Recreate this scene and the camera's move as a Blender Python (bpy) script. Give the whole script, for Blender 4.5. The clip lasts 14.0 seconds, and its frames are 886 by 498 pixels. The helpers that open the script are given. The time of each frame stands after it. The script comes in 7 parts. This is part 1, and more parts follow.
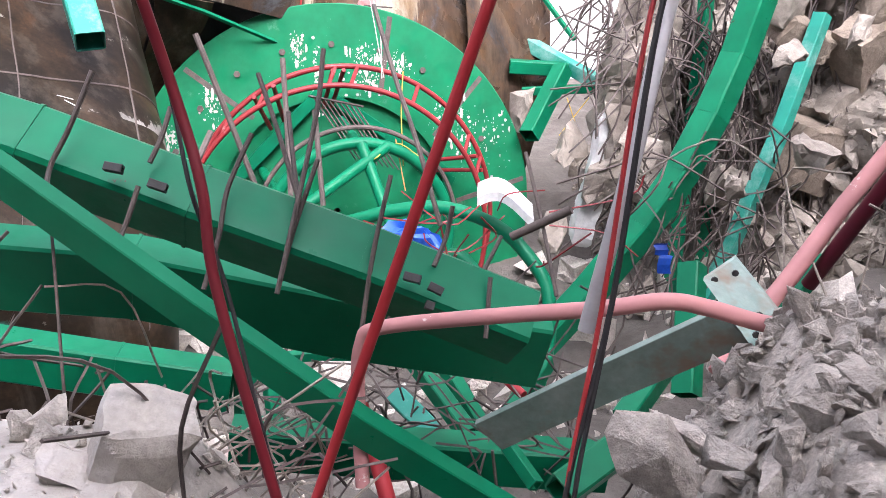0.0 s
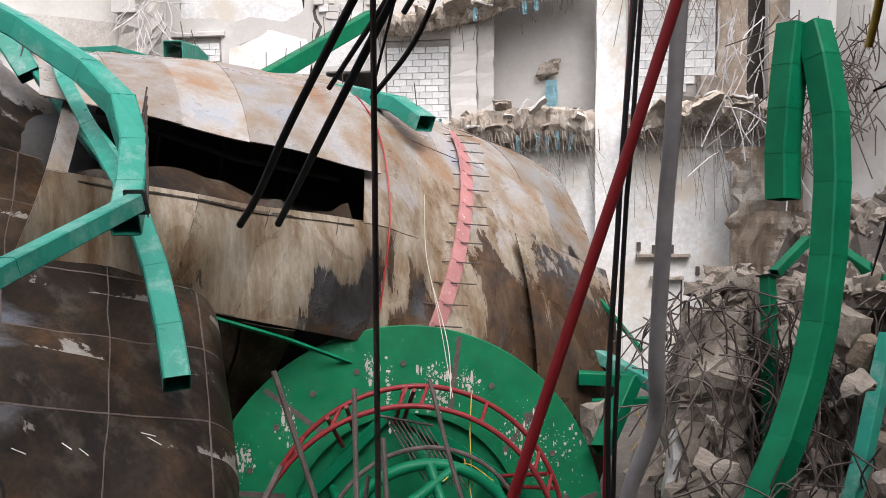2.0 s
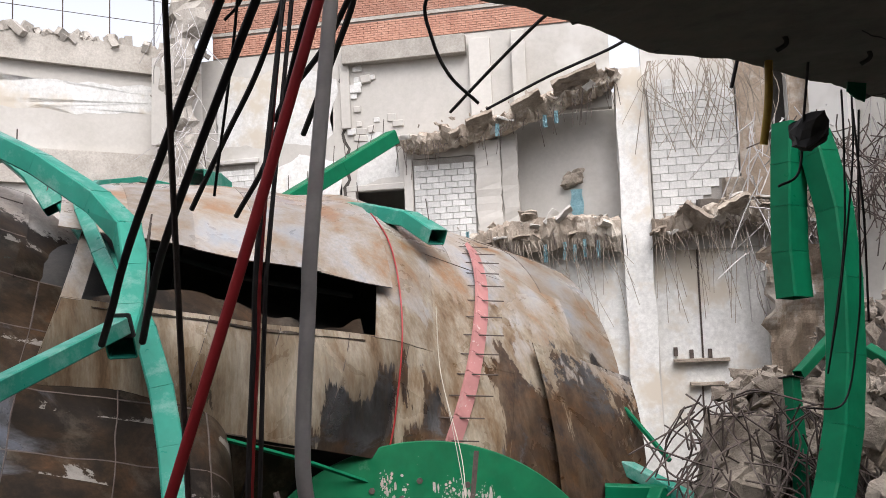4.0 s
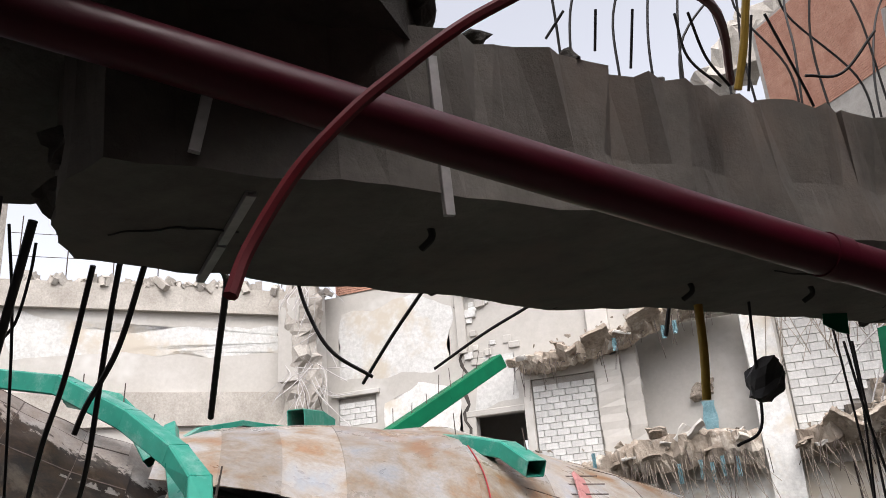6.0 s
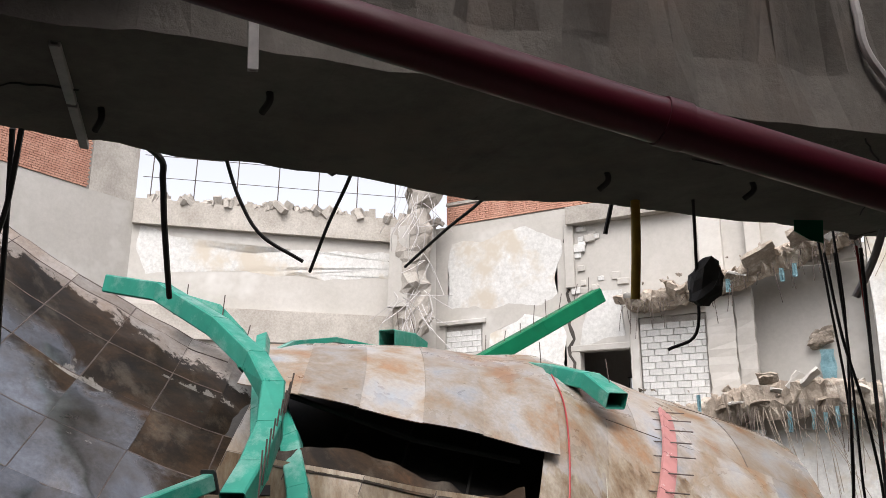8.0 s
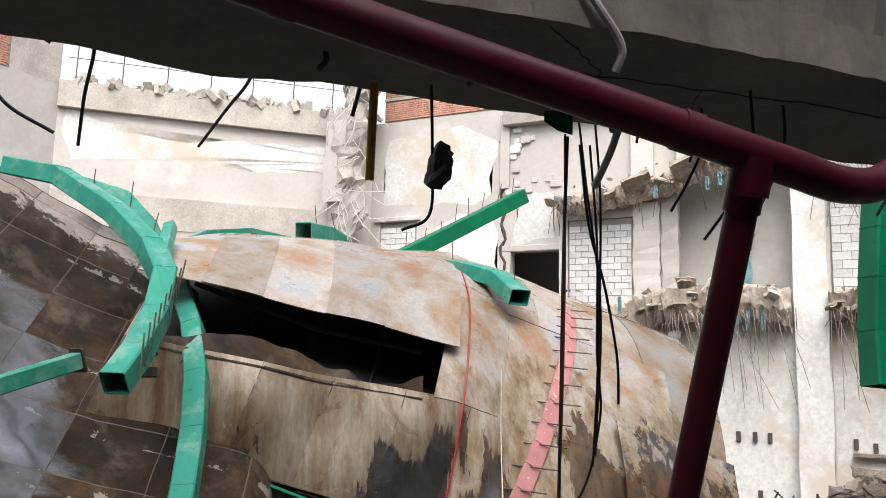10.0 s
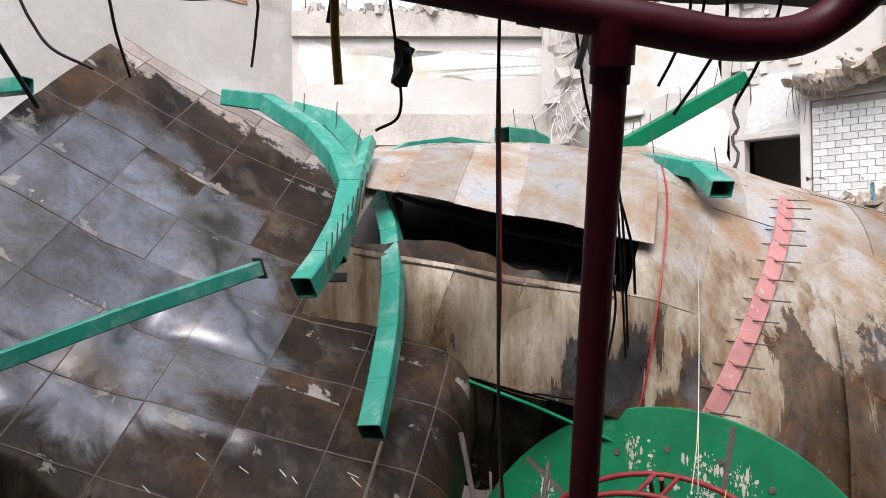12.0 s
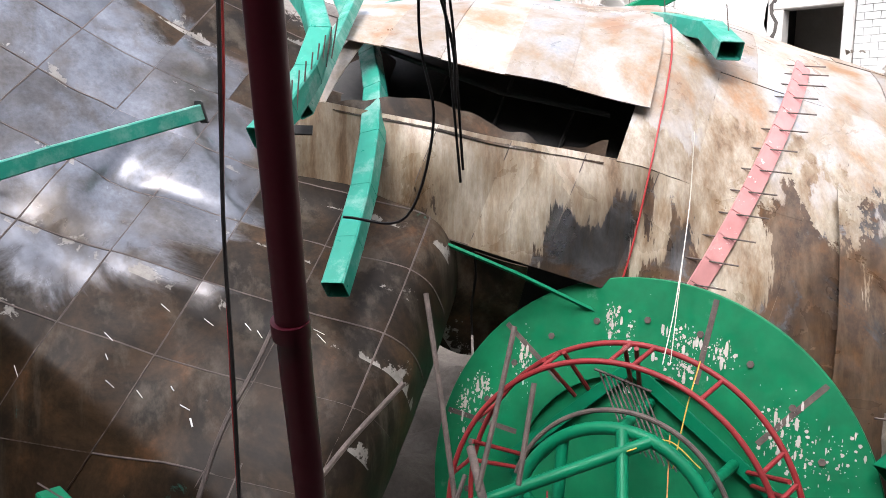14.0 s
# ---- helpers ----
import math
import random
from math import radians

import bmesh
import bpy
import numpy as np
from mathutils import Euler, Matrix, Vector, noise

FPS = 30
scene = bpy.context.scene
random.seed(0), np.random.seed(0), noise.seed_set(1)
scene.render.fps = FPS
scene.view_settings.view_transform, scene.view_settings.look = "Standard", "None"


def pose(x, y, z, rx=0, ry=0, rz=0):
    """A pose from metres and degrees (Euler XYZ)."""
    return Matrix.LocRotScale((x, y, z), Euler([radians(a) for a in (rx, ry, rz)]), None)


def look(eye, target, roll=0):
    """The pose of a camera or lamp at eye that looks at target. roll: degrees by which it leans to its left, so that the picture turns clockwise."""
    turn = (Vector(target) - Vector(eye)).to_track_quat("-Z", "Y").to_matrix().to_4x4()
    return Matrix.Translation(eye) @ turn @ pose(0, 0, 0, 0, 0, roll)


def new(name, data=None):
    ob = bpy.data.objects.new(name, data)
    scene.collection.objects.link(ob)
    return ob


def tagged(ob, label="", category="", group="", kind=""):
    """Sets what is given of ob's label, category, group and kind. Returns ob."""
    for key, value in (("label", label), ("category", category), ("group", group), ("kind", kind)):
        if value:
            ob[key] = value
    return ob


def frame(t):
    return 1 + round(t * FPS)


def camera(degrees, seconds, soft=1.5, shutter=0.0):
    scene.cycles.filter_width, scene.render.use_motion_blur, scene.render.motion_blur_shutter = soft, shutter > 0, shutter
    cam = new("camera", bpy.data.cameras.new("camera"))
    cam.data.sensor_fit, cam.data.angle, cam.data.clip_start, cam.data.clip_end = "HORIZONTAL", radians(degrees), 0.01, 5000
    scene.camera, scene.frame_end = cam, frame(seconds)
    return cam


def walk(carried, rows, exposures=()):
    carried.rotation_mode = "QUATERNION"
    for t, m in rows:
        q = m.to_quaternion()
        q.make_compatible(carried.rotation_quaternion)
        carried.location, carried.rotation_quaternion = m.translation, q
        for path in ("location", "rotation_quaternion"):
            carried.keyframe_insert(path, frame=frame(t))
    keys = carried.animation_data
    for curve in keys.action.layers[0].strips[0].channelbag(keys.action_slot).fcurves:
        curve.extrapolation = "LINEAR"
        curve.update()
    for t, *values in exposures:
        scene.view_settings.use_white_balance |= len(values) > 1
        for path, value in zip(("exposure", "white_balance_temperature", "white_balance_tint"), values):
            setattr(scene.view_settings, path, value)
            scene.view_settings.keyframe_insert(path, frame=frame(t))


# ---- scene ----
cam = camera(57.2, 14.0, soft=0.85)
PATH = [
    (0, (0.434, 0.627, 1.668), (0.385, 2.461, 0.873), 1.6),
    (0.5, (0.46, 0.572, 1.918), (0.435, 2.443, 1.212), 0.1),
    (1, (0.503, 0.545, 2.086), (0.455, 2.48, 1.583), -0.4),
    (1.5, (0.548, 0.564, 2.195), (0.393, 2.536, 1.903), -0.4),
    (2, (0.601, 0.595, 2.272), (0.339, 2.572, 2.121), -0.4),
    (2.5, (0.722, 0.575, 2.206), (0.428, 2.552, 2.134), -0.4),
    (2.7, (0.759, 0.553, 2.204), (0.463, 2.53, 2.146), -0.3),
    (5, (1.476, 0.86, 2.302), (1.125, 2.791, 2.689), -5.2),
    (5.5, (1.677, 0.984, 2.339), (1.396, 2.89, 2.875), -5.8),
    (6, (1.822, 1.01, 2.417), (1.191, 2.787, 3.083), -4.8),
    (6.5, (2.024, 1.076, 2.385), (1.233, 2.788, 3.051), -3.0),
    (7, (2.145, 1.25, 2.313), (1.298, 2.953, 2.931), -2.1),
    (9.3, (2.696, 1.415, 2.201), (1.701, 3.105, 2.594), 1.1),
    (9.5, (2.765, 1.462, 2.178), (1.807, 3.18, 2.537), 1.4),
    (10, (2.947, 1.583, 2.197), (2.088, 3.367, 2.484), 1.3),
    (10.5, (3.15, 1.626, 2.225), (2.285, 3.416, 2.446), -0.9),
    (11, (3.311, 1.725, 2.228), (2.302, 3.446, 2.369), -2.3),
    (11.5, (3.464, 1.883, 2.205), (2.257, 3.476, 2.279), -2.6),
    (12, (3.666, 2.024, 2.175), (2.299, 3.483, 2.221), -0.4),
    (12.5, (3.894, 2.222, 2.125), (2.487, 3.643, 2.093), 2.4),
    (13, (3.935, 2.423, 2.036), (2.527, 3.839, 1.918), 2.7),
    (13.5, (3.916, 2.649, 1.981), (2.52, 4.062, 1.744), 2.1),
    (14, (3.943, 2.801, 1.96), (2.522, 4.186, 1.704), 1.2),
]
walk(cam, [(t, look(eye, target, roll)) for t, eye, target, roll in PATH],
     [(0, 2.87, 6050, 21), (0.5, 2.8, 6050, 21), (1, 2.35, 6100, 20), (1.5, 1.55, 6200, 18), (2, 1.25, 6400, 15), (2.5, 1.1, 6400, 15), (5, 1.15, 6550, 14), (5.5, 1.5, 6550, 14),
      (6.5, 0.75, 6550, 14), (7, 0.8, 6550, 14), (9.5, 1.4, 6700, 13), (10.0, 1.27, 6650, 13), (11, 1.47, 6500, 14), (12, 1.34, 6400, 15), (12.5, 1.38, 6400, 15), (14, 1.95, 6300, 15)])

# ---- light ----
world = bpy.data.worlds.new("overcast")
scene.world = world
world.use_nodes = True
wn, wl = world.node_tree.nodes, world.node_tree.links
sky = wn.new("ShaderNodeTexSky")
sky.sky_type, sky.sun_disc = "NISHITA", False
sky.sun_elevation, sky.sun_rotation = radians(58), radians(150)
sky.dust_density, sky.air_density = 4.0, 1.0
veil = wn.new("ShaderNodeHueSaturation")
veil.inputs["Saturation"].default_value = 0.28
wl.new(sky.outputs[0], veil.inputs["Color"])
wl.new(veil.outputs[0], wn["Background"].inputs["Color"])
wn["Background"].inputs["Strength"].default_value = 0.15
sun_data = bpy.data.lights.new("sun", "SUN")
sun_data.energy, sun_data.angle, sun_data.color = 0.9, radians(30), (1.0, 0.98, 0.96)
sun = new("sun", sun_data)
sun.matrix_world = look((6, -10, 20), (0, 8, 0))


# ---- materials ----
def ramp(nt, fac, *stops):
    r = nt.nodes.new("ShaderNodeValToRGB")
    el = r.color_ramp.elements
    while len(el) < len(stops):
        el.new(0.5)
    for e, (p, c) in zip(el, stops):
        e.position = p
        e.color = (*c, 1) if not isinstance(c, (int, float)) else (c, c, c, 1)
    nt.links.new(fac, r.inputs[0])
    return r.outputs[0]


def tex(nt, scale, detail=5.0, rough=0.6, stretch=None, kind="noise", dist=0.0, coords="Object"):
    tc = nt.nodes.new("ShaderNodeTexCoord")
    out = nt.nodes.new("ShaderNodeNewGeometry").outputs["Position"] if coords == "World" else tc.outputs[coords]
    if stretch:
        mp = nt.nodes.new("ShaderNodeMapping")
        mp.inputs["Scale"].default_value = stretch
        nt.links.new(out, mp.inputs[0])
        out = mp.outputs[0]
    if kind == "noise":
        n = nt.nodes.new("ShaderNodeTexNoise")
        n.inputs["Scale"].default_value, n.inputs["Detail"].default_value = scale, detail
        n.inputs["Roughness"].default_value, n.inputs["Distortion"].default_value = rough, dist
    else:
        n = nt.nodes.new("ShaderNodeTexVoronoi")
        n.inputs["Scale"].default_value = scale
    nt.links.new(out, n.inputs["Vector"])
    return n.outputs[0]


def blend(nt, fac, a, b, mode="MIX"):
    m = nt.nodes.new("ShaderNodeMix")
    m.data_type, m.blend_type = "RGBA", mode
    for sock, v in ((m.inputs[0], fac), (m.inputs[6], a), (m.inputs[7], b)):
        if isinstance(v, (int, float)):
            sock.default_value = v
        elif isinstance(v, tuple):
            sock.default_value = (*v, 1)
        else:
            nt.links.new(v, sock)
    return m.outputs[2]


def bump(nt, bsdf, height, strength=0.4, distance=0.02):
    b = nt.nodes.new("ShaderNodeBump")
    b.inputs["Strength"].default_value, b.inputs["Distance"].default_value = strength, distance
    nt.links.new(height, b.inputs["Height"])
    nt.links.new(b.outputs[0], bsdf.inputs["Normal"])


def base(name, rough=0.8, metal=0.0):
    m = bpy.data.materials.new(name)
    m.use_nodes = True
    nt = m.node_tree
    p = nt.nodes["Principled BSDF"]
    p.inputs["Roughness"].default_value, p.inputs["Metallic"].default_value = rough, metal
    return m, nt, p


def mottled(name, dark, light, scale=3.0, rough=0.9, fine=25.0, stain=None, relief=0.35, depth=0.02, coords="Object", metal=0.0, streak=None, grit=0.72):
    """Two scales of colour variation, an optional stain and a fine relief."""
    m, nt, p = base(name, rough, metal)
    big = ramp(nt, tex(nt, scale, 6, 0.65, coords=coords), (0.3, dark), (0.7, light))
    small = ramp(nt, tex(nt, fine, 4, 0.7, coords=coords), (0.3, grit), (0.7, 1.0))
    col = blend(nt, 1.0, big, small, "MULTIPLY")
    if stain:
        mask = ramp(nt, tex(nt, scale * 0.45, 5, 0.7, stretch=streak, coords=coords), (0.52, 0.0), (0.62, 1.0))
        col = blend(nt, mask, col, stain)
    info = nt.nodes.new("ShaderNodeObjectInfo")
    vary = ramp(nt, info.outputs["Random"], (0.0, 0.85), (1.0, 1.08))
    col = blend(nt, 1.0, col, vary, "MULTIPLY")
    nt.links.new(col, p.inputs["Base Color"])
    bump(nt, p, tex(nt, fine * 0.7, 8, 0.7, coords=coords), relief, depth)
    return m


def painted(name, colour, chip, rough=0.35, chips=0.66, dust=(0.45, 0.42, 0.38), dusty=0.62, gloss=0.3):
    """Gloss paint with chips to rust and patches of dust."""
    m, nt, p = base(name, rough)
    p.inputs["Specular IOR Level"].default_value = gloss
    tone = ramp(nt, tex(nt, 2.2, 4), (0.3, tuple(c * 0.72 for c in colour)), (0.7, colour))
    d = ramp(nt, tex(nt, 1.7, 8, 0.75), (dusty, 0.0), (dusty + 0.2, 0.55))
    col = blend(nt, d, tone, dust)
    c = ramp(nt, tex(nt, 9.0, 8, 0.75), (chips, 0.0), (chips + 0.02, 1.0))
    col = blend(nt, c, col, chip)
    nt.links.new(col, p.inputs["Base Color"])
    r = ramp(nt, tex(nt, 6.0, 5), (0.3, rough * 0.8), (0.75, min(1, rough * 1.9)))
    nt.links.new(r, p.inputs["Roughness"])
    bump(nt, p, tex(nt, 14, 6), 0.12, 0.01)
    return m


# the plane of the fallen shell: a corner, and the two ways its sheets run
LP = Vector((-6.73, 6.26, 2.78))
L1 = Vector((0.41, 0.76, -0.49)).normalized()
L2 = Vector((-0.40, 0.70, 0.58)).normalized()
L3 = L1.cross(L2).normalized()
# the axis of the lying drum: its way and a point on it
AX = Vector((-0.71, -0.63, 0.30)).normalized()
AC = Vector((-2.32, 17.26, -1.44))


def along(nt, way, origin):
    """Distance of a place from an origin, along one way."""
    geo = nt.nodes.new("ShaderNodeNewGeometry")
    off = nt.nodes.new("ShaderNodeVectorMath")
    off.operation = "SUBTRACT"
    nt.links.new(geo.outputs["Position"], off.inputs[0])
    off.inputs[1].default_value = origin
    dot = nt.nodes.new("ShaderNodeVectorMath")
    dot.operation = "DOT_PRODUCT"
    nt.links.new(off.outputs[0], dot.inputs[0])
    dot.inputs[1].default_value = way
    return dot.outputs["Value"]


def sums(nt, op, a, b):
    n = nt.nodes.new("ShaderNodeMath")
    n.operation = op
    for sock, v in zip(n.inputs, (a, b)):
        if isinstance(v, (int, float)):
            sock.default_value = v
        else:
            nt.links.new(v, sock)
    return n.outputs[0]


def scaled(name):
    """The fallen shell: smooth blue-grey mill scale in a middle oval that also paints in the sky's reflection, brown
    rust round it, a washed pale upper rim.
    """
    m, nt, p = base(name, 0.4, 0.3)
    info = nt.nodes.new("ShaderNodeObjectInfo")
    # oval of grey set where the sky's sheen lies; part scale, part painted sheen
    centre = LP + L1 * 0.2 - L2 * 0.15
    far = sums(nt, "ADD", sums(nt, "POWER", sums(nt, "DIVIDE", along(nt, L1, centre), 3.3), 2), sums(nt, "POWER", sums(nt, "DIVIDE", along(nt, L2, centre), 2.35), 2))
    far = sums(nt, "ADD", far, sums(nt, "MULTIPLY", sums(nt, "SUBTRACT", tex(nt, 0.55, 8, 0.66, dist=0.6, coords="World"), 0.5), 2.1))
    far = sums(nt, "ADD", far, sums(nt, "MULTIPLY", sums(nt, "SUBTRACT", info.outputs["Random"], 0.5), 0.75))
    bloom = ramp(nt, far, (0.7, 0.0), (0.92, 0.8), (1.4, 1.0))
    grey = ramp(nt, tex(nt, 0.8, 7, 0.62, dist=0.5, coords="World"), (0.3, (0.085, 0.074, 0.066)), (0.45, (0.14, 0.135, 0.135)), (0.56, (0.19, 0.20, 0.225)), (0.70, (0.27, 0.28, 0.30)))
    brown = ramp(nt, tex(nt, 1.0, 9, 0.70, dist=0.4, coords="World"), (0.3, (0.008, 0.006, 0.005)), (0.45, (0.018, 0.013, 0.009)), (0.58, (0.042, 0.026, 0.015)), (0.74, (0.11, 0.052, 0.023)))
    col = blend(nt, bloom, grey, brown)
    film = ramp(nt, tex(nt, 0.9, 8, 0.68, stretch=(2.6, 2.6, 0.35), coords="World"), (0.52, 0.0), (0.64, 0.45))
    col = blend(nt, film, col, (0.10, 0.083, 0.062))
    # pale cement skin left beside the long welds, with torn edges
    near_weld = sums(nt, "FRACT", sums(nt, "ADD", along(nt, L2, LP), 20.0), 0.0)
    torn = sums(nt, "SUBTRACT", tex(nt, 1.25, 9, 0.68, dist=0.3, coords="World"), sums(nt, "MULTIPLY", near_weld, 0.42))
    skinned = ramp(nt, torn, (0.535, 0.0), (0.55, 0.7), (0.7, 0.85))
    col = blend(nt, skinned, col, ramp(nt, tex(nt, 3.0, 5, coords="World"), (0.3, (0.20, 0.185, 0.165)), (0.7, (0.33, 0.31, 0.28))))
    # greenish and purple tints of old paint
    col = blend(nt, ramp(nt, tex(nt, 0.75, 7, 0.7, dist=1.2, stretch=(1.3, 1.3, 0.8), coords="World"), (0.66, 0.0), (0.70, 0.6)), col, (0.03, 0.12, 0.095))
    rim = sums(nt, "ADD", along(nt, L2, LP), sums(nt, "MULTIPLY", tex(nt, 1.6, 9, 0.7, stretch=(1.5, 1.5, 0.6), coords="World"), 2.2))
    coat = ramp(nt, sums(nt, "DIVIDE", rim, 8.0), (0.60, 0.0), (0.612, 0.9), (0.8, 0.95))
    col = blend(nt, coat, col, ramp(nt, tex(nt, 1.3, 6, 0.6, coords="World"), (0.35, (0.24, 0.19, 0.155)), (0.65, (0.36, 0.34, 0.32))))
    vary = ramp(nt, info.outputs["Random"], (0.0, 0.74), (1.0, 1.18))
    col = blend(nt, 1.0, col, vary, "MULTIPLY")
    col = blend(nt, 1.0, col, ramp(nt, tex(nt, 16, 6, 0.75, coords="World"), (0.3, 0.72), (0.7, 1.12)), "MULTIPLY")
    nt.links.new(col, p.inputs["Base Color"])
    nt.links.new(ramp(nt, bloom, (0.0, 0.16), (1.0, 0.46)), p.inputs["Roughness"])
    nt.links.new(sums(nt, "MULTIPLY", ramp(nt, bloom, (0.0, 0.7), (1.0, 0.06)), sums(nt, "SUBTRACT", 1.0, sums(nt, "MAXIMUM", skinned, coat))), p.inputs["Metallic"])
    p.inputs["Specular IOR Level"].default_value = 0.12
    bump(nt, p, tex(nt, 3, 6, 0.6, coords="World"), 0.08, 0.02)
    return m


def rusted(name, coated=True):
    """Hot-rolled sheet steel: blue-grey mill scale, brown rust, soot, drips, and a pale rain-washed coat on what faces the sky."""
    m, nt, p = base(name, 0.45, 0.35)
    info = nt.nodes.new("ShaderNodeObjectInfo")
    geo = nt.nodes.new("ShaderNodeNewGeometry")
    scale_grey = ramp(nt, tex(nt, 0.7, 6, 0.6, dist=0.8, coords="World"), (0.35, (0.055, 0.052, 0.052)), (0.5, (0.12, 0.115, 0.115)), (0.68, (0.27, 0.28, 0.30)))
    rust = ramp(nt, tex(nt, 2.3 if coated else 1.1, 9 if coated else 6, 0.72 if coated else 0.6, coords="World"), (0.3, (0.028, 0.018, 0.012)), (0.5, (0.075, 0.043, 0.024)), (0.64, (0.13, 0.065, 0.027)), (0.78, (0.24, 0.10, 0.03)))
    rusty = ramp(nt, tex(nt, 0.5 if coated else 0.33, 10 if coated else 7, 0.7 if coated else 0.62, dist=1.0, coords="World"), (0.45, 0.0), (0.485, 0.85), (0.6, 1.0))
    col = blend(nt, rusty, scale_grey, rust)
    runs = ramp(nt, tex(nt, 1.9, 8, 0.7, stretch=(3.2, 3.2, 0.16), coords="World"), (0.46, 0.0), (0.66, 0.5))
    if coated:
        col = blend(nt, runs, col, (0.165, 0.12, 0.078))
    drips = ramp(nt, tex(nt, 2.6, 8, 0.75, stretch=(3.0, 3.0, 0.12), coords="World"), (0.54, 0.0), (0.70, 0.6))
    if coated:
        col = blend(nt, drips, col, (0.02, 0.015, 0.012))
    soot = ramp(nt, tex(nt, 0.42, 7, 0.65, dist=0.5, coords="World"), (0.50, 0.0), (0.66, 0.9))
    if coated:
        soot = sums(nt, "MULTIPLY", soot, ramp(nt, sums(nt, "MULTIPLY", along(nt, AX, AC), 0.1), (0.62, 0.0), (0.72, 1.0)))
    col = blend(nt, soot, col, (0.018, 0.015, 0.013))
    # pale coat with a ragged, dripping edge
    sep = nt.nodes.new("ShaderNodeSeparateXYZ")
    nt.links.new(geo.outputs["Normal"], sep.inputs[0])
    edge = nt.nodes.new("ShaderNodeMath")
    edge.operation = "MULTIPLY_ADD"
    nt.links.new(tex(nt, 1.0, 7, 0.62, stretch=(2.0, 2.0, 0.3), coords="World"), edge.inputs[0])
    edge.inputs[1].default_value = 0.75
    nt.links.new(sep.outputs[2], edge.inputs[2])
    lower = nt.nodes.new("ShaderNodeMath")
    lower.operation = "MULTIPLY_ADD"
    nt.links.new(tex(nt, 0.62, 9, 0.68, dist=0.35, stretch=(2.4, 2.4, 0.3), coords="World"), lower.inputs[0])
    lower.inputs[1].default_value = 1.5
    reach = sums(nt, "MULTIPLY", along(nt, AX, AC), 0.135)
    nt.links.new(sums(nt, "ADD", sep.outputs[2], reach), lower.inputs[2])
    beige = ramp(nt, tex(nt, 1.7, 8, 0.7, stretch=(1.8, 1.8, 0.3), coords="World"), (0.30, (0.085, 0.05, 0.026)), (0.40, (0.19, 0.125, 0.07)), (0.52, (0.30, 0.245, 0.175)), (0.66, (0.43, 0.385, 0.31)))
    if coated:
        skinned = ramp(nt, sums(nt, "MULTIPLY", lower.outputs[0], 0.5), (0.665, 0.0), (0.675, 0.8), (0.78, 0.92))
        col = blend(nt, skinned, col, beige)
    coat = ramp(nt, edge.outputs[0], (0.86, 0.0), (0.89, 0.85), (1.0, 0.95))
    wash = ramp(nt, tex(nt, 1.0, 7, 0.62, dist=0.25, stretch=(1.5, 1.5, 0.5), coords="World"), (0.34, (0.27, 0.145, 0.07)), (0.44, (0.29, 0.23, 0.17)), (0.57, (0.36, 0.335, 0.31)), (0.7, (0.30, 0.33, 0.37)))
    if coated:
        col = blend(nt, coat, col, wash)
        col = blend(nt, 1.0, col, ramp(nt, tex(nt, 14, 7, 0.75, stretch=(1.4, 1.4, 0.5), coords="World"), (0.3, 0.74), (0.7, 1.1)), "MULTIPLY")
    vary = ramp(nt, info.outputs["Random"], (0.0, 0.72 if coated else 0.5), (1.0, 1.15))
    col = blend(nt, 1.0, col, vary, "MULTIPLY")
    nt.links.new(col, p.inputs["Base Color"])
    r = ramp(nt, tex(nt, 0.9, 6, 0.6, dist=0.6, coords="World"), (0.4, 0.2 if coated else 0.17), (0.6, 0.55 if coated else 0.42))
    nt.links.new(r, p.inputs["Roughness"])
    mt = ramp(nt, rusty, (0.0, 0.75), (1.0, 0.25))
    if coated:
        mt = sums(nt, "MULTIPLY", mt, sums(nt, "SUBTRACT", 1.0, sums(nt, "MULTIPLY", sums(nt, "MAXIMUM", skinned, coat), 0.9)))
    nt.links.new(mt, p.inputs["Metallic"])
    bump(nt, p, tex(nt, 4, 6, 0.6, coords="World"), 0.10, 0.02)
    return m


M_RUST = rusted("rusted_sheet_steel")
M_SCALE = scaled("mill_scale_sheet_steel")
M_GREEN = painted("green_gloss_paint", (0.001, 0.15, 0.068), (0.07, 0.035, 0.024), 0.34, 0.68, (0.16, 0.27, 0.21), 0.74, 0.16)
# wide pale patches: dust, and a white sheen put into the colour
M_GREEN_PALE = painted("dusty_sheen_green_paint", (0.022, 0.27, 0.195), (0.10, 0.05, 0.03), 0.32, 0.69, (0.36, 0.47, 0.44), 0.5)
M_DISC = painted("green_disc_paint", (0.002, 0.155, 0.062), (0.40, 0.38, 0.33), 0.4, 0.69, (0.22, 0.32, 0.25), 0.62)
M_RED = painted("red_paint", (0.40, 0.03, 0.035), (0.16, 0.07, 0.05), 0.4, 0.7)
M_HOOP = painted("red_hoop_paint", (0.21, 0.02, 0.022), (0.10, 0.05, 0.035), 0.4, 0.66)
M_DARKRED = painted("dark_red_paint", (0.15, 0.012, 0.018), (0.08, 0.04, 0.03), 0.4, 0.72)
M_PINK = painted("faded_pink_paint", (0.50, 0.23, 0.22), (0.62, 0.52, 0.48), 0.6, 0.62)
M_MAROON = painted("maroon_pipe_paint", (0.085, 0.006, 0.016), (0.045, 0.02, 0.02), 0.35, 0.74, (0.06, 0.02, 0.02), 0.72)
M_PLASTER = mottled("cement_plaster", (0.46, 0.44, 0.40), (0.56, 0.54, 0.505), 0.35, 0.95, 7, (0.60, 0.59, 0.56), 0.25, 0.02, "World", grit=0.9)
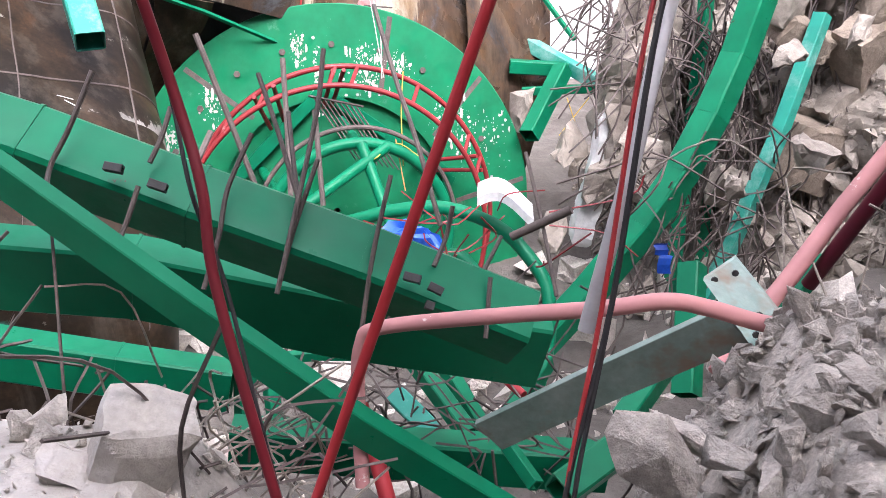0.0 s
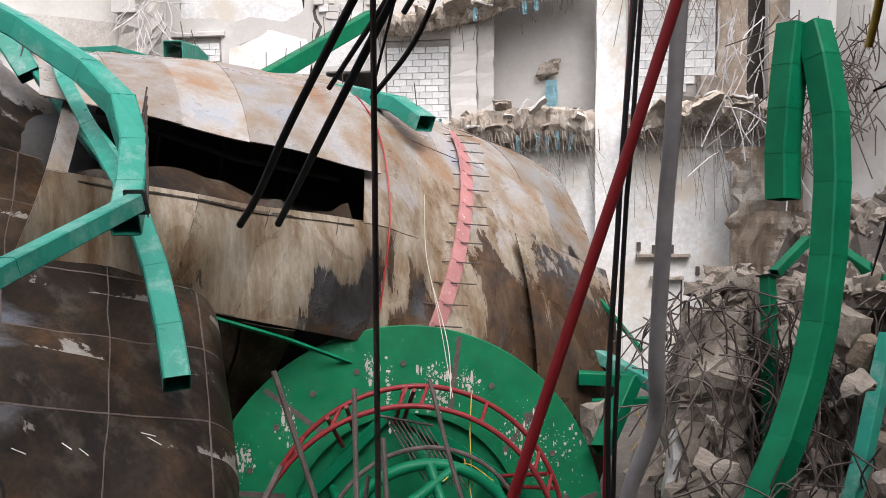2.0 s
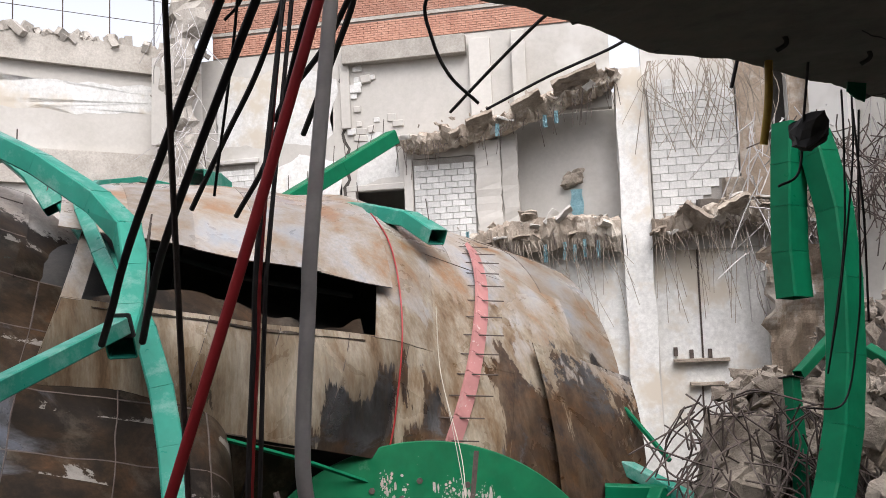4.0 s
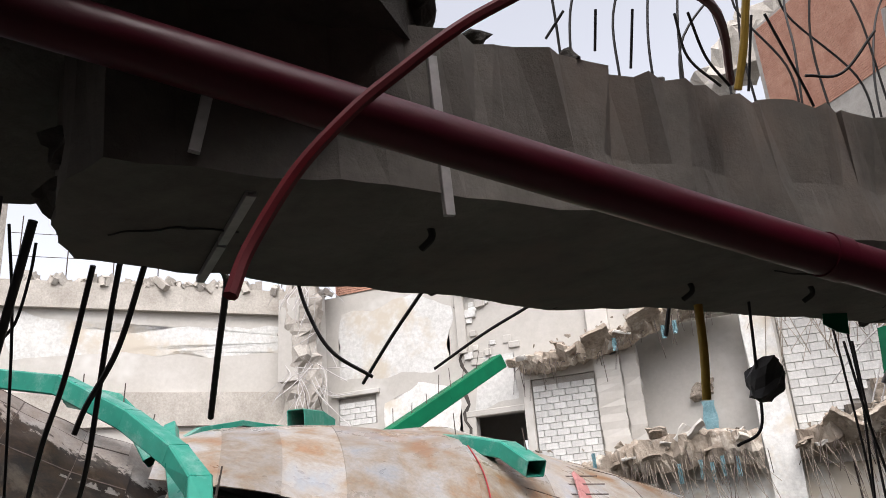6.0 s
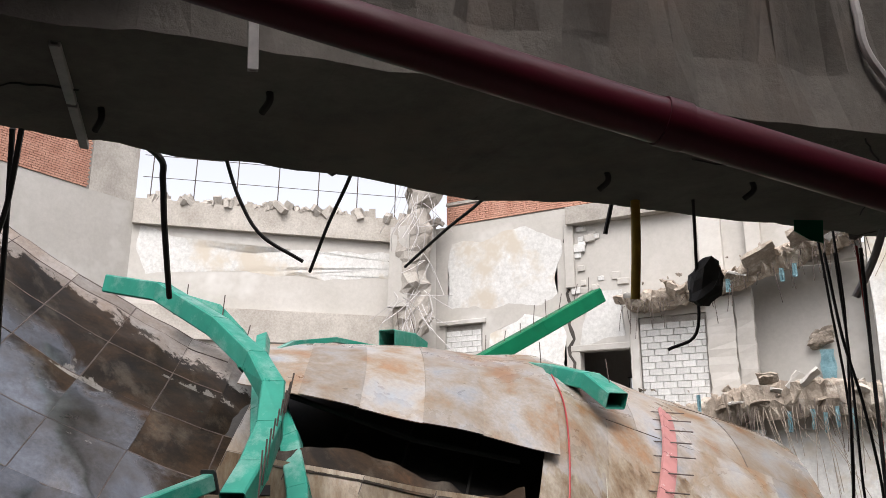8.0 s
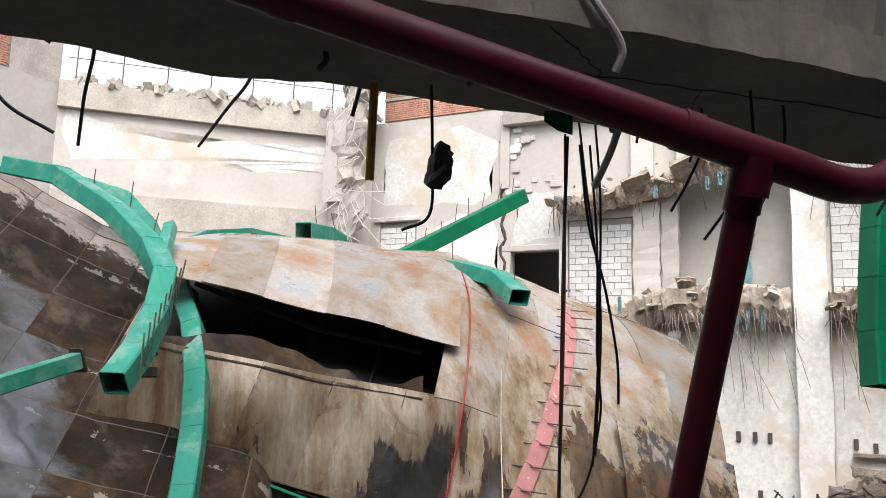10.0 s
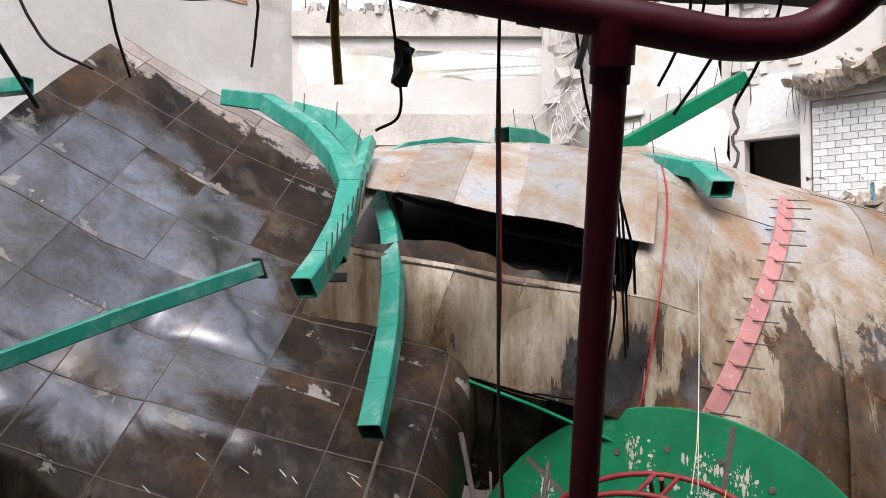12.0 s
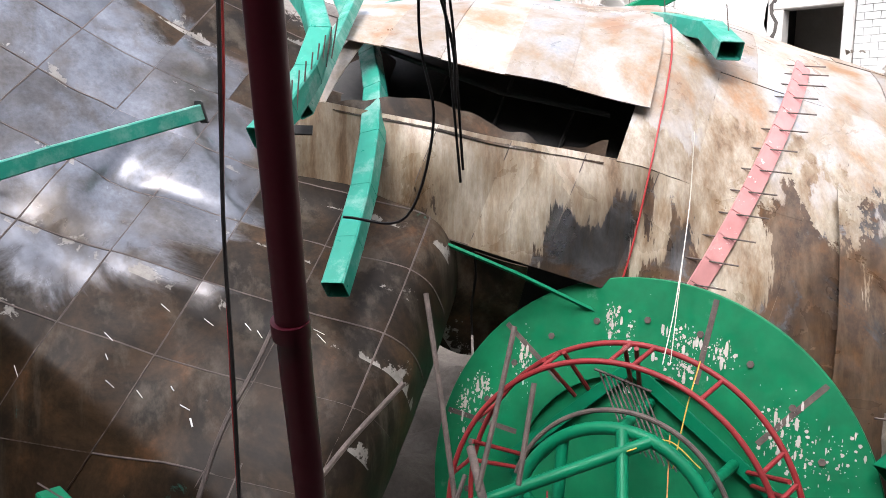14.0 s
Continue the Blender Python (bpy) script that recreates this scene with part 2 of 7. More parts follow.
M_WHITE = mottled("white_limewash", (0.66, 0.66, 0.63), (0.80, 0.80, 0.78), 0.7, 0.9, 8, (0.55, 0.50, 0.42), 0.2, 0.02, "World")
M_CONCRETE = mottled("bare_concrete", (0.36, 0.33, 0.29), (0.55, 0.52, 0.47), 1.1, 0.95, 14, None, 0.5, 0.03, "World")
M_EARTHY = mottled("broken_masonry", (0.18, 0.148, 0.118), (0.43, 0.375, 0.31), 1.6, 1.0, 12, None, 0.8, 0.05, "World")
M_RAW = mottled("torn_brown_plaster", (0.34, 0.26, 0.19), (0.52, 0.43, 0.34), 1.2, 1.0, 16, (0.58, 0.54, 0.48), 0.7, 0.04, "World")
M_LEDGE = mottled("dusty_torn_floor", (0.26, 0.21, 0.165), (0.52, 0.45, 0.37), 1.8, 1.0, 13, (0.58, 0.53, 0.46), 0.8, 0.05, "World")
M_RUBBLE = mottled("concrete_rubble", (0.46, 0.405, 0.345), (0.74, 0.675, 0.59), 4.0, 0.98, 34, None, 1.0, 0.04, "World", grit=0.6)
M_CLOD = mottled("brown_masonry_clod", (0.20, 0.155, 0.115), (0.36, 0.29, 0.22), 2.4, 1.0, 16, None, 0.9, 0.05, "World")
M_CREAM = mottled("cream_plaster_dust", (0.33, 0.295, 0.255), (0.50, 0.455, 0.40), 3.0, 0.98, 30, (0.40, 0.37, 0.34), 0.6, 0.03, "World", grit=0.72)
M_GROUND = mottled("pit_dirt", (0.07, 0.06, 0.05), (0.16, 0.14, 0.12), 0.8, 1.0, 9, None, 0.9, 0.05, "World")
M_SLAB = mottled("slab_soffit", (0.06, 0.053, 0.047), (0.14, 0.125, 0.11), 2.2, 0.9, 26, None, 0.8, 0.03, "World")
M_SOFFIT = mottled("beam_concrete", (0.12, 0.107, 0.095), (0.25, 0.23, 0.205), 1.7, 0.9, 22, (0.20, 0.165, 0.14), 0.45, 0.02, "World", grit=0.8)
M_BRICK = mottled("red_brick", (0.42, 0.20, 0.14), (0.58, 0.33, 0.24), 2.0, 0.95, 20, None, 0.5, 0.02)
M_BLOCK = mottled("white_painted_block", (0.62, 0.62, 0.60), (0.78, 0.78, 0.76), 1.5, 0.9, 14, None, 0.4, 0.02)
M_MORTAR = mottled("mortar", (0.33, 0.31, 0.28), (0.45, 0.43, 0.40), 3.0, 1.0, 30, None, 0.5, 0.01)
M_REBAR = mottled("rusty_rebar", (0.06, 0.045, 0.04), (0.13, 0.10, 0.085), 6.0, 0.8, 60, None, 0.6, 0.004)
M_DARKBAR = mottled("black_cable", (0.015, 0.013, 0.014), (0.03, 0.027, 0.027), 6.0, 0.6, 60, None, 0.3, 0.003)
M_CABLE_RED = mottled("red_cable", (0.34, 0.02, 0.02), (0.45, 0.04, 0.04), 6.0, 0.5, 60, None, 0.2, 0.003)
M_ROPE = mottled("pale_rope", (0.50, 0.47, 0.40), (0.66, 0.62, 0.54), 10.0, 0.95, 80, None, 0.5, 0.003)
M_PVC = mottled("grey_pvc", (0.44, 0.42, 0.41), (0.58, 0.56, 0.55), 3.0, 0.5, 20, None, 0.1, 0.005)
M_YELLOW = mottled("yellow_pipe", (0.55, 0.34, 0.04), (0.66, 0.43, 0.07), 3.0, 0.5, 20, None, 0.1, 0.005)
M_BLUE = mottled("blue_plastic", (0.01, 0.06, 0.40), (0.02, 0.12, 0.55), 5.0, 0.45, 20, None, 0.3, 0.01)
M_CYAN = mottled("pale_blue_rag", (0.25, 0.48, 0.55), (0.40, 0.62, 0.68), 5.0, 0.9, 20, None, 0.3, 0.01)
M_ORANGE = mottled("orange_wire", (0.55, 0.22, 0.06), (0.65, 0.30, 0.10), 5.0, 0.6, 20, None, 0.1, 0.003)
M_DUSTY_PLATE = mottled("dusty_green_plate", (0.16, 0.26, 0.22), (0.30, 0.36, 0.32), 4.0, 0.7, 18, (0.20, 0.15, 0.11), 0.3, 0.01)
# deep dark colour holding the shade of the rooms; the crack uses it too
M_DARK = mottled("shade_dark", (0.05, 0.045, 0.04), (0.09, 0.08, 0.07), 1.0, 0.95, 8, None, 0.2, 0.02)
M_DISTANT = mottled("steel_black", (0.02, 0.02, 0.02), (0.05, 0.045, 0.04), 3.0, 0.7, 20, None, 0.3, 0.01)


# ---- mesh helpers ----
def mesh_of(bm, name, mat, smooth=False):
    me = bpy.data.meshes.new(name)
    bmesh.ops.recalc_face_normals(bm, faces=bm.faces)
    bm.to_mesh(me)
    bm.free()
    me.materials.append(mat)
    if smooth:
        me.polygons.foreach_set("use_smooth", [True] * len(me.polygons))
        me.set_sharp_from_angle(angle=radians(38))
    return me


def part(name, bm, mat, parent=None, label="", smooth=False):
    ob = new(name, mesh_of(bm, name, mat, smooth) if isinstance(bm, bmesh.types.BMesh) else bm)
    ob.parent = parent
    if label:
        tagged(ob, label)
    return ob


def thing(name, label, category, group="", kind=""):
    return tagged(new(name), label, category, group, kind)


def V(p):
    return Vector(p)


def smooth_path(pts, per=6):
    """Catmull-Rom curve through the points."""
    pts = [V(p) for p in pts]
    if len(pts) < 3:
        return pts
    q = [2 * pts[0] - pts[1], *pts, 2 * pts[-1] - pts[-2]]
    out = []
    for i in range(1, len(q) - 2):
        a, b, c, d = q[i - 1:i + 3]
        for k in range(per):
            t = k / per
            out.append(0.5 * (2 * b + (c - a) * t + (2 * a - 5 * b + 4 * c - d) * t * t + (3 * b - a - 3 * c + d) * t ** 3))
    return out + [pts[-1]]


def rings_along(pts, loop, up=None):
    """Frames along a polyline, mitred at the bends; loop: 2D section points."""
    pts = [V(p) for p in pts]
    rings = []
    prev = None
    for i, p in enumerate(pts):
        a = (p - pts[i - 1]).normalized() if i else (pts[1] - p).normalized()
        b = (pts[i + 1] - p).normalized() if i < len(pts) - 1 else a
        d = (a + b).normalized() if (a + b).length > 1e-4 else b
        if up is not None:
            side = d.cross(V(up))
            if side.length < 1e-3:
                side = d.cross(V((1, 0.2, 0)))
        elif prev is None:
            side = d.cross(V((0, 0, 1)) if abs(d.z) < 0.9 else V((1, 0, 0)))
        else:
            side = prev - d * prev.dot(d)
        side.normalize()
        prev = side
        nrm = side.cross(d).normalized()
        grow = 1 / max(0.5, math.sqrt(max(0.05, (1 + a.dot(b)) / 2)))
        rings.append([p + side * x * grow + nrm * y for x, y in loop])
    return rings


def skin(bm, rings, cap=True):
    vs = [[bm.verts.new(c) for c in r] for r in rings]
    n = len(vs[0])
    for r0, r1 in zip(vs, vs[1:]):
        for k in range(n):
            bm.faces.new((r0[k], r0[(k + 1) % n], r1[(k + 1) % n], r1[k]))
    if cap:
        bm.faces.new(vs[0][::-1])
        bm.faces.new(vs[-1])
    return vs


def circle(r, n=10):
    return [(r * math.cos(2 * math.pi * k / n), r * math.sin(2 * math.pi * k / n)) for k in range(n)]


def tube(pts, r, n=10, bm=None, up=None):
    bm = bm or bmesh.new()
    skin(bm, rings_along(pts, circle(r, n), up))
    return bm


def box_tube(pts, w, h, up=(0, 0, 1), wall=0.012, bm=None):
    """Hollow rectangular section with slightly rounded edges and open ends."""
    bm = bm or bmesh.new()

    def loop(w, h, c):
        x, y = w / 2, h / 2
        return [(x, y - c), (x - c, y), (c - x, y), (-x, y - c), (-x, c - y), (c - x, -y), (x - c, -y), (x, c - y)]
    c = min(w, h) * 0.07
    out = skin(bm, rings_along(pts, loop(w, h, c), up), False)
    inn = skin(bm, rings_along(pts, loop(w - 2 * wall, h - 2 * wall, c * 0.6), up), False)
    for o, i in ((out[0], inn[0]), (out[-1], inn[-1])):
        for k in range(8):
            bm.faces.new((o[k], o[(k + 1) % 8], i[(k + 1) % 8], i[k]))
    return bm


def block(bm, lo, hi, m=None):
    vs = [bm.verts.new(c) for c in [(x, y, z) for x in (lo[0], hi[0]) for y in (lo[1], hi[1]) for z in (lo[2], hi[2])]]
    for f in ((0, 1, 3, 2), (4, 6, 7, 5), (0, 4, 5, 1), (2, 3, 7, 6), (0, 2, 6, 4), (1, 5, 7, 3)):
        bm.faces.new([vs[i] for i in f])
    if m is not None:
        for v in vs:
            v.co = m @ v.co
    return vs


def rock_mesh(rng, size, mat, name="chunk", detail=2, rough=0.16):
    """A broken lump: hull of random points, cut into facets and roughened."""
    bm = bmesh.new()
    for _ in range(13):
        v = V((rng.uniform(-1, 1), rng.uniform(-1, 1), rng.uniform(-1, 1)))
        bm.verts.new((v.x * size[0] / 2, v.y * size[1] / 2, v.z * size[2] / 2))
    hull = bmesh.ops.convex_hull(bm, input=bm.verts)
    bmesh.ops.delete(bm, geom=[g for g in hull["geom_interior"] if isinstance(g, bmesh.types.BMVert)], context="VERTS")
    for _ in range(detail):
        bmesh.ops.subdivide_edges(bm, edges=bm.edges, cuts=1, use_grid_fill=True)
    s = min(size)
    off = V((rng.uniform(0, 99), rng.uniform(0, 99), rng.uniform(0, 99)))
    for v in bm.verts:
        d = noise.noise_vector(v.co * (2.2 / s) + off) * s * rough + noise.noise_vector(v.co * (6 / s) + off) * s * rough * 0.5
        v.co += d
    return mesh_of(bm, name, mat)


def ragged(a, b, step, amp, rng):
    """Points from a to b with an uneven line."""
    a, b = V(a), V(b)
    n = max(2, int((b - a).length / step))
    out = []
    for k in range(n + 1):
        p = a.lerp(b, k / n)
        if 0 < k < n:
            p += V((rng.uniform(-amp, amp), rng.uniform(-amp, amp), rng.uniform(-amp, amp)))
        out.append(p)
    return out


# ---- setting ----
rng = random.Random(7)


def wall(name, a, b, z0, z1, thick, mat, holes=(), label="", out=1):
    """A wall from a to b in plan, with rectangular openings (s0, s1, z0, z1) that go through it."""
    a, b = V((*a, 0)), V((*b, 0))
    length = (b - a).length
    d = (b - a) / length
    m = Matrix.Translation(a) @ Matrix((( d.x, -d.y, 0, 0), (d.y, d.x, 0, 0), (0, 0, 1, 0), (0, 0, 0, 1)))
    bm = bmesh.new()
    xs = sorted({0.0, length, *[h[0] for h in holes], *[h[1] for h in holes]})
    for s0, s1 in zip(xs, xs[1:]):
        cut = sorted([(h[2], h[3]) for h in holes if h[0] <= s0 + 1e-6 and h[1] >= s1 - 1e-6])
        z = z0
        for c0, c1 in cut:
            if c0 > z:
                block(bm, (s0, 0, z), (s1, thick * out, c0), m)
            z = c1
        if z < z1:
            block(bm, (s0, 0, z), (s1, thick * out, z1), m)
    bmesh.ops.remove_doubles(bm, verts=bm.verts, dist=1e-4)
    ob = part(name, bm, mat)
    return tagged(ob, label or "bare cement plastered wall, stained and chipped", "wall", kind="structure")


YB = 26.8
# the ground of the pit, one sheet to the horizon with heaps against the walls
bm = bmesh.new()


def pit_height(x, y):
    z = -3.6
    t = min(1, max(0, (x - 3.3) / 1.9))
    w = min(1, max(0, (y - 10.5) / 2.5)) * min(1, max(0, (21 - y) / 4))
    z += (4.85 + 0.3 * max(0, x - 5)) * t * t * (3 - 2 * t) * w
    z += 3.2 * math.exp(-((x - 9.5) ** 2) / 16 - ((y - 8.0) ** 2) / 30)
    z += 0.5 * noise.noise(V((x * 0.6, y * 0.6, 0))) + 0.25 * noise.noise(V((x * 1.9, y * 1.9, 3)))
    return z


cols = [-900, -300, -60, -30] + [-20 + 0.5 * k for k in range(77)] + [30, 60, 300, 900]
rows = [-300, -60, -12] + [-4 + 0.5 * k for k in range(70)] + [45, 100, 300, 900]
grid = [[bm.verts.new((x, y, pit_height(x, y) if abs(x) < 25 and -8 < y < 35 else -3.6)) for x in cols] for y in rows]
for r0, r1 in zip(grid, grid[1:]):
    for k in range(len(cols) - 1):
        bm.faces.new((r0[k], r0[k + 1], r1[k + 1], r1[k]))
tagged(part("ground", bm, M_GROUND, smooth=True), "dusty rubble-strewn ground of the demolition pit", "ground", kind="structure")

# the upper floor on which the camera walks
bm = bmesh.new()
block(bm, (-9, -9, -0.25), (9, 1.6, 0.15))
block(bm, (1.6, 1.6, -0.25), (9, 3.4, 0.15))
tagged(part("floor", bm, M_GROUND), "dusty broken concrete floor slab", "floor", kind="structure")

# back wall: door, small filled window, recesses of the storeys
X0 = -12.15
wall("wall_back", (X0, YB), (1.9, YB), -4, 11.05, 0.4, M_PLASTER,
     [(X0 * 0 + 5.46, 7.15, 4.2, 6.05), (7.45, 9.55, 4.1, 7.0), (0.4, 1.9, 6.3, 7.35), (10.9, 14.05, 4.6, 8.2), (11.2, 14.05, -4, 3.4)],
     "grey cement-plastered back wall with a door opening and recesses")
wall("wall_back_right", (2.85, YB), (16, YB), -4, 11.05, 0.4, M_PLASTER,
     [(0.1, 2.8, 4.4, 8.6), (3.69, 4.29, 4.5, 9.2), (0.05, 3.3, -4, 3.5)], "broken plaster wall of the gutted storeys")
wall("wall_recess", (-1.4, YB + 0.9), (2.2, YB + 0.9), 3.62, 8.3, 0.2, M_PLASTER, (), "grey plaster wall at the back of a recess")
wall("wall_recess_low", (-1.4, YB + 0.14), (6.3, YB + 0.14), -4, 3.6, 0.2, M_WHITE, (), "whitewashed wall of the lower storey")
wall("wall_room", (-8, YB + 3.5), (9, YB + 3.5), 3.4, 9.5, 0.2, M_PLASTER, ((1.9, 2.5, 4.7, 5.5),), "plain wall of the rooms behind")
wall("wall_left_skew", (-19.7, 19.25), (X0, YB), -4, 11.2, 0.5, M_PLASTER, (), "pale cement wall with a concrete ring beam, stained")
wall("wall_left", (-21.0, 2), (-19.7, 19.25), -4, 11.1, 0.5, M_PLASTER, (), "tall grey plaster side wall")
wall("wall_left_near", (-21.0, -9), (-21.0, 2), -4, 11.0, 0.5, M_PLASTER, (), "tall grey plaster side wall")
# unseen wall behind the walker, raised and kept dark to shade the pit
wall("wall_behind", (9.5, -4), (-9, -4), -4, 13.0, 0.4, M_SLAB, (), "unseen concrete wall added behind to block light")
# out of view as well; raised to cut light on the fallen shell
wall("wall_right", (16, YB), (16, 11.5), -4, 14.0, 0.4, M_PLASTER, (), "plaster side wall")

# more unseen dark walls, added to close off light beside the floor
wall("wall_near_right", (9.5, 11.5), (9.5, -4), -4, 12.5, 0.4, M_SLAB, (), "unseen dark side wall added beside the floor to block light")
wall("wall_near_link", (16, 11.5), (9.5, 11.5), -4, 14.0, 0.4, M_SLAB, (), "unseen dark wall added to join the light-blocking walls")
wall("wall_near_left", (-9, -4), (-9, 1.0), -4, 5.0, 0.4, M_SLAB, (), "unseen dark side wall added beside the floor to block light")
# ring beams and ledges
bm = bmesh.new()
d = (V((X0, YB, 0)) - V((-19.7, 19.25, 0))).normalized()
nrm = V((d.y, -d.x, 0))
m = Matrix(((d.x, nrm.x, 0, -19.7), (d.y, nrm.y, 0, 19.25), (0, 0, 1, 0), (0, 0, 0, 1)))
block(bm, (0, 0.003, 10.35), (10.0, 0.22, 11.23), m)
block(bm, (0, 0.003, 6.5), (9.7, 0.16, 7.6), m)
tagged(part("ring_beam", bm, M_CONCRETE), "pale cast concrete ring beam along the wall", "beam", kind="structure")


def column(x0, x1, z0, z1, y=YB - 0.35, mat=None, deep=0.5, name="column", label="pale square concrete column, plaster spalled off"):
    bm = bmesh.new()
    n = 14
    rr = random.Random(int(x0 * 100) + 3)
    rings = []
    for k in range(n + 1):
        z = z0 + (z1 - z0) * k / n
        j = lambda: rr.uniform(-0.035, 0.035)
        rings.append([(x0 + j(), y + j(), z), (x1 + j(), y + j(), z), (x1 + j(), y + deep, z), (x0 + j(), y + deep, z)])
    skin(bm, rings)
    return tagged(part(name, bm, mat or M_WHITE), label, "column", kind="structure")


column(1.98, 2.85, -4, 9.3)
column(-2.55, -1.75, 4.2, 7.4, YB - 0.2, M_PLASTER, 0.3)
column(-1.7, -1.2, 4.2, 7.6, YB - 0.1, M_PLASTER, 0.3)
column(-1.5, -1.15, -4, 3.4, YB - 0.3, M_WHITE)


def ledge(pts, deep, thick, label, y=YB - 0.9, name="broken_slab"):
    """A torn floor slab along the wall: lumpy underside and front, with bent bars hanging from its edge."""
    top = thing(name, label, "slab")
    rr = random.Random(int(pts[0][0] * 37) + 11)
    line = smooth_path([(x, 0, z) for x, z in pts], 10)
    bm = bmesh.new()
    rings = []
    for p in line:
        f = rr.uniform(-0.14, 0.14)
        j = lambda a=0.07: rr.uniform(-a, a)
        rings.append([(p.x + j(), y + deep, p.z + j()), (p.x + j(), y + 0.3 + f, p.z + j(0.1)), (p.x + j(), y + f, p.z - 0.1 + j(0.1)), (p.x + j(), y + 0.05 + f, p.z - thick * 0.6 + j(0.1)),
                      (p.x + j(), y + 0.3 + f, p.z - thick + j(0.1)), (p.x + j(), y + deep, p.z - thick + j())])
    skin(bm, rings)
    bmesh.ops.subdivide_edges(bm, edges=bm.edges, cuts=1, use_grid_fill=True)
    for v in bm.verts:
        v.co += noise.noise_vector(v.co * 2.3) * 0.09 + noise.noise_vector(v.co * 7) * 0.04
    part("slab_body", bm, M_LEDGE, top)
    # flakes and plates that hang or lie along the torn edge
    for k in range(int((line[-1] - line[0]).length * 5)):
        p = line[rr.randrange(len(line))]
        w, d2, t2 = rr.uniform(0.15, 0.6), rr.uniform(0.15, 0.45), rr.uniform(0.03, 0.09)
        bm = bmesh.new()
        block(bm, (-w / 2, -d2 / 2, -t2 / 2), (w / 2, d2 / 2, t2 / 2))
        bmesh.ops.subdivide_edges(bm, edges=bm.edges, cuts=2, use_grid_fill=True)
        m = Matrix.Translation((p.x + rr.uniform(-.15, .15), y + rr.uniform(-0.12, 0.35), p.z - rr.uniform(-0.12, thick * 0.7))) @ Euler((rr.uniform(-1.0, 0.3), rr.gauss(-0.25, 0.45), rr.uniform(-0.6, 0.6))).to_matrix().to_4x4()
        for v in bm.verts:
            v.co = m @ (v.co + noise.noise_vector(v.co * 5 + V((k, 0, 0))) * 0.07)
        part("flake", bm, M_LEDGE if k % 3 else M_PLASTER, top)
    bars = bmesh.new()
    for k in range(int((line[-1] - line[0]).length * 7)):
        p = line[rr.randrange(len(line))]
        x = p.x + rr.uniform(-0.2, 0.2)
        l = rr.uniform(0.2, 1.15)
        c = rr.uniform(-0.25, 0.25)
        z = p.z - thick * rr.uniform(0.5, 1)
        tube(smooth_path([(x, y + 0.1, z), (x + c * 0.4, y - 0.22, z - l * 0.25), (x + c, y - 0.25 + rr.uniform(-.1, .2), z - l)], 4), 0.011, 4, bars)
    o = part("hanging_bars", bars, M_REBAR, top, "thin bent reinforcement bars hanging")
    tagged(o, kind="stuff")
    return top


ledge([(-3.6, 4.0), (-2.2, 4.4), (-1.2, 4.7), (0.4, 4.75), (1.9, 4.6)], 1.0, 1.0, "torn concrete floor edge heaped with dust and broken brick")
ledge([(2.9, 4.45), (4.2, 4.7), (5.6, 4.9), (7.4, 4.6), (9.5, 4.5), (12, 4.4)], 1.0, 0.8, "torn concrete floor edge with hanging bars")
ledge([(-4.9, 7.75), (-3.6, 7.75), (-2.0, 8.0), (-0.4, 8.5), (1.0, 8.9), (2.0, 9.3)], 0.9, 0.55, "sagging broken upper slab with rubble and bent bars")


# ---- the collapsed tank ----
tank = thing("collapsed_tank", "collapsed rusty sheet-steel tank with torn and dented plates", "tank")
AR = 4.9
AU = (V((0, 0, 1)) - AX * AX.z).normalized()
AF = AX.cross(AU).normalized()
if AF.y > 0:
    AF = -AF


def drum(s, a, out=0.0):
    """The lying drum: s along its axis, a the angle up from its front; its crown is crushed flat to the left."""
    crush = min(1.0, (4.4 + 1.44 - 0.3 * s) / 4.67)
    r = AR + out + 0.07 * noise.noise(V((s * 0.9, a * 2.2, 1.0))) + 0.13 * noise.noise(V((s * 0.35, a * 1.3, 5.0)))
    buckle = 0.10 * math.exp(-((a - 0.30) / 0.12) ** 2) * math.sin(s * 3.1) if s > 3.5 else 0.0
    if s > 2.4 and a < 0.42:
        buckle -= min(1.0, (s - 2.4) / 1.2) * 0.58 * (0.42 - a) / 0.42
    return AC + AX * s + (AF * math.cos(a) + AU * math.sin(a) * crush) * (r + buckle)


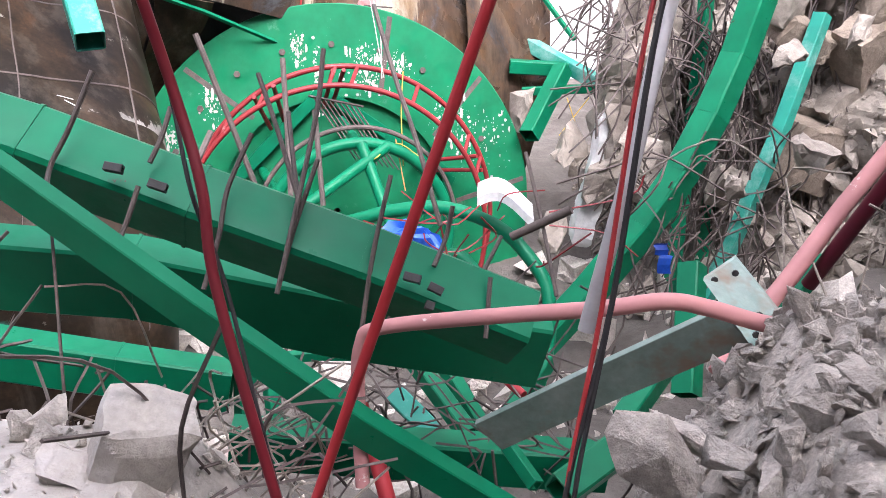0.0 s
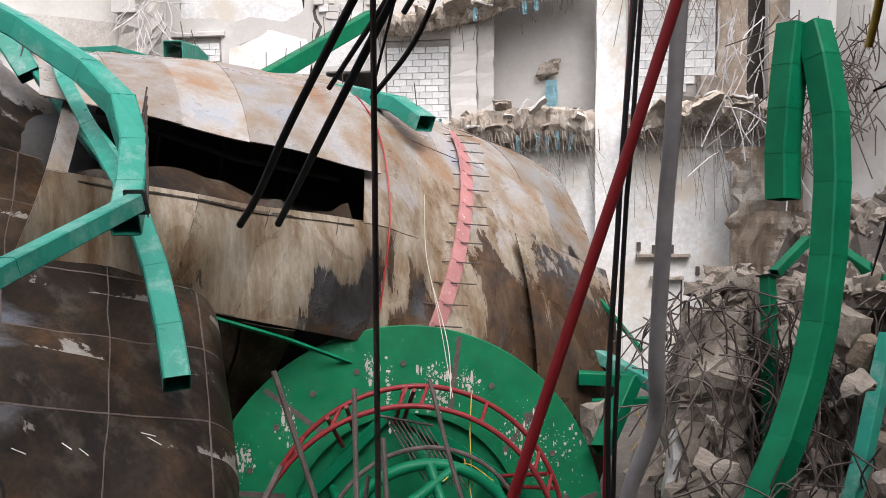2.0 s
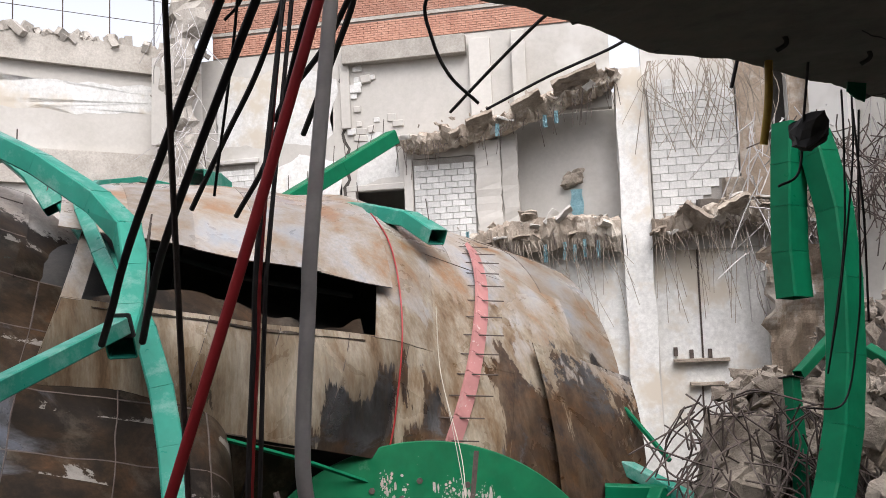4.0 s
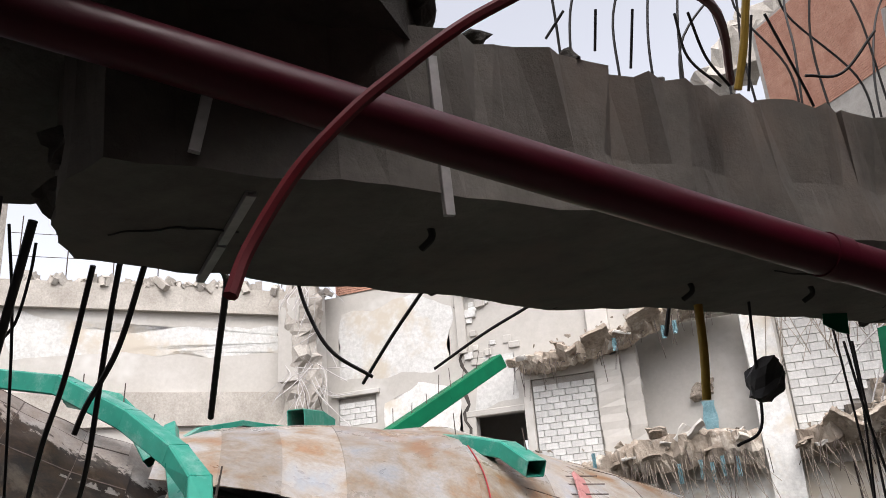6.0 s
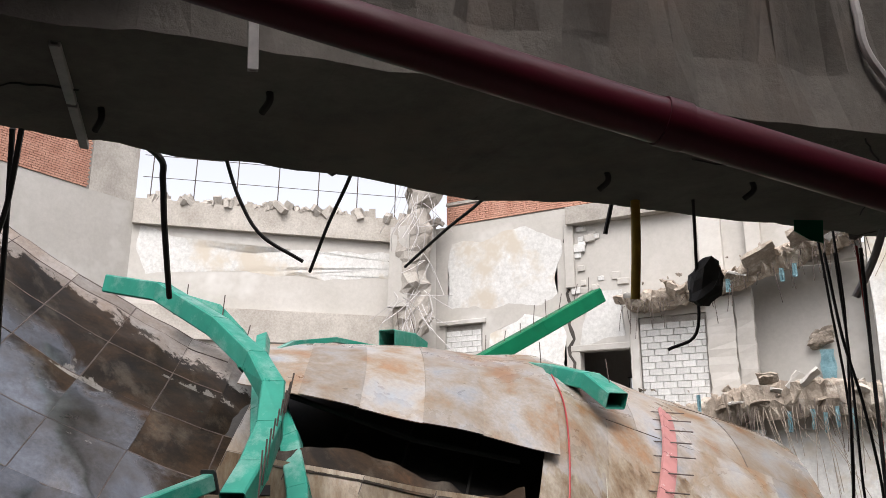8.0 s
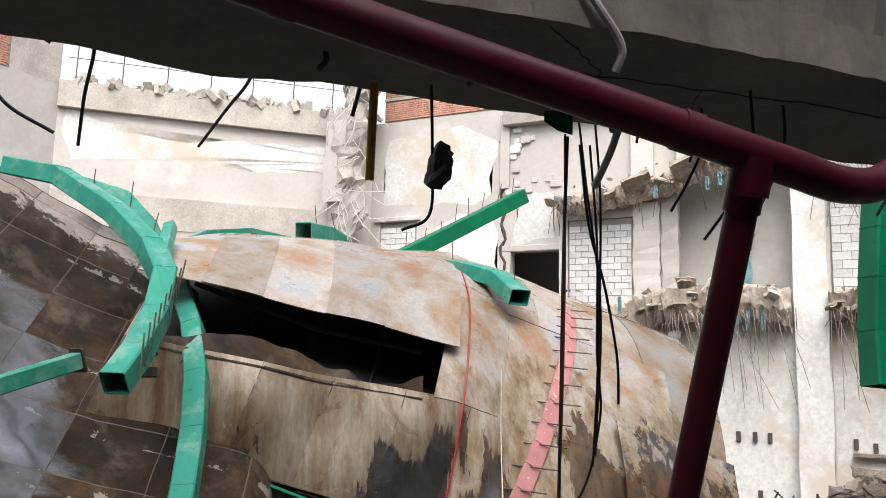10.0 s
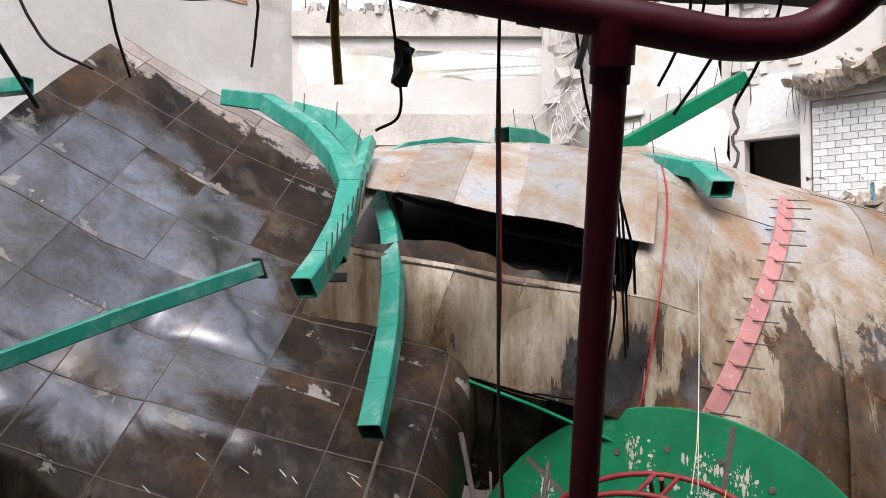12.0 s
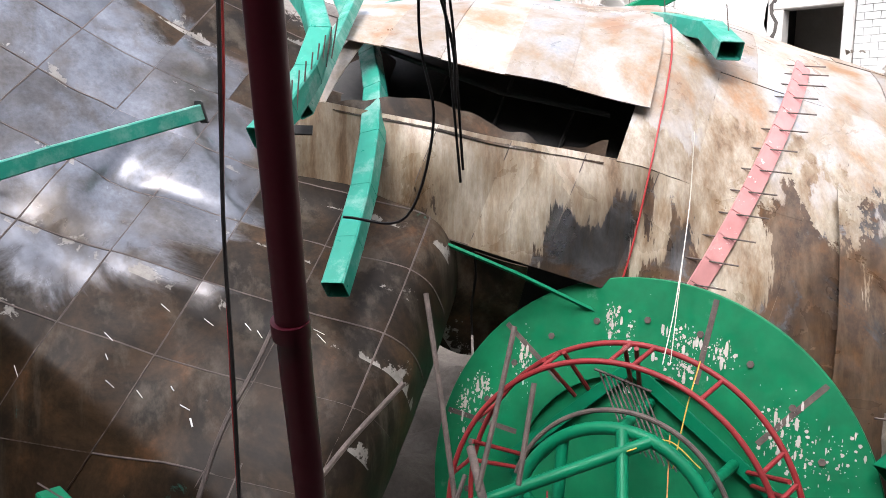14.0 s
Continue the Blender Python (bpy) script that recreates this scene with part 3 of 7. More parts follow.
def plate(name, fn, u0, u1, v0, v1, nu, nv, parent, lift=0.0, label="", lap=0.012, skew=0.0, mat=None):
    """One sheet of the shell, with thickness, lapped a little over its neighbours."""
    bm = bmesh.new()
    top = []
    for j in range(nv + 1):
        row = []
        for i in range(nu + 1):
            v = v0 - lap * 0.3 + (v1 - v0 + 0.6 * lap) * j / nv
            u = u0 - lap + (u1 - u0 + 2 * lap) * i / nu + skew * v
            row.append(fn(u, v))
        top.append(row)
    nrm = (top[0][nu] - top[0][0]).cross(top[nv][0] - top[0][0]).normalized()
    if nrm.dot(V((1, -2, 1.5))) < 0:
        nrm = -nrm
    front = [[bm.verts.new(p + nrm * lift) for p in r] for r in top]
    back = [[bm.verts.new(p + nrm * (lift - 0.014)) for p in r] for r in top]
    for j in range(nv):
        for i in range(nu):
            bm.faces.new((front[j][i], front[j][i + 1], front[j + 1][i + 1], front[j + 1][i]))
            bm.faces.new((back[j][i], back[j + 1][i], back[j + 1][i + 1], back[j][i + 1]))
    rim = [(0, i) for i in range(nu)] + [(j, nu) for j in range(nv)] + [(nv, i) for i in range(nu, 0, -1)] + [(j, 0) for j in range(nv, 0, -1)]
    for (j, i), (l, k) in zip(rim, rim[1:] + rim[:1]):
        bm.faces.new((front[j][i], front[l][k], back[l][k], back[j][i]))
    return part(name, bm, mat or M_RUST, parent, label, True)


def bead(fn, p, q, parent, n=10, r=0.007, skew=(0, 0)):
    """A weld bead along a seam."""
    pts = []
    for k in range(n + 1):
        u, v = p[0] + (q[0] - p[0]) * k / n, p[1] + (q[1] - p[1]) * k / n
        pts.append(fn(u + skew[0] * v, v))
    part("weld_bead", tube(pts, r, 5), M_REBAR, parent)


SEAMS_A = [-0.85, -0.5, -0.2, 0.1, 0.44, 0.84, 1.25, 1.7, 2.2]
prng = random.Random(3)
for j, (a0, a1) in enumerate(zip(SEAMS_A, SEAMS_A[1:])):
    step = 0.95
    s = -0.35 + (0.4 if j % 2 else 0.0)
    first = True
    while s < 8.3:
        e = min(s + step, 8.4)
        s0 = -0.35 if first else s
        first = False
        mid = (s0 + e) / 2
        hole = 4.5 < mid < 7.9 and 0.44 <= a0 < 1.2
        low = mid > 2.7 and a1 <= 0.1
        if not hole and not low and e > s0:
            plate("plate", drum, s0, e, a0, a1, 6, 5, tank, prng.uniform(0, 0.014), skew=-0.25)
            if a0 > -0.3 and a1 < 1.6:
                bead(drum, (e, a0), (e, a1), tank, skew=(-0.25, 0))
        s = e
for a in SEAMS_A[2:6]:
    bead(drum, (-0.3, a), (2.7 if a < 0.1 else (8.2 if a < 0.4 else 4.4), a), tank, 40)

# jagged lower lip of the opening
bm = bmesh.new()
lip = []
for k in range(41):
    s = 4.45 + 3.5 * k / 40
    a = 0.50 + 0.045 * math.sin(s * 2.1) + 0.03 * noise.noise(V((s * 3, 0, 7)))
    lip.append((drum(s, 0.42), drum(s, a, -0.02 - 0.12 * abs(math.sin(s * 1.7)))))
va = [bm.verts.new(p) for p, q in lip]
vb = [bm.verts.new(q) for p, q in lip]
for k in range(40):
    bm.faces.new((va[k], va[k + 1], vb[k + 1], vb[k]))
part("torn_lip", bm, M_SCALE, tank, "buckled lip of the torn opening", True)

# the peeled roof sheets that overhang the opening


def flap(u, v):
    a = 1.3 - (1.3 - 0.60 - 0.10 * (u - 4.3) / 3.4) * v
    return drum(u, a, 0.04 + 0.14 * v ** 2)


for k, (s0, s1) in enumerate(zip([4.12, 5.2, 6.0, 6.9, 7.7], [5.2, 6.0, 6.9, 7.7, 8.5])):
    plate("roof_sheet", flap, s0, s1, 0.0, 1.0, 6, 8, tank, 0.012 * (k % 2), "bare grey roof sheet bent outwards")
    if k:
        bead(flap, (s0, 0.02), (s0, 0.98), tank, 12, 0.008)
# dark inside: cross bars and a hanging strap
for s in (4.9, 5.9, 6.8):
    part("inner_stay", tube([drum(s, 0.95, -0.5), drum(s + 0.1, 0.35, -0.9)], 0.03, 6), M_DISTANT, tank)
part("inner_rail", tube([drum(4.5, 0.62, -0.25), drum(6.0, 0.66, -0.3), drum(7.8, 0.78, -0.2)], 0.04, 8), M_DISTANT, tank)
# black inner sheet added behind the opening; its colour stands for the shade inside
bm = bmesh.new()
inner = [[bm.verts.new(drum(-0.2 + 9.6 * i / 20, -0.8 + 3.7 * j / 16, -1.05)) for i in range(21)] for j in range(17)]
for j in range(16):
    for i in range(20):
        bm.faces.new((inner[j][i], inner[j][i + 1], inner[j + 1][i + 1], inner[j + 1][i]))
part("inner_wall", bm, M_DISTANT, tank, "black backing inside the tank that stands for its shade", True)

# the fallen side of the shell, leaning back, of metre-square sheets
def side(a, b):
    n = 0.05 * a * a if a > 0 else 0.0
    if a > 4.4:
        n -= 0.20 * (a - 4.4) ** 2
    if a > 4.9:
        n -= 0.7 * (a - 4.9) ** 2
    n += 0.05 * noise.noise(V((a * 0.7, b * 0.7, 9))) + 0.03 * noise.noise(V((a * 1.7, b * 1.7, 4))) + 0.012 * noise.noise(V((a * 3.4, b * 3.4, 6)))
    for da, db, ra, rb, h in ((0.9, -2.2, 0.7, 0.5, 0.07), (1.7, -1.2, 0.45, 0.7, 0.16), (2.6, 0.4, 0.5, 0.5, 0.14), (0.6, -2.75, 0.16, 0.42, 0.09), (0.25, -1.9, 0.7, 0.14, 0.05), (1.45, -0.55, 0.12, 0.6, 0.05), (2.1, -0.9, 0.6, 0.13, 0.05), (3.5, -0.5, 0.5, 0.25, 0.08), (4.3, -1.5, 0.25, 0.7, 0.07), (3.2, -2.4, 0.8, 0.2, 0.06)):
        n -= h * math.exp(-((a - da) / ra) ** 2 - ((b - db) / rb) ** 2)
    # sheets pillow a little between their welds
    n += 0.018 * math.sin(math.pi * (a % 1.0)) * math.sin(math.pi * (b % 1.0))
    if b > 2.0:
        n -= 0.03 * (b - 2.0) ** 2
    fold = -3.1 - 0.39 * max(0.0, a - 1.3)
    if b < -1.2:
        n -= 0.05 * (max(b, fold) + 1.2) ** 2
    if b < fold:
        n -= 1.35 * (fold - b)
    return LP + L1 * a + L2 * b + L3 * n


for j in range(-6, 5):
    for i in range(-5, 6):
        a0, b0, a1, b1 = float(i), float(j), i + 1.0, j + 1.0
        if j == 4:
            b1 = 4.35
        lim = 5.9 if j < 1 else (3.8 if j < 2 else 2.75)
        lo = -1.55 if j >= 1 else -5.0
        if a0 >= lim or a1 <= lo:
            continue
        a0, a1 = max(a0, lo), min(a1, lim)
        if a1 - a0 < 0.05:
            continue
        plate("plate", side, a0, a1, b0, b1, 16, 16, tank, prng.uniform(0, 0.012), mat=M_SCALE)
        if a1 == i + 1.0:
            bead(side, (a1, b0), (a1, b1), tank, 8, 0.013)
        bead(side, (a0, b1), (a1, b1), tank, 8, 0.013)

# dried lime runs on the lower sheets
lrng = random.Random(19)
drops = bmesh.new()
for k in range(15):
    a, b = lrng.uniform(1.6, 4.6), lrng.uniform(-3.6, -2.0)
    p = side(a, b) + L3 * 0.016
    q = side(a + lrng.uniform(0.04, 0.14), b - lrng.uniform(0.02, 0.1)) + L3 * 0.014
    tube([p, p.lerp(q, 0.6), q], 0.004 + 0.014 * lrng.random() ** 3, 6, drops)
tagged(part("lime_run", drops, M_WHITE, tank, "dried white lime runs"), kind="stuff")

# crumpled sheets between the two


def crease(u, v):
    p = side(2.75 + 1.4 * u, 4.2 - 4.6 * v - 0.6 * u)
    q = drum(8.3 - 1.2 * v, 0.9 - 0.75 * v, -0.3)
    return p.lerp(q, u * 0.9) - V((0, -0.5, 0.3)) * math.sin(u * 3.1) + noise.noise_vector(V((u * 2, v * 3, 2))) * 0.15


for k in range(4):
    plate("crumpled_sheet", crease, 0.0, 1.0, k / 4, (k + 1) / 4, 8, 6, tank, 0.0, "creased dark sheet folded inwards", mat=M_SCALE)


def hang(u, v):
    p = drum(7.4 - 2.4 * u, 0.10, -0.05)
    q = side(4.9 + 0.5 * u, -0.1 - 1.9 * v)
    w = p + V((-0.35 - 0.2 * u, 0.55, -1.0)) * v * 1.7
    return w.lerp(q, 0.4 * (1 - u)) + noise.noise_vector(V((u * 3, v * 2, 8))) * 0.16


for k in range(4):
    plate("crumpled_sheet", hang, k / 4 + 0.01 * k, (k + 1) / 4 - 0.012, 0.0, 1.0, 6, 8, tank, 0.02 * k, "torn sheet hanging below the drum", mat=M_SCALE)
part("edge_angle", tube([drum(6.2, 0.085, 0.06), drum(5.0, 0.06, 0.06), drum(3.7, 0.02, 0.06)], 0.03, 4), M_GREEN, tank, "green painted edge angle")

# the skewed end sheets at the far end


def fin(u, v):
    p = drum(-0.2 + 1.7 * (1 - u) * (1 - 0.5 * v), 0.55 - 0.75 * v, 0.10 + 0.25 * u * v)
    return p + V((0.25 * u, -0.1, -0.15 * u))


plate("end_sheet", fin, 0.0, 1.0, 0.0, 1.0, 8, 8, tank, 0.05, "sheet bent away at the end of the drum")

# rung strip over the drum
strip = thing("rung_strip", "faded pink channel strip with thin steel rungs over the tank", "ladder")
n = 13
spts = [drum(2.92 - 0.92 * (k / n), 0.12 + 0.90 * k / n, 0.07) for k in range(n + 1)]
for p, q in zip(spts, spts[1:]):
    d = (q - p)
    part("strip_link", box_tube([p + d * 0.012, q - d * 0.012], 0.24, 0.06, AF, 0.008), M_PINK, strip)
for k in range(n * 1 + 1):
    p = spts[k]
    sd = V((0.96, 0.24, -0.08)).normalized()
    part("rung", tube([p - sd * prng.uniform(0.48, 0.58) + AF * 0.05, p + sd * prng.uniform(0.28, 0.36) + AF * 0.05], 0.011, 6), M_REBAR, strip)

# ---- the green disc with its hoops ----
DC = V((-1.37, 11.42, -2.5))
DN = V((0.286, -0.949, 0.132)).normalized()
DU = (V((0, 0, 1)) - DN * DN.z).normalized()
DS = DU.cross(DN).normalized()
if DS.x < 0:
    DS = -DS
DR = 2.86


def on_disc(x, y, h=0.0):
    return DC + DS * x + DU * y + DN * h


def polar(r, deg, h=0.0, cx=0.0, cy=0.0):
    return on_disc(cx + r * math.cos(radians(deg)), cy + r * math.sin(radians(deg)), h)


disc = thing("drum_end_disc", "large round green steel disc with lime splashes and red guard hoops", "disc")


def ring_plate(r0, r1, h0, h1, n=128):
    bm = bmesh.new()
    loops = [[bm.verts.new(polar(r, 360 * k / n, h)) for k in range(n)] for r, h in ((r0, h1), (r1 - 0.012, h1), (r1, h1 - 0.012), (r1, h0), (r0, h0))]
    for a, b in zip(loops, loops[1:] + loops[:1]):
        for k in range(n):
            bm.faces.new((a[k], a[(k + 1) % n], b[(k + 1) % n], b[k]))
    return bm


part("rim_plate", ring_plate(1.62, DR, -0.06, 0.03), M_DISC, disc)
part("centre_plate", ring_plate(0.05, 1.75, -0.16, -0.06), M_DISC, disc)
# triangular frame round the opening in the rim plate
for d0, d1 in ((95, 172), (95, 15), (172, 250), (15, -70)):
    part("frame_bar", box_tube([polar(1.72, d0, 0.03), polar(1.72, d1, 0.03)], 0.16, 0.07, DN), M_GREEN, disc)
for k in range(22):
    p = polar(2.33, 8 + 360 * k / 22, 0.03)
    part("bolt", tube([p, p + DN * 0.02], 0.045, 6), M_REBAR, disc)
for d in (36, 68, 128, 2, 160):
    part("rust_line", box_tube([polar(1.75, d, 0.032), polar(2.8, d + 5, 0.032)], 0.07, 0.006, DN, 0.002), M_REBAR, disc, "rust-coloured line of old weld")
for r, h, cx, cy in ((2.03, 0.62, 0.05, 0.04), (2.0, 0.98, -0.10, -0.14)):
    part("hoop", tube([polar(r, 200 - 3 * k, h, cx, cy) for k in range(74)], 0.035, 10), M_HOOP, disc, "red painted guard hoop", True)
for d in (172, 150, 135, 118, 92, 84, 60, 32, 22, 8):
    part("hoop_tie", tube([polar(2.03, d, 0.62, 0.05, 0.04), polar(2.0, d, 0.98, -0.10, -0.14)], 0.028, 8), M_HOOP, disc)
for d in (172, 165, 122, 114, 92, 88, 24, 18):
    part("hoop_post", tube([polar(2.03, d, 0.7), polar(1.5, d + 3, 0.04)], 0.03, 8), M_HOOP, disc)
part("green_ring", tube([polar(1.17, 185 - 3 * k, 1.3, 0.12, 0.0) for k in range(70)], 0.075, 12), M_GREEN, disc, "thick green pipe ring", True)
part("thin_ring", tube([polar(1.3, 165 - 3 * k, 1.15, 0.12, 0.05) for k in range(55)], 0.03, 8), M_REBAR, disc, "", True)
for d in (150, 90, 35):
    part("ring_arm", tube([polar(1.17, d, 1.3, 0.12), polar(1.3, d, 0.0, 0.12)], 0.065, 10), M_GREEN, disc, "", True)
part("ring_brace", tube([polar(1.17, 88, 1.35, 0.12), on_disc(0.55, -0.3, 2.2)], 0.07, 12), M_GREEN, disc, "", True)
part("ring_brace", tube([on_disc(-0.55, 0.95, 1.25), on_disc(-0.45, -1.2, 1.5)], 0.07, 12), M_GREEN, disc, "", True)
part("ring_brace", tube([polar(1.17, 72, 1.35, 0.12), on_disc(-2.2, -0.3, 2.6)], 0.07, 12), M_GREEN, disc, "", True)
# small grille
for k in range(9):
    part("grille_bar", tube([on_disc(-0.35 + 0.07 * k, 1.72 - 0.02 * k, 0.75), on_disc(0.15 + 0.07 * k, 0.9 - 0.02 * k, 0.95)], 0.011, 5), M_REBAR, disc)
part("grille_end", tube([on_disc(-0.4, 1.72, 0.75), on_disc(0.3, 1.56, 0.75)], 0.018, 5), M_REBAR, disc)
# lime splashes: uncounted small dried drops with runs below
bm = bmesh.new()
for k, (r, d, w, l) in enumerate(((2.35, 101, .05, .13), (2.2, 78, .12, .10), (2.3, 134, .06, .17), (2.05, 40, .14, .2), (2.5, 152, .09, .12), (2.25, 66, .10, .10), (2.45, 25, .16, .2), (2.62, 160, .09, .18), (1.95, 96, .03, .25), (2.1, 30, .12, .25), (1.9, 76, .15, .1))):
    c = polar(r, d)
    x0, y0 = (c - DC).dot(DS), (c - DC).dot(DU)
    for q in range(90):
        ox, oy = prng.gauss(0, w), prng.gauss(-l * 0.3, l)
        rad = min(0.022, 0.0035 * prng.paretovariate(1.25))
        run = 1 if prng.random() < 0.75 else prng.uniform(2, 4.5)
        h = 0.033 + 0.00003 * q + 0.0002 * k
        ring = [on_disc(x0 + ox + rad * (1 + .6 * noise.noise(V((q, i * .9, k)))) * math.cos(i * .785), y0 + oy + rad * run * (1 + .6 * noise.noise(V((i * .9, q, k)))) * math.sin(i * .785), h) for i in range(8)]
        bm.faces.new([bm.verts.new(p) for p in ring])
tagged(part("lime_splash", bm, M_CONCRETE, disc, "dried whitish lime splashes"), kind="stuff")


# ---- green box beams ----


def beam(pts, w, h, label, up=(0, 0, 1), mat=None, stubs=0, name="box_beam", seams=True, seed=1, group="", end_plate=False, slots=0):
    b = thing(name, label, "beam", group)
    mat = mat or M_GREEN
    part("tube", box_tube(pts, w, h, up), mat, b)
    pts = [V(p) for p in pts]
    rr = random.Random(seed)
    if seams:
        for p, q, r in zip(pts, pts[1:], pts[2:]):
            d = (r - p).normalized() * 0.007
            part("weld_seam", box_tube([q - d, q + d], w + 0.008, h + 0.008, up, 0.02), mat, b)
    for k in range(stubs):
        t = (k + 0.5 + rr.uniform(-0.2, 0.2)) / stubs * (len(pts) - 1)
        i = min(int(t), len(pts) - 2)
        p = pts[i].lerp(pts[i + 1], t - i)
        d = (pts[i + 1] - pts[i]).normalized()
        sd = d.cross(V(up)).normalized()
        nn = sd.cross(d).normalized()
        o = nn * (h / 2 - 0.01) + sd * rr.uniform(-w / 2, w / 2) * 0.8
        e = V((0, 0, 1)) * rr.uniform(0.15, 0.42) + sd * rr.uniform(-0.1, 0.1) + d * rr.uniform(-0.06, 0.06)
        part("rebar_stub", tube([p + o, p + o + e], 0.009, 5), M_REBAR, b)
    if end_plate:
        d = (pts[0] - pts[1]).normalized()
        part("end_plate", box_tube([pts[0], pts[0] + d * 0.012], w * 1.45, h * 1.45, up, w * 0.6), M_DISTANT, b, "dark bolted end plate")
    return b


# arcs and struts on the fallen tank
PALE = M_GREEN_PALE
beam([(-7.15, 8.80, 4.79), (-6.06, 8.75, 4.55), (-4.96, 8.70, 3.99), (-4.08, 8.43, 3.48), (-3.60, 8.20, 3.11), (-3.27, 7.81, 2.66), (-3.09, 7.41, 2.27), (-2.96, 7.04, 1.98)], 0.25, 0.25, "pale green square steel tube bent into an arc, open end", stubs=0, mat=PALE, seed=2)
beam([(-7.57, 10.36, 4.84), (-6.96, 10.68, 4.64), (-6.58, 10.75, 4.28), (-6.28, 10.76, 3.80)], 0.3, 0.3, "short bent pale green square tube with bar stubs", mat=PALE, stubs=3, up=(0.4, -0.9, 0.2))
beam([(-5.76, 10.44, 4.15), (-5.10, 9.67, 3.55), (-4.28, 8.78, 2.93), (-3.38, 7.83, 2.28)], 0.16, 0.16, "straight green square tube crossing behind an arc", mat=PALE, up=(0.4, -0.9, 0.2))
beam([(-6.18, 10.87, 3.85), (-5.39, 10.36, 3.18), (-4.71, 9.90, 2.64), (-4.10, 9.36, 2.01), (-3.62, 8.84, 1.39), (-3.25, 8.35, 0.84), (-2.99, 7.96, 0.39)], 0.26, 0.26, "long green square steel tube bent into an arc over the tank", mat=PALE, stubs=0, up=(0.5, -0.85, 0.2))
beam([(-2.35, 6.10, 2.18), (-2.55, 4.98, 1.82), (-2.70, 3.99, 1.48), (-2.77, 3.21, 1.23)], 0.13, 0.13, "thin straight green square strut with end plate", mat=PALE, end_plate=True)
beam([(-3.34, 7.80, 2.12), (-3.30, 7.76, 2.03)], 0.2, 0.03, "loose black bolted base plate", mat=M_DISTANT, name="base_plate", seams=False)
beam([(-6.17, 11.02, 3.99), (-6.29, 11.76, 4.29), (-6.22, 12.81, 4.49), (-6.18, 13.69, 4.49), (-6.19, 14.53, 4.53)], 0.09, 0.09, "thin bent green tube along the tank crown", mat=PALE)
beam([(-5.56, 13.46, 4.56), (-5.71, 14.44, 4.64), (-5.76, 14.95, 4.56)], 0.32, 0.3, "short green box stub with a dark open end", stubs=2, mat=PALE)
beam([(-3.38, 18.86, 6.11), (-4.22, 17.42, 5.21), (-4.98, 16.01, 4.36)], 0.33, 0.33, "green square tube sticking up with an open end", stubs=8)
beam([(-1.32, 13.16, 3.26), (-1.86, 13.60, 3.62), (-2.68, 13.91, 3.84), (-3.61, 14.29, 4.00)], 0.34, 0.26, "pale green box beam lying on the tank crown", mat=PALE, stubs=2)
beam([(-7.97, 5.73, 4.57), (-7.41, 6.00, 4.58)], 0.2, 0.2, "green tube end beyond the fallen sheet", mat=PALE)
# bar cage spikes along the arc
spk = thing("bar_spikes", "row of thin upright steel bars on the arc", "rebar")
for k in range(9):
    a = V([(-2.85, 7.23, 2.03)][0]).lerp(V([(-3.42, 8.22, 2.86)][0]), k / 8)
    part("bar", tube([a, a + V((0.01 * k, 0.02, 0.42))], 0.009, 5), M_REBAR, spk)

# tall arcs by the heap
beam([(3.68, 10.90, 4.16), (3.75, 10.79, 3.77), (3.84, 10.68, 3.09), (3.84, 10.55, 2.30), (3.77, 10.41, 1.46), (3.65, 10.26, 0.70), (3.48, 10.11, 0.09), (3.21, 9.85, -0.55), (2.89, 9.58, -1.15), (2.49, 9.34, -1.74), (1.88, 9.07, -2.49), (1.23, 8.75, -3.17)], 0.32, 0.3, "tall green square steel tube bent into an arc", up=(0.6, -0.8, 0), group="bent arcs by the heap", seed=5)
beam([(3.49, 10.97, 4.19), (3.44, 10.95, 3.70), (3.40, 10.92, 3.19), (3.37, 10.90, 2.65), (3.37, 10.83, 2.10)], 0.32, 0.3, "short green square tube hanging with a torn end", up=(0.6, -0.8, 0), group="bent arcs by the heap")
beam([(4.56, 10.67, 0.51), (4.15, 10.23, -0.85), (3.68, 9.81, -2.09), (3.14, 9.30, -3.22)], 0.17, 0.17, "straight pale green tube leaning on the heap", mat=PALE, up=(0.6, -0.8, 0))
beam([(3.51, 11.98, 1.04), (3.47, 11.62, -0.04), (3.43, 11.34, -1.21), (3.36, 11.04, -2.52), (3.28, 10.64, -3.82)], 0.16, 0.16, "upright green tube before the heap", up=(0.6, -0.8, 0), end_plate=True)
beam([(4.00, 12.35, 0.56), (3.95, 11.93, -0.90), (3.90, 11.46, -2.70), (3.80, 11.05, -4.05)], 0.18, 0.18, "upright green tube before the heap", up=(0.6, -0.8, 0))
beam([(3.63, 12.10, 1.07), (4.22, 12.71, 1.49)], 0.13, 0.13, "short green brace", up=(0.6, -0.8, 0))
beam([(4.74, 12.93, 1.32), (5.24, 12.50, 0.91), (5.77, 12.08, 0.52)], 0.15, 0.15, "green tube lying across the heap", up=(0.6, -0.8, 0))
beam([(4.64, 12.45, 0.83), (5.16, 12.01, 0.34)], 0.17, 0.17, "short pale green tube on the heap", mat=PALE, up=(0.6, -0.8, 0))
beam([(1.28, 13.71, -0.39), (2.42, 13.06, -0.88)], 0.22, 0.2, "green tube wedged beside the disc", mat=PALE)
beam([(1.04, 13.16, -0.68), (1.93, 13.19, -0.71)], 0.2, 0.2, "green tube wedged beside the disc")
beam([(1.83, 12.98, -0.66), (1.32, 12.06, -1.46)], 0.24, 0.24, "short green tube leaning down beside the disc", up=(0.6, -0.8, 0))
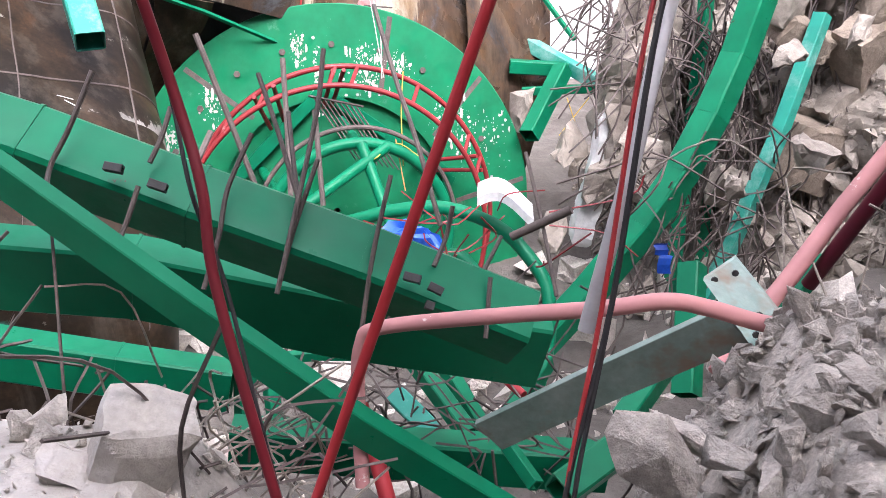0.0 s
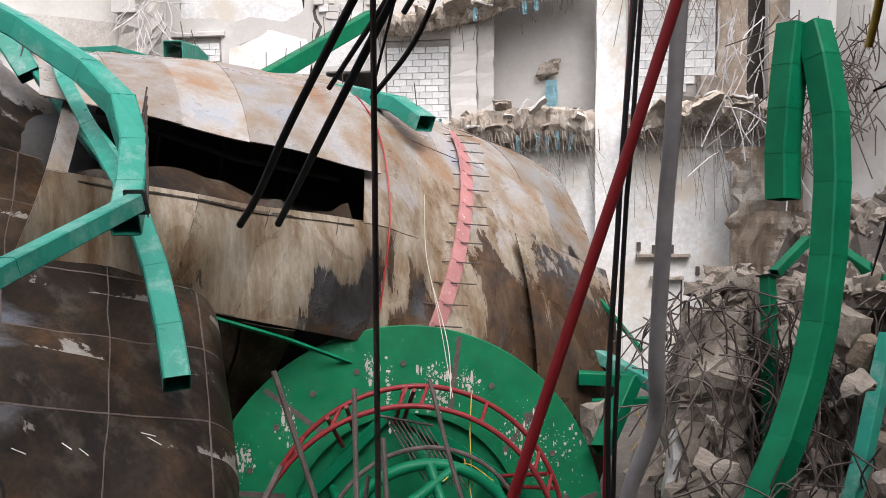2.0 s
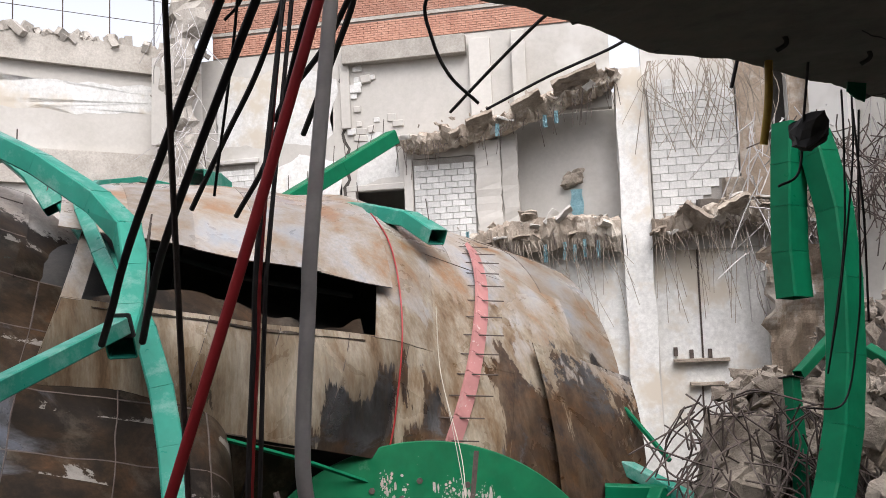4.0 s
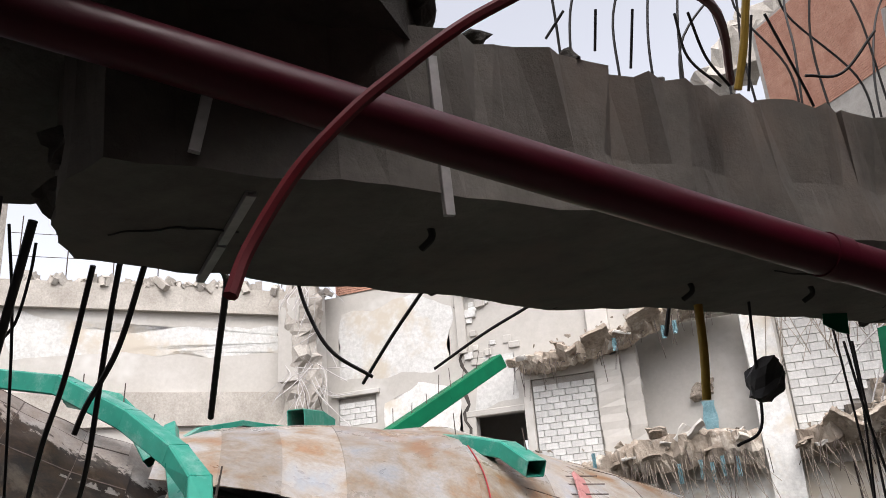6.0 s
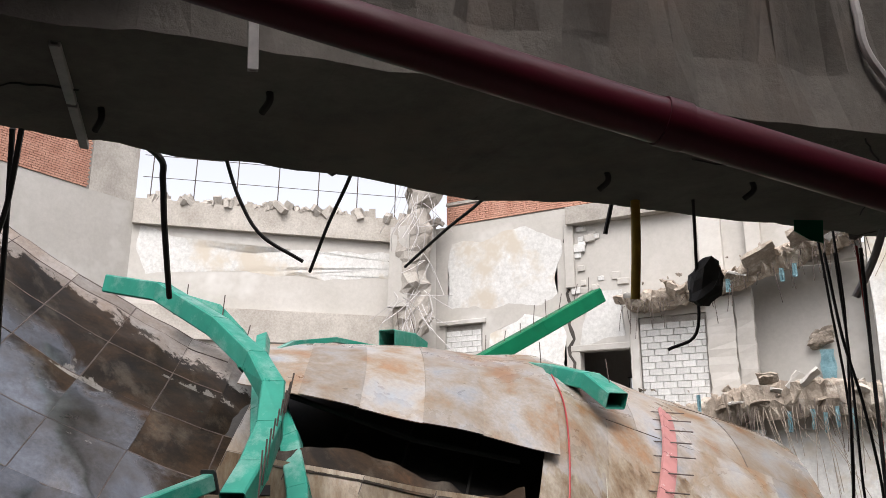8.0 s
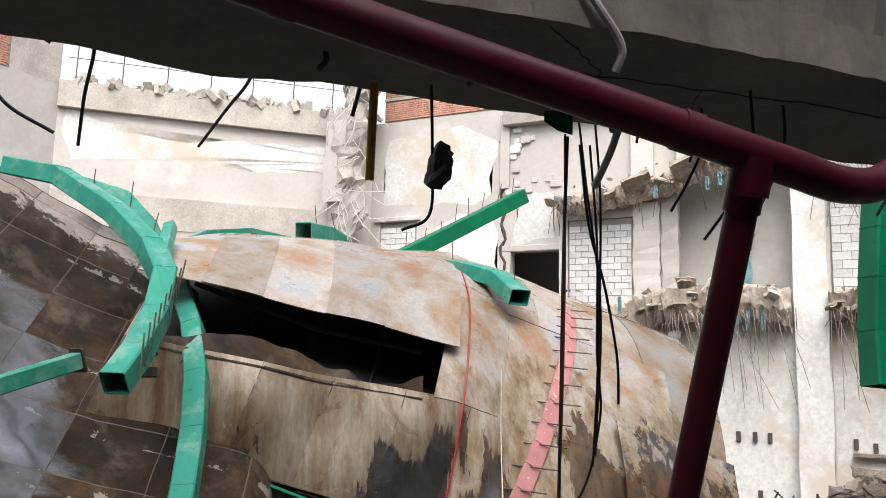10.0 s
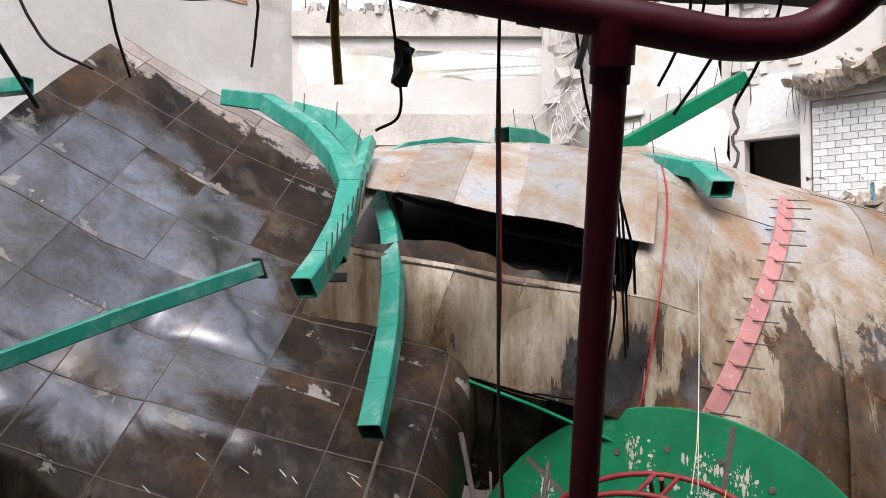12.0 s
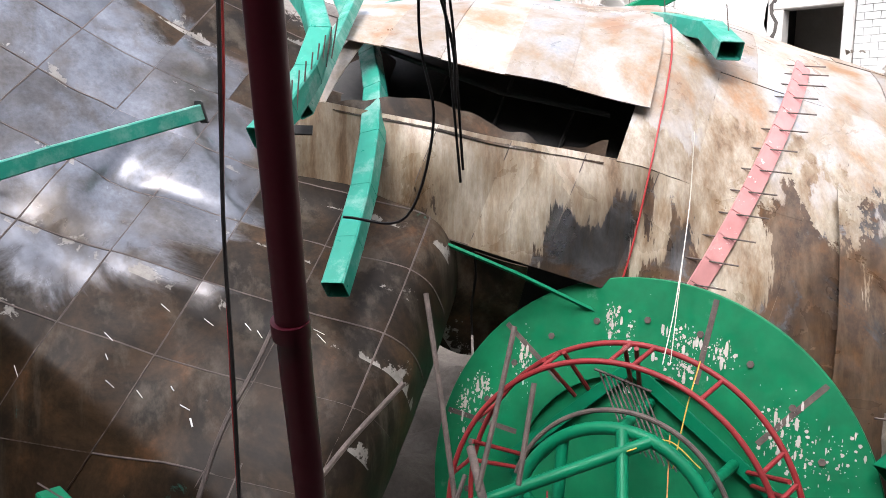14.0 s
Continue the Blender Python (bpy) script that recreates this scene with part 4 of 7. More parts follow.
beam([(1.24, 12.88, -1.00), (2.44, 12.66, -0.86)], 0.12, 0.12, "thin green tube beside the disc")
beam([(1.30, 14.26, 0.54), (2.02, 13.42, -0.29)], 0.06, 0.06, "thin dark green bar jutting from the tank", seams=False)

# the wreck of green box girders in front
G1 = [(-1.35, 3.41, 0.86), (-1.15, 3.44, 0.79), (-0.56, 3.42, 0.59), (0.05, 3.42, 0.38), (0.68, 3.41, 0.14)]
g1 = beam(G1, 0.235, 0.25, "heavy dusty green box girder with welded bars and slots", up=(0.1, -0.55, 0.83), seed=4)
G3 = [(-1.72, 3.76, 0.15), (-1.01, 3.84, 0.08), (-0.12, 3.88, -0.10), (0.82, 3.93, -0.25)]
beam(G3, 0.18, 0.36, "deep dark green girder under another", up=(0.05, -0.2, 0.97))
beam([(-1.21, 3.14, 0.86), (-1.10, 3.13, 0.79), (-0.49, 3.04, 0.37), (0.10, 2.98, -0.04), (0.70, 2.96, -0.43)], 0.07, 0.13, "long diagonal green box strut", up=(0.3, -0.15, 0.9), seams=False)
beam([(-2.60, 4.86, -0.95), (-1.70, 4.93, -1.11), (-1.01, 5.00, -1.24)], 0.2, 0.3, "green box girder lying behind rubble")
beam([(-0.86, 4.45, -1.25), (0.08, 4.54, -1.35), (1.34, 4.64, -1.46)], 0.2, 0.26, "green box girder lying low in the wreck")
beam([(-1.44, 5.37, -1.35), (-0.58, 5.61, -1.35), (1.05, 5.84, -1.43)], 0.07, 0.07, "thin green cross tube", seams=False)
beam([(-0.96, 5.15, -1.15), (-0.93, 4.96, -1.58)], 0.12, 0.12, "short upright green tube", up=(0.6, -0.8, 0))
beam([(-1.01, 5.92, -1.87), (-0.93, 5.72, -2.09)], 0.1, 0.1, "short upright green tube", up=(0.6, -0.8, 0))
beam([(0.08, 6.31, -1.80), (0.53, 5.68, -2.03)], 0.13, 0.13, "green tube leaning in the wreck", up=(0.6, -0.8, 0))
beam([(0.33, 6.47, -1.94), (0.67, 5.93, -2.21)], 0.12, 0.12, "green tube leaning in the wreck", up=(0.6, -0.8, 0))
beam([(1.14, 6.35, -1.77), (0.85, 5.83, -1.95)], 0.14, 0.14, "green tube leaning in the wreck", up=(0.6, -0.8, 0))
beam([(0.94, 3.76, -0.94), (1.39, 4.14, -0.84)], 0.16, 0.16, "green box tube end by the rubble", up=(0.1, -0.5, 0.85))
beam([(2.47, 7.26, -1.27), (2.35, 6.46, -2.11)], 0.2, 0.2, "upright green tube in the wreck", up=(0.6, -0.8, 0))
beam([(2.07, 6.21, -1.64), (1.67, 5.68, -1.85)], 0.17, 0.17, "green tube leaning in the wreck", up=(0.6, -0.8, 0))
beam([(2.28, 4.53, -0.00), (1.77, 4.11, -0.45)], 0.1, 0.1, "green tube leaning by the pink pipe", up=(0.6, -0.8, 0))
beam([(0.01, 5.35, -1.49), (0.30, 5.09, -1.61)], 0.14, 0.14, "short pale green tube", mat=PALE, up=(0.6, -0.8, 0))
beam([(0.72, 4.25, -1.05), (0.86, 4.01, -1.11)], 0.07, 0.07, "thin green angle in the wreck", up=(0.6, -0.8, 0), seams=False)
beam([(0.57, 3.36, -0.33), (0.95, 3.20, 0.03), (1.34, 3.02, 0.40)], 0.03, 0.17, "dusty green-grey steel channel, scuffed", mat=M_DUSTY_PLATE, up=(0.1, -0.25, 0.95), seams=False, name="steel_channel")
# bolted plate
pl = thing("bolted_plate", "dusty grey-green steel plate with bolt holes", "plate")
bm = bmesh.new()
q = [(1.25, 3.14, 0.50), (1.39, 3.27, 0.53), (1.49, 3.06, 0.43), (1.38, 2.92, 0.36)]
f = [bm.verts.new(V(p)) for p in q]
g = [bm.verts.new(V(p) + V((0.01, 0.03, 0.0))) for p in q]
bm.faces.new(f)
bm.faces.new(g[::-1])
for k in range(4):
    bm.faces.new((f[k], g[k], g[(k + 1) % 4], f[(k + 1) % 4]))
part("plate_body", bm, M_DUSTY_PLATE, pl)
for p in [(1.29, 3.15, 0.50), (1.37, 3.19, 0.51), (1.41, 3.02, 0.44), (1.38, 2.94, 0.41)]:
    part("bolt_hole", tube([V(p), V(p) + V((0, -0.006, 0))], 0.012, 8), M_DISTANT, pl)

# slots, seam beads and bent bars of the heavy girder


def rod(name, pts, r, mat, label, category="rebar", smooth=True, n=7, group="", ribs=False):
    o = thing(name, label, category, group)
    path = smooth_path(pts, 7) if smooth else [V(p) for p in pts]
    part("rod", tube(path, r, n), mat, o, smooth=True)
    if ribs:
        acc = 0.0
        for p, q in zip(path, path[1:]):
            d = (q - p)
            m = int(d.length / 0.03)
            for k in range(m):
                c = p + d * ((k + 0.5) / max(1, m))
                part("rib", tube([c - d.normalized() * 0.003, c + d.normalized() * 0.003], r * 1.22, 6), mat, o)
    return o


BAR = "bent rusty reinforcement bar welded to the girder"
for pts in ([(-0.86, 3.38, 1.09), (-0.93, 3.30, 0.91), (-0.99, 3.25, 0.79), (-0.98, 3.18, 0.73), (-0.95, 3.10, 0.64)], [(-0.62, 3.43, 0.96), (-0.64, 3.37, 0.87), (-0.67, 3.31, 0.79)], [(-0.70, 3.26, 0.72), (-0.73, 3.18, 0.60), (-0.76, 3.09, 0.51)],
            [(-0.33, 3.41, 0.88), (-0.40, 3.31, 0.71), (-0.42, 3.22, 0.56), (-0.45, 3.10, 0.41)], [(-0.35, 3.62, 1.05), (-0.26, 3.50, 0.87), (-0.16, 3.35, 0.65)], [(-0.11, 3.66, 1.14), (-0.12, 3.53, 0.93), (-0.18, 3.26, 0.55), (-0.21, 3.15, 0.38)],
            [(-0.10, 3.42, 0.79), (-0.18, 3.29, 0.54), (-0.21, 3.15, 0.38)], [(0.16, 3.45, 0.73), (0.11, 3.31, 0.48), (0.08, 3.17, 0.22)], [(-0.25, 3.65, 0.90), (-0.20, 3.48, 0.73), (-0.17, 3.40, 0.63)], [(0.39, 3.45, 0.62), (0.37, 3.41, 0.51), (0.33, 3.32, 0.43)],
            [(0.54, 3.35, 0.38), (0.53, 3.23, 0.19)], [(-0.84, 3.15, 0.65), (-0.82, 3.14, 0.62)], [(0.59, 3.73, 0.39), (0.51, 3.59, 0.27)], [(0.84, 6.04, 0.07), (0.96, 5.68, -0.33), (1.05, 5.35, -0.68)], [(-0.14, 5.51, 1.08), (0.02, 5.18, 0.72), (0.17, 4.87, 0.43), (0.31, 4.62, 0.07)]):
    rod("reinforcement_bar", pts, 0.0095 if V(pts[0]).y < 4.2 else 0.014, M_REBAR, BAR, group="bent bars of the girder")
# slots
for (pts) in ([(-0.81, 3.27, 0.80), (-0.75, 3.27, 0.79)], [(-0.66, 3.26, 0.75), (-0.60, 3.26, 0.73)], [(0.22, 3.27, 0.43), (0.28, 3.26, 0.42)], [(0.31, 3.26, 0.40), (0.36, 3.25, 0.38)], [(0.30, 3.23, 0.34), (0.33, 3.23, 0.33)]):
    p, q = V(pts[0]), V(pts[1])
    d = V((0.02, -0.055, -0.02))
    part("slot", box_tube([p + d * 0.4, q + d * 0.4], 0.03, 0.035, (0.1, -0.8, 0.55), 0.008), M_DISTANT, g1, "burnt cut slot")

# pink and red pipes
rod("handrail_pipe", [(0.11, 2.94, -0.27), (0.08, 3.07, 0.03), (0.09, 3.10, 0.22), (0.16, 3.08, 0.30), (0.52, 2.93, 0.44), (0.85, 2.82, 0.54), (1.04, 2.79, 0.59), (1.18, 2.79, 0.57), (1.35, 2.76, 0.54), (1.67, 2.72, 0.52), (1.85, 2.67, 0.51)], 0.026, M_PINK, "faded pink handrail pipe bent over the wreck", "pipe", n=14)
rod("pink_pipe", [(2.53, 4.51, 0.69), (2.22, 4.31, 0.36), (1.95, 4.08, 0.10), (1.67, 3.85, -0.14), (1.58, 3.76, -0.24)], 0.042, M_PINK, "faded pink pipe with a taped joint", "pipe", n=14, smooth=False)
rod("red_pipe", [(0.01, 3.64, -0.41), (0.08, 3.49, -0.51), (0.18, 3.23, -0.62)], 0.035, M_RED, "short red pipe standing in the wreck", "pipe", n=12, smooth=False)
rod("red_pipe", [(0.63, 5.12, -1.07), (0.84, 4.87, -1.13)], 0.03, M_RED, "short red pipe in the wreck", "pipe", n=10, smooth=False)
rod("rusty_pipe", [(0.76, 5.72, -0.43), (1.13, 5.62, -0.18)], 0.03, M_REBAR, "short rusty pipe end", "pipe", n=10, smooth=False)
rod("rusty_pipe", [(-2.06, 9.15, -1.41), (-1.26, 8.56, -1.71)], 0.05, M_REBAR, "brown rusty pipe lying by the disc", "pipe", n=10, smooth=False)
# green pipe hook by the disc
rod("hooked_pipe", [(-0.88, 8.86, -1.64), (-0.31, 8.84, -1.46), (0.24, 8.78, -1.39), (0.79, 8.63, -1.52), (1.15, 8.41, -1.79), (1.33, 8.19, -2.07), (1.33, 7.87, -2.55), (1.15, 7.42, -3.08)], 0.075, M_GREEN, "thick green pipe bent into a hook", "pipe", n=14)
rod("bent_pipe", [(-0.04, 8.68, -2.37), (0.32, 8.86, -1.96), (0.64, 8.69, -2.14)], 0.07, M_GREEN, "bent green pipe end", "pipe", n=12)


# ---- overhead slab, pipe and what hangs from it ----
far = [(0.93, 1.93), (0.80, 1.97), (0.66, 2.1), (0.54, 2.27), (0.64, 2.41), (0.67, 2.52), (0.84, 2.74), (1.06, 2.96), (1.34, 3.41), (1.62, 3.56), (2.02, 4.04), (2.5, 4.6), (3.0, 5.1), (3.6, 5.7), (4.6, 6.6)]
near = [(0.97, 2.0), (1.28, 2.3), (1.72, 2.78), (2.3, 3.33), (2.66, 3.67), (3.32, 4.37), (4.6, 5.7)]


def slab_mesh(left, right, z0, z1, amp, seed):
    rr = random.Random(seed)

    def fray(line):
        out = []
        for (x, y), (u, v) in zip(line, line[1:]):
            m = max(2, int(math.hypot(u - x, v - y) / 0.045))
            for k in range(m):
                p = V((x, y, 0)).lerp(V((u, v, 0)), k / m)
                d = noise.noise_vector(p * 5 + V((seed, 0, 0))) * amp + noise.noise_vector(p * 17 + V((seed, 3, 0))) * amp * 0.6
                out.append((p.x + d.x, p.y + d.y))
        return out + [line[-1]]
    ol = fray(left)
    side_n = len(ol)
    ol += fray(right)[::-1]
    bm = bmesh.new()
    lo = [bm.verts.new((x, y, z0 + 0.012 * noise.noise(V((x * 6, y * 6, seed))))) for x, y in ol]
    mid = []
    for x, y in ol:
        d = noise.noise_vector(V((x * 9, y * 9, seed))) * amp * 1.3
        mid.append(bm.verts.new((x + d.x, y + d.y, z0 + (z1 - z0) * 0.4)))
    hi = [bm.verts.new((x + (0.015 if k >= side_n else 0.0) + rr.uniform(-amp, amp), y - (0.015 if k >= side_n else 0.0) + rr.uniform(-amp, amp), z1 + rr.uniform(-amp, amp) * 0.4)) for k, (x, y) in enumerate(ol)]
    n = len(lo)
    for a, b in ((lo, mid), (mid, hi)):
        for k in range(n):
            bm.faces.new((a[k], a[(k + 1) % n], b[(k + 1) % n], b[k]))
    bm.faces.new(lo[::-1])
    bm.faces.new(hi)
    bmesh.ops.triangulate(bm, faces=[f for f in bm.faces if len(f.verts) > 4])
    return bm


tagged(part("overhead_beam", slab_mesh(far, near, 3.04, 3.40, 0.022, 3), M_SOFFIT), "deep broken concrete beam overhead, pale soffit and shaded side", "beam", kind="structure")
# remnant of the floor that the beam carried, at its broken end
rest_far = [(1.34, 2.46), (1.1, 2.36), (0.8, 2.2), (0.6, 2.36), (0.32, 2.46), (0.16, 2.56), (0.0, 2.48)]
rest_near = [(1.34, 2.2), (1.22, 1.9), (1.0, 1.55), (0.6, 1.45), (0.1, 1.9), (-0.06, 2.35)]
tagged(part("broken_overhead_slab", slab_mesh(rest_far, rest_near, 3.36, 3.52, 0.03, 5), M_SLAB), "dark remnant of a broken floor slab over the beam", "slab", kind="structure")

pipe = thing("overhead_pipe", "dark maroon painted steel pipe with a tee under the beam", "pipe")
part("main_run", tube([(0.66, 1.475, 3.26), (1.081, 1.872, 3.149), (1.93, 2.675, 2.918), (2.80, 3.46, 2.68), *smooth_path([(2.89, 3.54, 2.655), (2.97, 3.65, 2.64), (3.05, 3.78, 2.66), (3.12, 3.84, 2.71), (3.20, 3.84, 2.77), (3.32, 3.84, 2.86), (3.54, 3.83, 3.03)], 5)], 0.044, 24), M_MAROON, pipe, smooth=True)
part("drop", tube([(2.80, 3.46, 2.67), (2.49, 3.78, 1.45), (2.1, 4.21, 0.0)], 0.036, 22), M_MAROON, pipe, smooth=True)
part("tee", tube([(2.803, 3.455, 2.675), (2.785, 3.475, 2.59)], 0.047, 22), M_MAROON, pipe, "pipe tee", True)
for c, d in (((2.52, 3.745, 1.57), V((-0.31, 0.34, -1.15)).normalized()), ((2.775, 3.485, 2.575), V((-0.31, 0.34, -1.15)).normalized())):
    part("coupling", tube([V(c) - d * 0.02, V(c) + d * 0.02], 0.042, 22), M_MAROON, pipe, "", True)
for p, q in (((1.93, 2.675, 2.918), (2.80, 3.46, 2.68)),):
    d = (V(q) - V(p)).normalized()
    for k in (0.12, 0.86):
        c = V(p).lerp(V(q), k)
        part("coupling", tube([c - d * 0.025, c + d * 0.025], 0.0475, 24), M_MAROON, pipe, "", True)

# unseen ceiling, added to keep light from behind off the beam
over_far = [(2.5, -3.95), (2.5, -1.5), (2.8, 0.2), (3.6, 1.7), (5.0, 3.2), (9.45, 7.0)]
over_near = [(3.2, -3.95), (6.0, -3.95), (9.45, -3.95)]
tagged(part("ceiling", slab_mesh(over_far, over_near, 4.75, 4.95, 0.05, 14), M_SLAB), "unseen dark ceiling with a ragged edge, added to block light", "ceiling", kind="structure")
# broken piece of the next floor up, above the beam
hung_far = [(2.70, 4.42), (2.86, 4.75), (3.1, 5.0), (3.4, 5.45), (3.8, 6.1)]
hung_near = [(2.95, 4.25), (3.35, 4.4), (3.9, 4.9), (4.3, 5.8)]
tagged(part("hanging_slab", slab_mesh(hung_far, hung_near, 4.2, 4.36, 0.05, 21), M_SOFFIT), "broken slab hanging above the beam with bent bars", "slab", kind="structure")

HANG = "hanging under the broken slab"
rod("hanging_bar", [(0.62, 2.6, 3.15), (0.44, 2.95, 3.2), (0.39, 3.02, 3.15), (0.30, 3.12, 3.05), (0.11, 3.34, 2.86)], 0.0105, M_DARKBAR, "thick dark bar " + HANG, n=8)
rod("hanging_bar", smooth_path([(0.8, 2.85, 3.17), (0.63, 3.05, 3.18), (0.63, 3.12, 3.07), (0.67, 3.18, 2.97), (0.74, 3.30, 2.905)], 6), 0.006, M_DARKBAR, "thin curved dark bar " + HANG)
rod("hanging_bar", smooth_path([(1.1, 3.08, 3.18), (0.96, 3.24, 3.14), (0.79, 3.36, 3.04), (0.61, 3.5, 2.93)], 4), 0.006, M_DARKBAR, "thin dark bar " + HANG)
rod("hanging_bar", smooth_path([(1.32, 3.5, 3.17), (1.19, 3.69, 3.16), (0.95, 3.85, 3.12), (0.68, 4.01, 3.05)], 4), 0.006, M_DARKBAR, "thin dark bar " + HANG)
rod("hanging_bar", [(1.64, 3.68, 3.08), (1.61, 3.68, 2.97)], 0.007, M_DARKBAR, "short dark bar " + HANG)
rod("yellow_conduit", [(1.73, 3.61, 3.07), (1.72, 3.62, 2.9), (1.70, 3.65, 2.75)], 0.014, M_YELLOW, "yellow plastic conduit " + HANG, "conduit", n=10)
rod("hanging_wire", [(1.88, 3.69, 3.06), (1.86, 3.75, 2.83), (1.84, 3.78, 2.66), (1.76, 3.75, 2.61)], 0.005, M_DARKBAR, "bent steel bar that pierces a lump of concrete")
lump = new("hanging_lump", rock_mesh(random.Random(41), (0.15, 0.13, 0.165), M_DISTANT, "hanging_lump", 2, 0.16))
lump.location = [(1.87, 3.76, 2.81)][0]
tagged(lump, "dark lump of concrete stuck on a hanging bar", "concrete lump")
for pts, r in (([(2.16, 4.31, 3.07), (2.17, 4.37, 2.84), (2.18, 4.52, 2.41), (2.12, 4.66, 1.88)], .0045), ([(2.21, 4.34, 3.08), (2.21, 4.41, 2.76), (2.16, 4.55, 2.21), (2.11, 4.66, 1.84)], .0045), ([(2.18, 4.25, 2.97), (2.20, 4.29, 2.69), (2.23, 4.38, 2.49), (2.25, 4.47, 2.25), (2.25, 4.49, 2.08)], .005), ([(2.21, 4.27, 2.97), (2.21, 4.36, 2.63), (2.20, 4.39, 2.26), (2.19, 4.46, 2.02), (2.11, 4.43, 1.74), (1.93, 4.33, 1.73)], .0045)):
    rod("hanging_cable", pts, r, M_DARKBAR, "black electric cable " + HANG, "cable", group="cables from the slab")
rod("red_black_cable", [(2.30, 3.71, 2.84), (2.29, 3.71, 2.53), (2.28, 3.72, 2.15), (2.27, 3.73, 1.76), (2.27, 3.75, 1.40), (2.23, 3.79, 0.95)], 0.005, M_DARKBAR, "thin black cable hanging from the slab", "cable")
rod("red_black_cable", [(2.29, 3.72, 2.85), (2.29, 3.72, 2.48), (2.28, 3.73, 2.12), (2.27, 3.73, 1.84), (2.26, 3.75, 1.40), (2.23, 3.79, 0.95)], 0.0035, M_CABLE_RED, "thin red cable twisted beside a black one", "cable")
rod("grey_hose", [(2.40, 3.36, 3.75), (2.37, 3.36, 3.42), (2.37, 3.36, 3.33), (2.38, 3.37, 3.23), (2.45, 3.44, 3.10), (2.50, 3.51, 3.0), (2.48, 3.53, 2.94)], 0.0105, M_PVC, "grey flexible conduit hanging over the beam's side", "conduit", n=8)
rod("grey_hose", [(2.36, 4.09, 2.98), (2.32, 4.11, 2.89), (2.26, 4.14, 2.79)], 0.012, M_PVC, "stub of grey conduit " + HANG, "conduit", n=8)
for pts in ([(2.54, 4.43, 3.00), (2.52, 4.43, 2.92)], [(2.59, 4.23, 2.92), (2.54, 4.23, 2.80), (2.49, 4.22, 2.71)], [(2.75, 4.11, 2.82), (2.69, 4.11, 2.71), (2.61, 4.08, 2.59)], [(2.83, 4.29, 2.91), (2.77, 4.28, 2.75), (2.70, 4.27, 2.63)], [(3.18, 4.35, 2.88), (3.08, 4.33, 2.68)], [(2.39, 4.22, 3.00), (2.38, 4.23, 2.95)]):
    pts = [(pts[0][0], pts[0][1], 3.08), *pts]
    rod("hanging_bar", pts, 0.0048, M_DARKBAR, "thin dark bar " + HANG)
# pale strips cast into the soffit and a green rag of board
for a, b in (((1.05, 2.17, 3.033), (0.86, 2.35, 3.033)), ((0.85, 2.36, 3.033), (0.67, 2.53, 3.033)), ((1.355, 2.35, 3.33), (1.358, 2.37, 2.99)), ((1.06, 2.05, 3.26), (1.03, 2.03, 3.06))):
    s = thing("conduit_strip", "pale conduit stub fixed to the concrete beam", "conduit")
    part("strip_body", box_tube([a, b], 0.02, 0.014, (0.3, -0.3, 0.9) if a[2] < 3.1 else (0.7, -0.7, 0), 0.004), M_PVC, s)
for a in ((1.25, 2.53), (2.05, 3.62), (1.72, 3.35), (0.86, 2.42)):
    rod("soffit_hook", [(a[0], a[1], 3.06), (a[0] + 0.01, a[1], 3.02), (a[0] - 0.02, a[1] + 0.01, 3.0)], 0.008, M_DISTANT, "small iron hook in the slab's underside", "hook")
rag = thing("green_board_scrap", "scrap of green board hanging from the slab edge", "board")
bm = bmesh.new()
q = [(2.12, 4.05, 3.08), (2.20, 4.10, 3.08), (2.19, 4.12, 2.97), (2.15, 4.09, 2.98), (2.11, 4.07, 3.01)]
f = [bm.verts.new(p) for p in q]
g = [bm.verts.new(V(p) + V((0, 0.01, 0))) for p in q]
bm.faces.new(f)
bm.faces.new(g[::-1])
for k in range(5):
    bm.faces.new((f[k], g[k], g[(k + 1) % 5], f[(k + 1) % 5]))
part("board", bm, M_GREEN, rag)
# shrinkage cracks in the soffit
for pts in (((1.95, 3.35), (2.25, 3.68), (2.6, 4.0), (2.95, 4.32), (3.5, 4.9)), ((2.35, 3.42), (2.38, 3.75), (2.3, 4.1)), ((2.62, 4.02), (2.5, 4.4)), ((0.7, 2.2), (0.84, 2.24), (0.92, 2.32))):
    ck = thing("soffit_crack", "thin dark crack in the slab's underside", "crack")
    path = []
    for (x, y), (u, v) in zip(pts, pts[1:]):
        for k in range(14):
            p = V((x, y, 3.034)).lerp(V((u, v, 3.034)), k / 14)
            path.append(p + V((noise.noise(p * 23), noise.noise(p * 19 + V((5, 0, 0))), 0)) * 0.018)
    part("crack_line", tube(path, 0.0022, 4), M_DISTANT, ck)
# broken lumps on the slab's frayed ends
lr = random.Random(12)
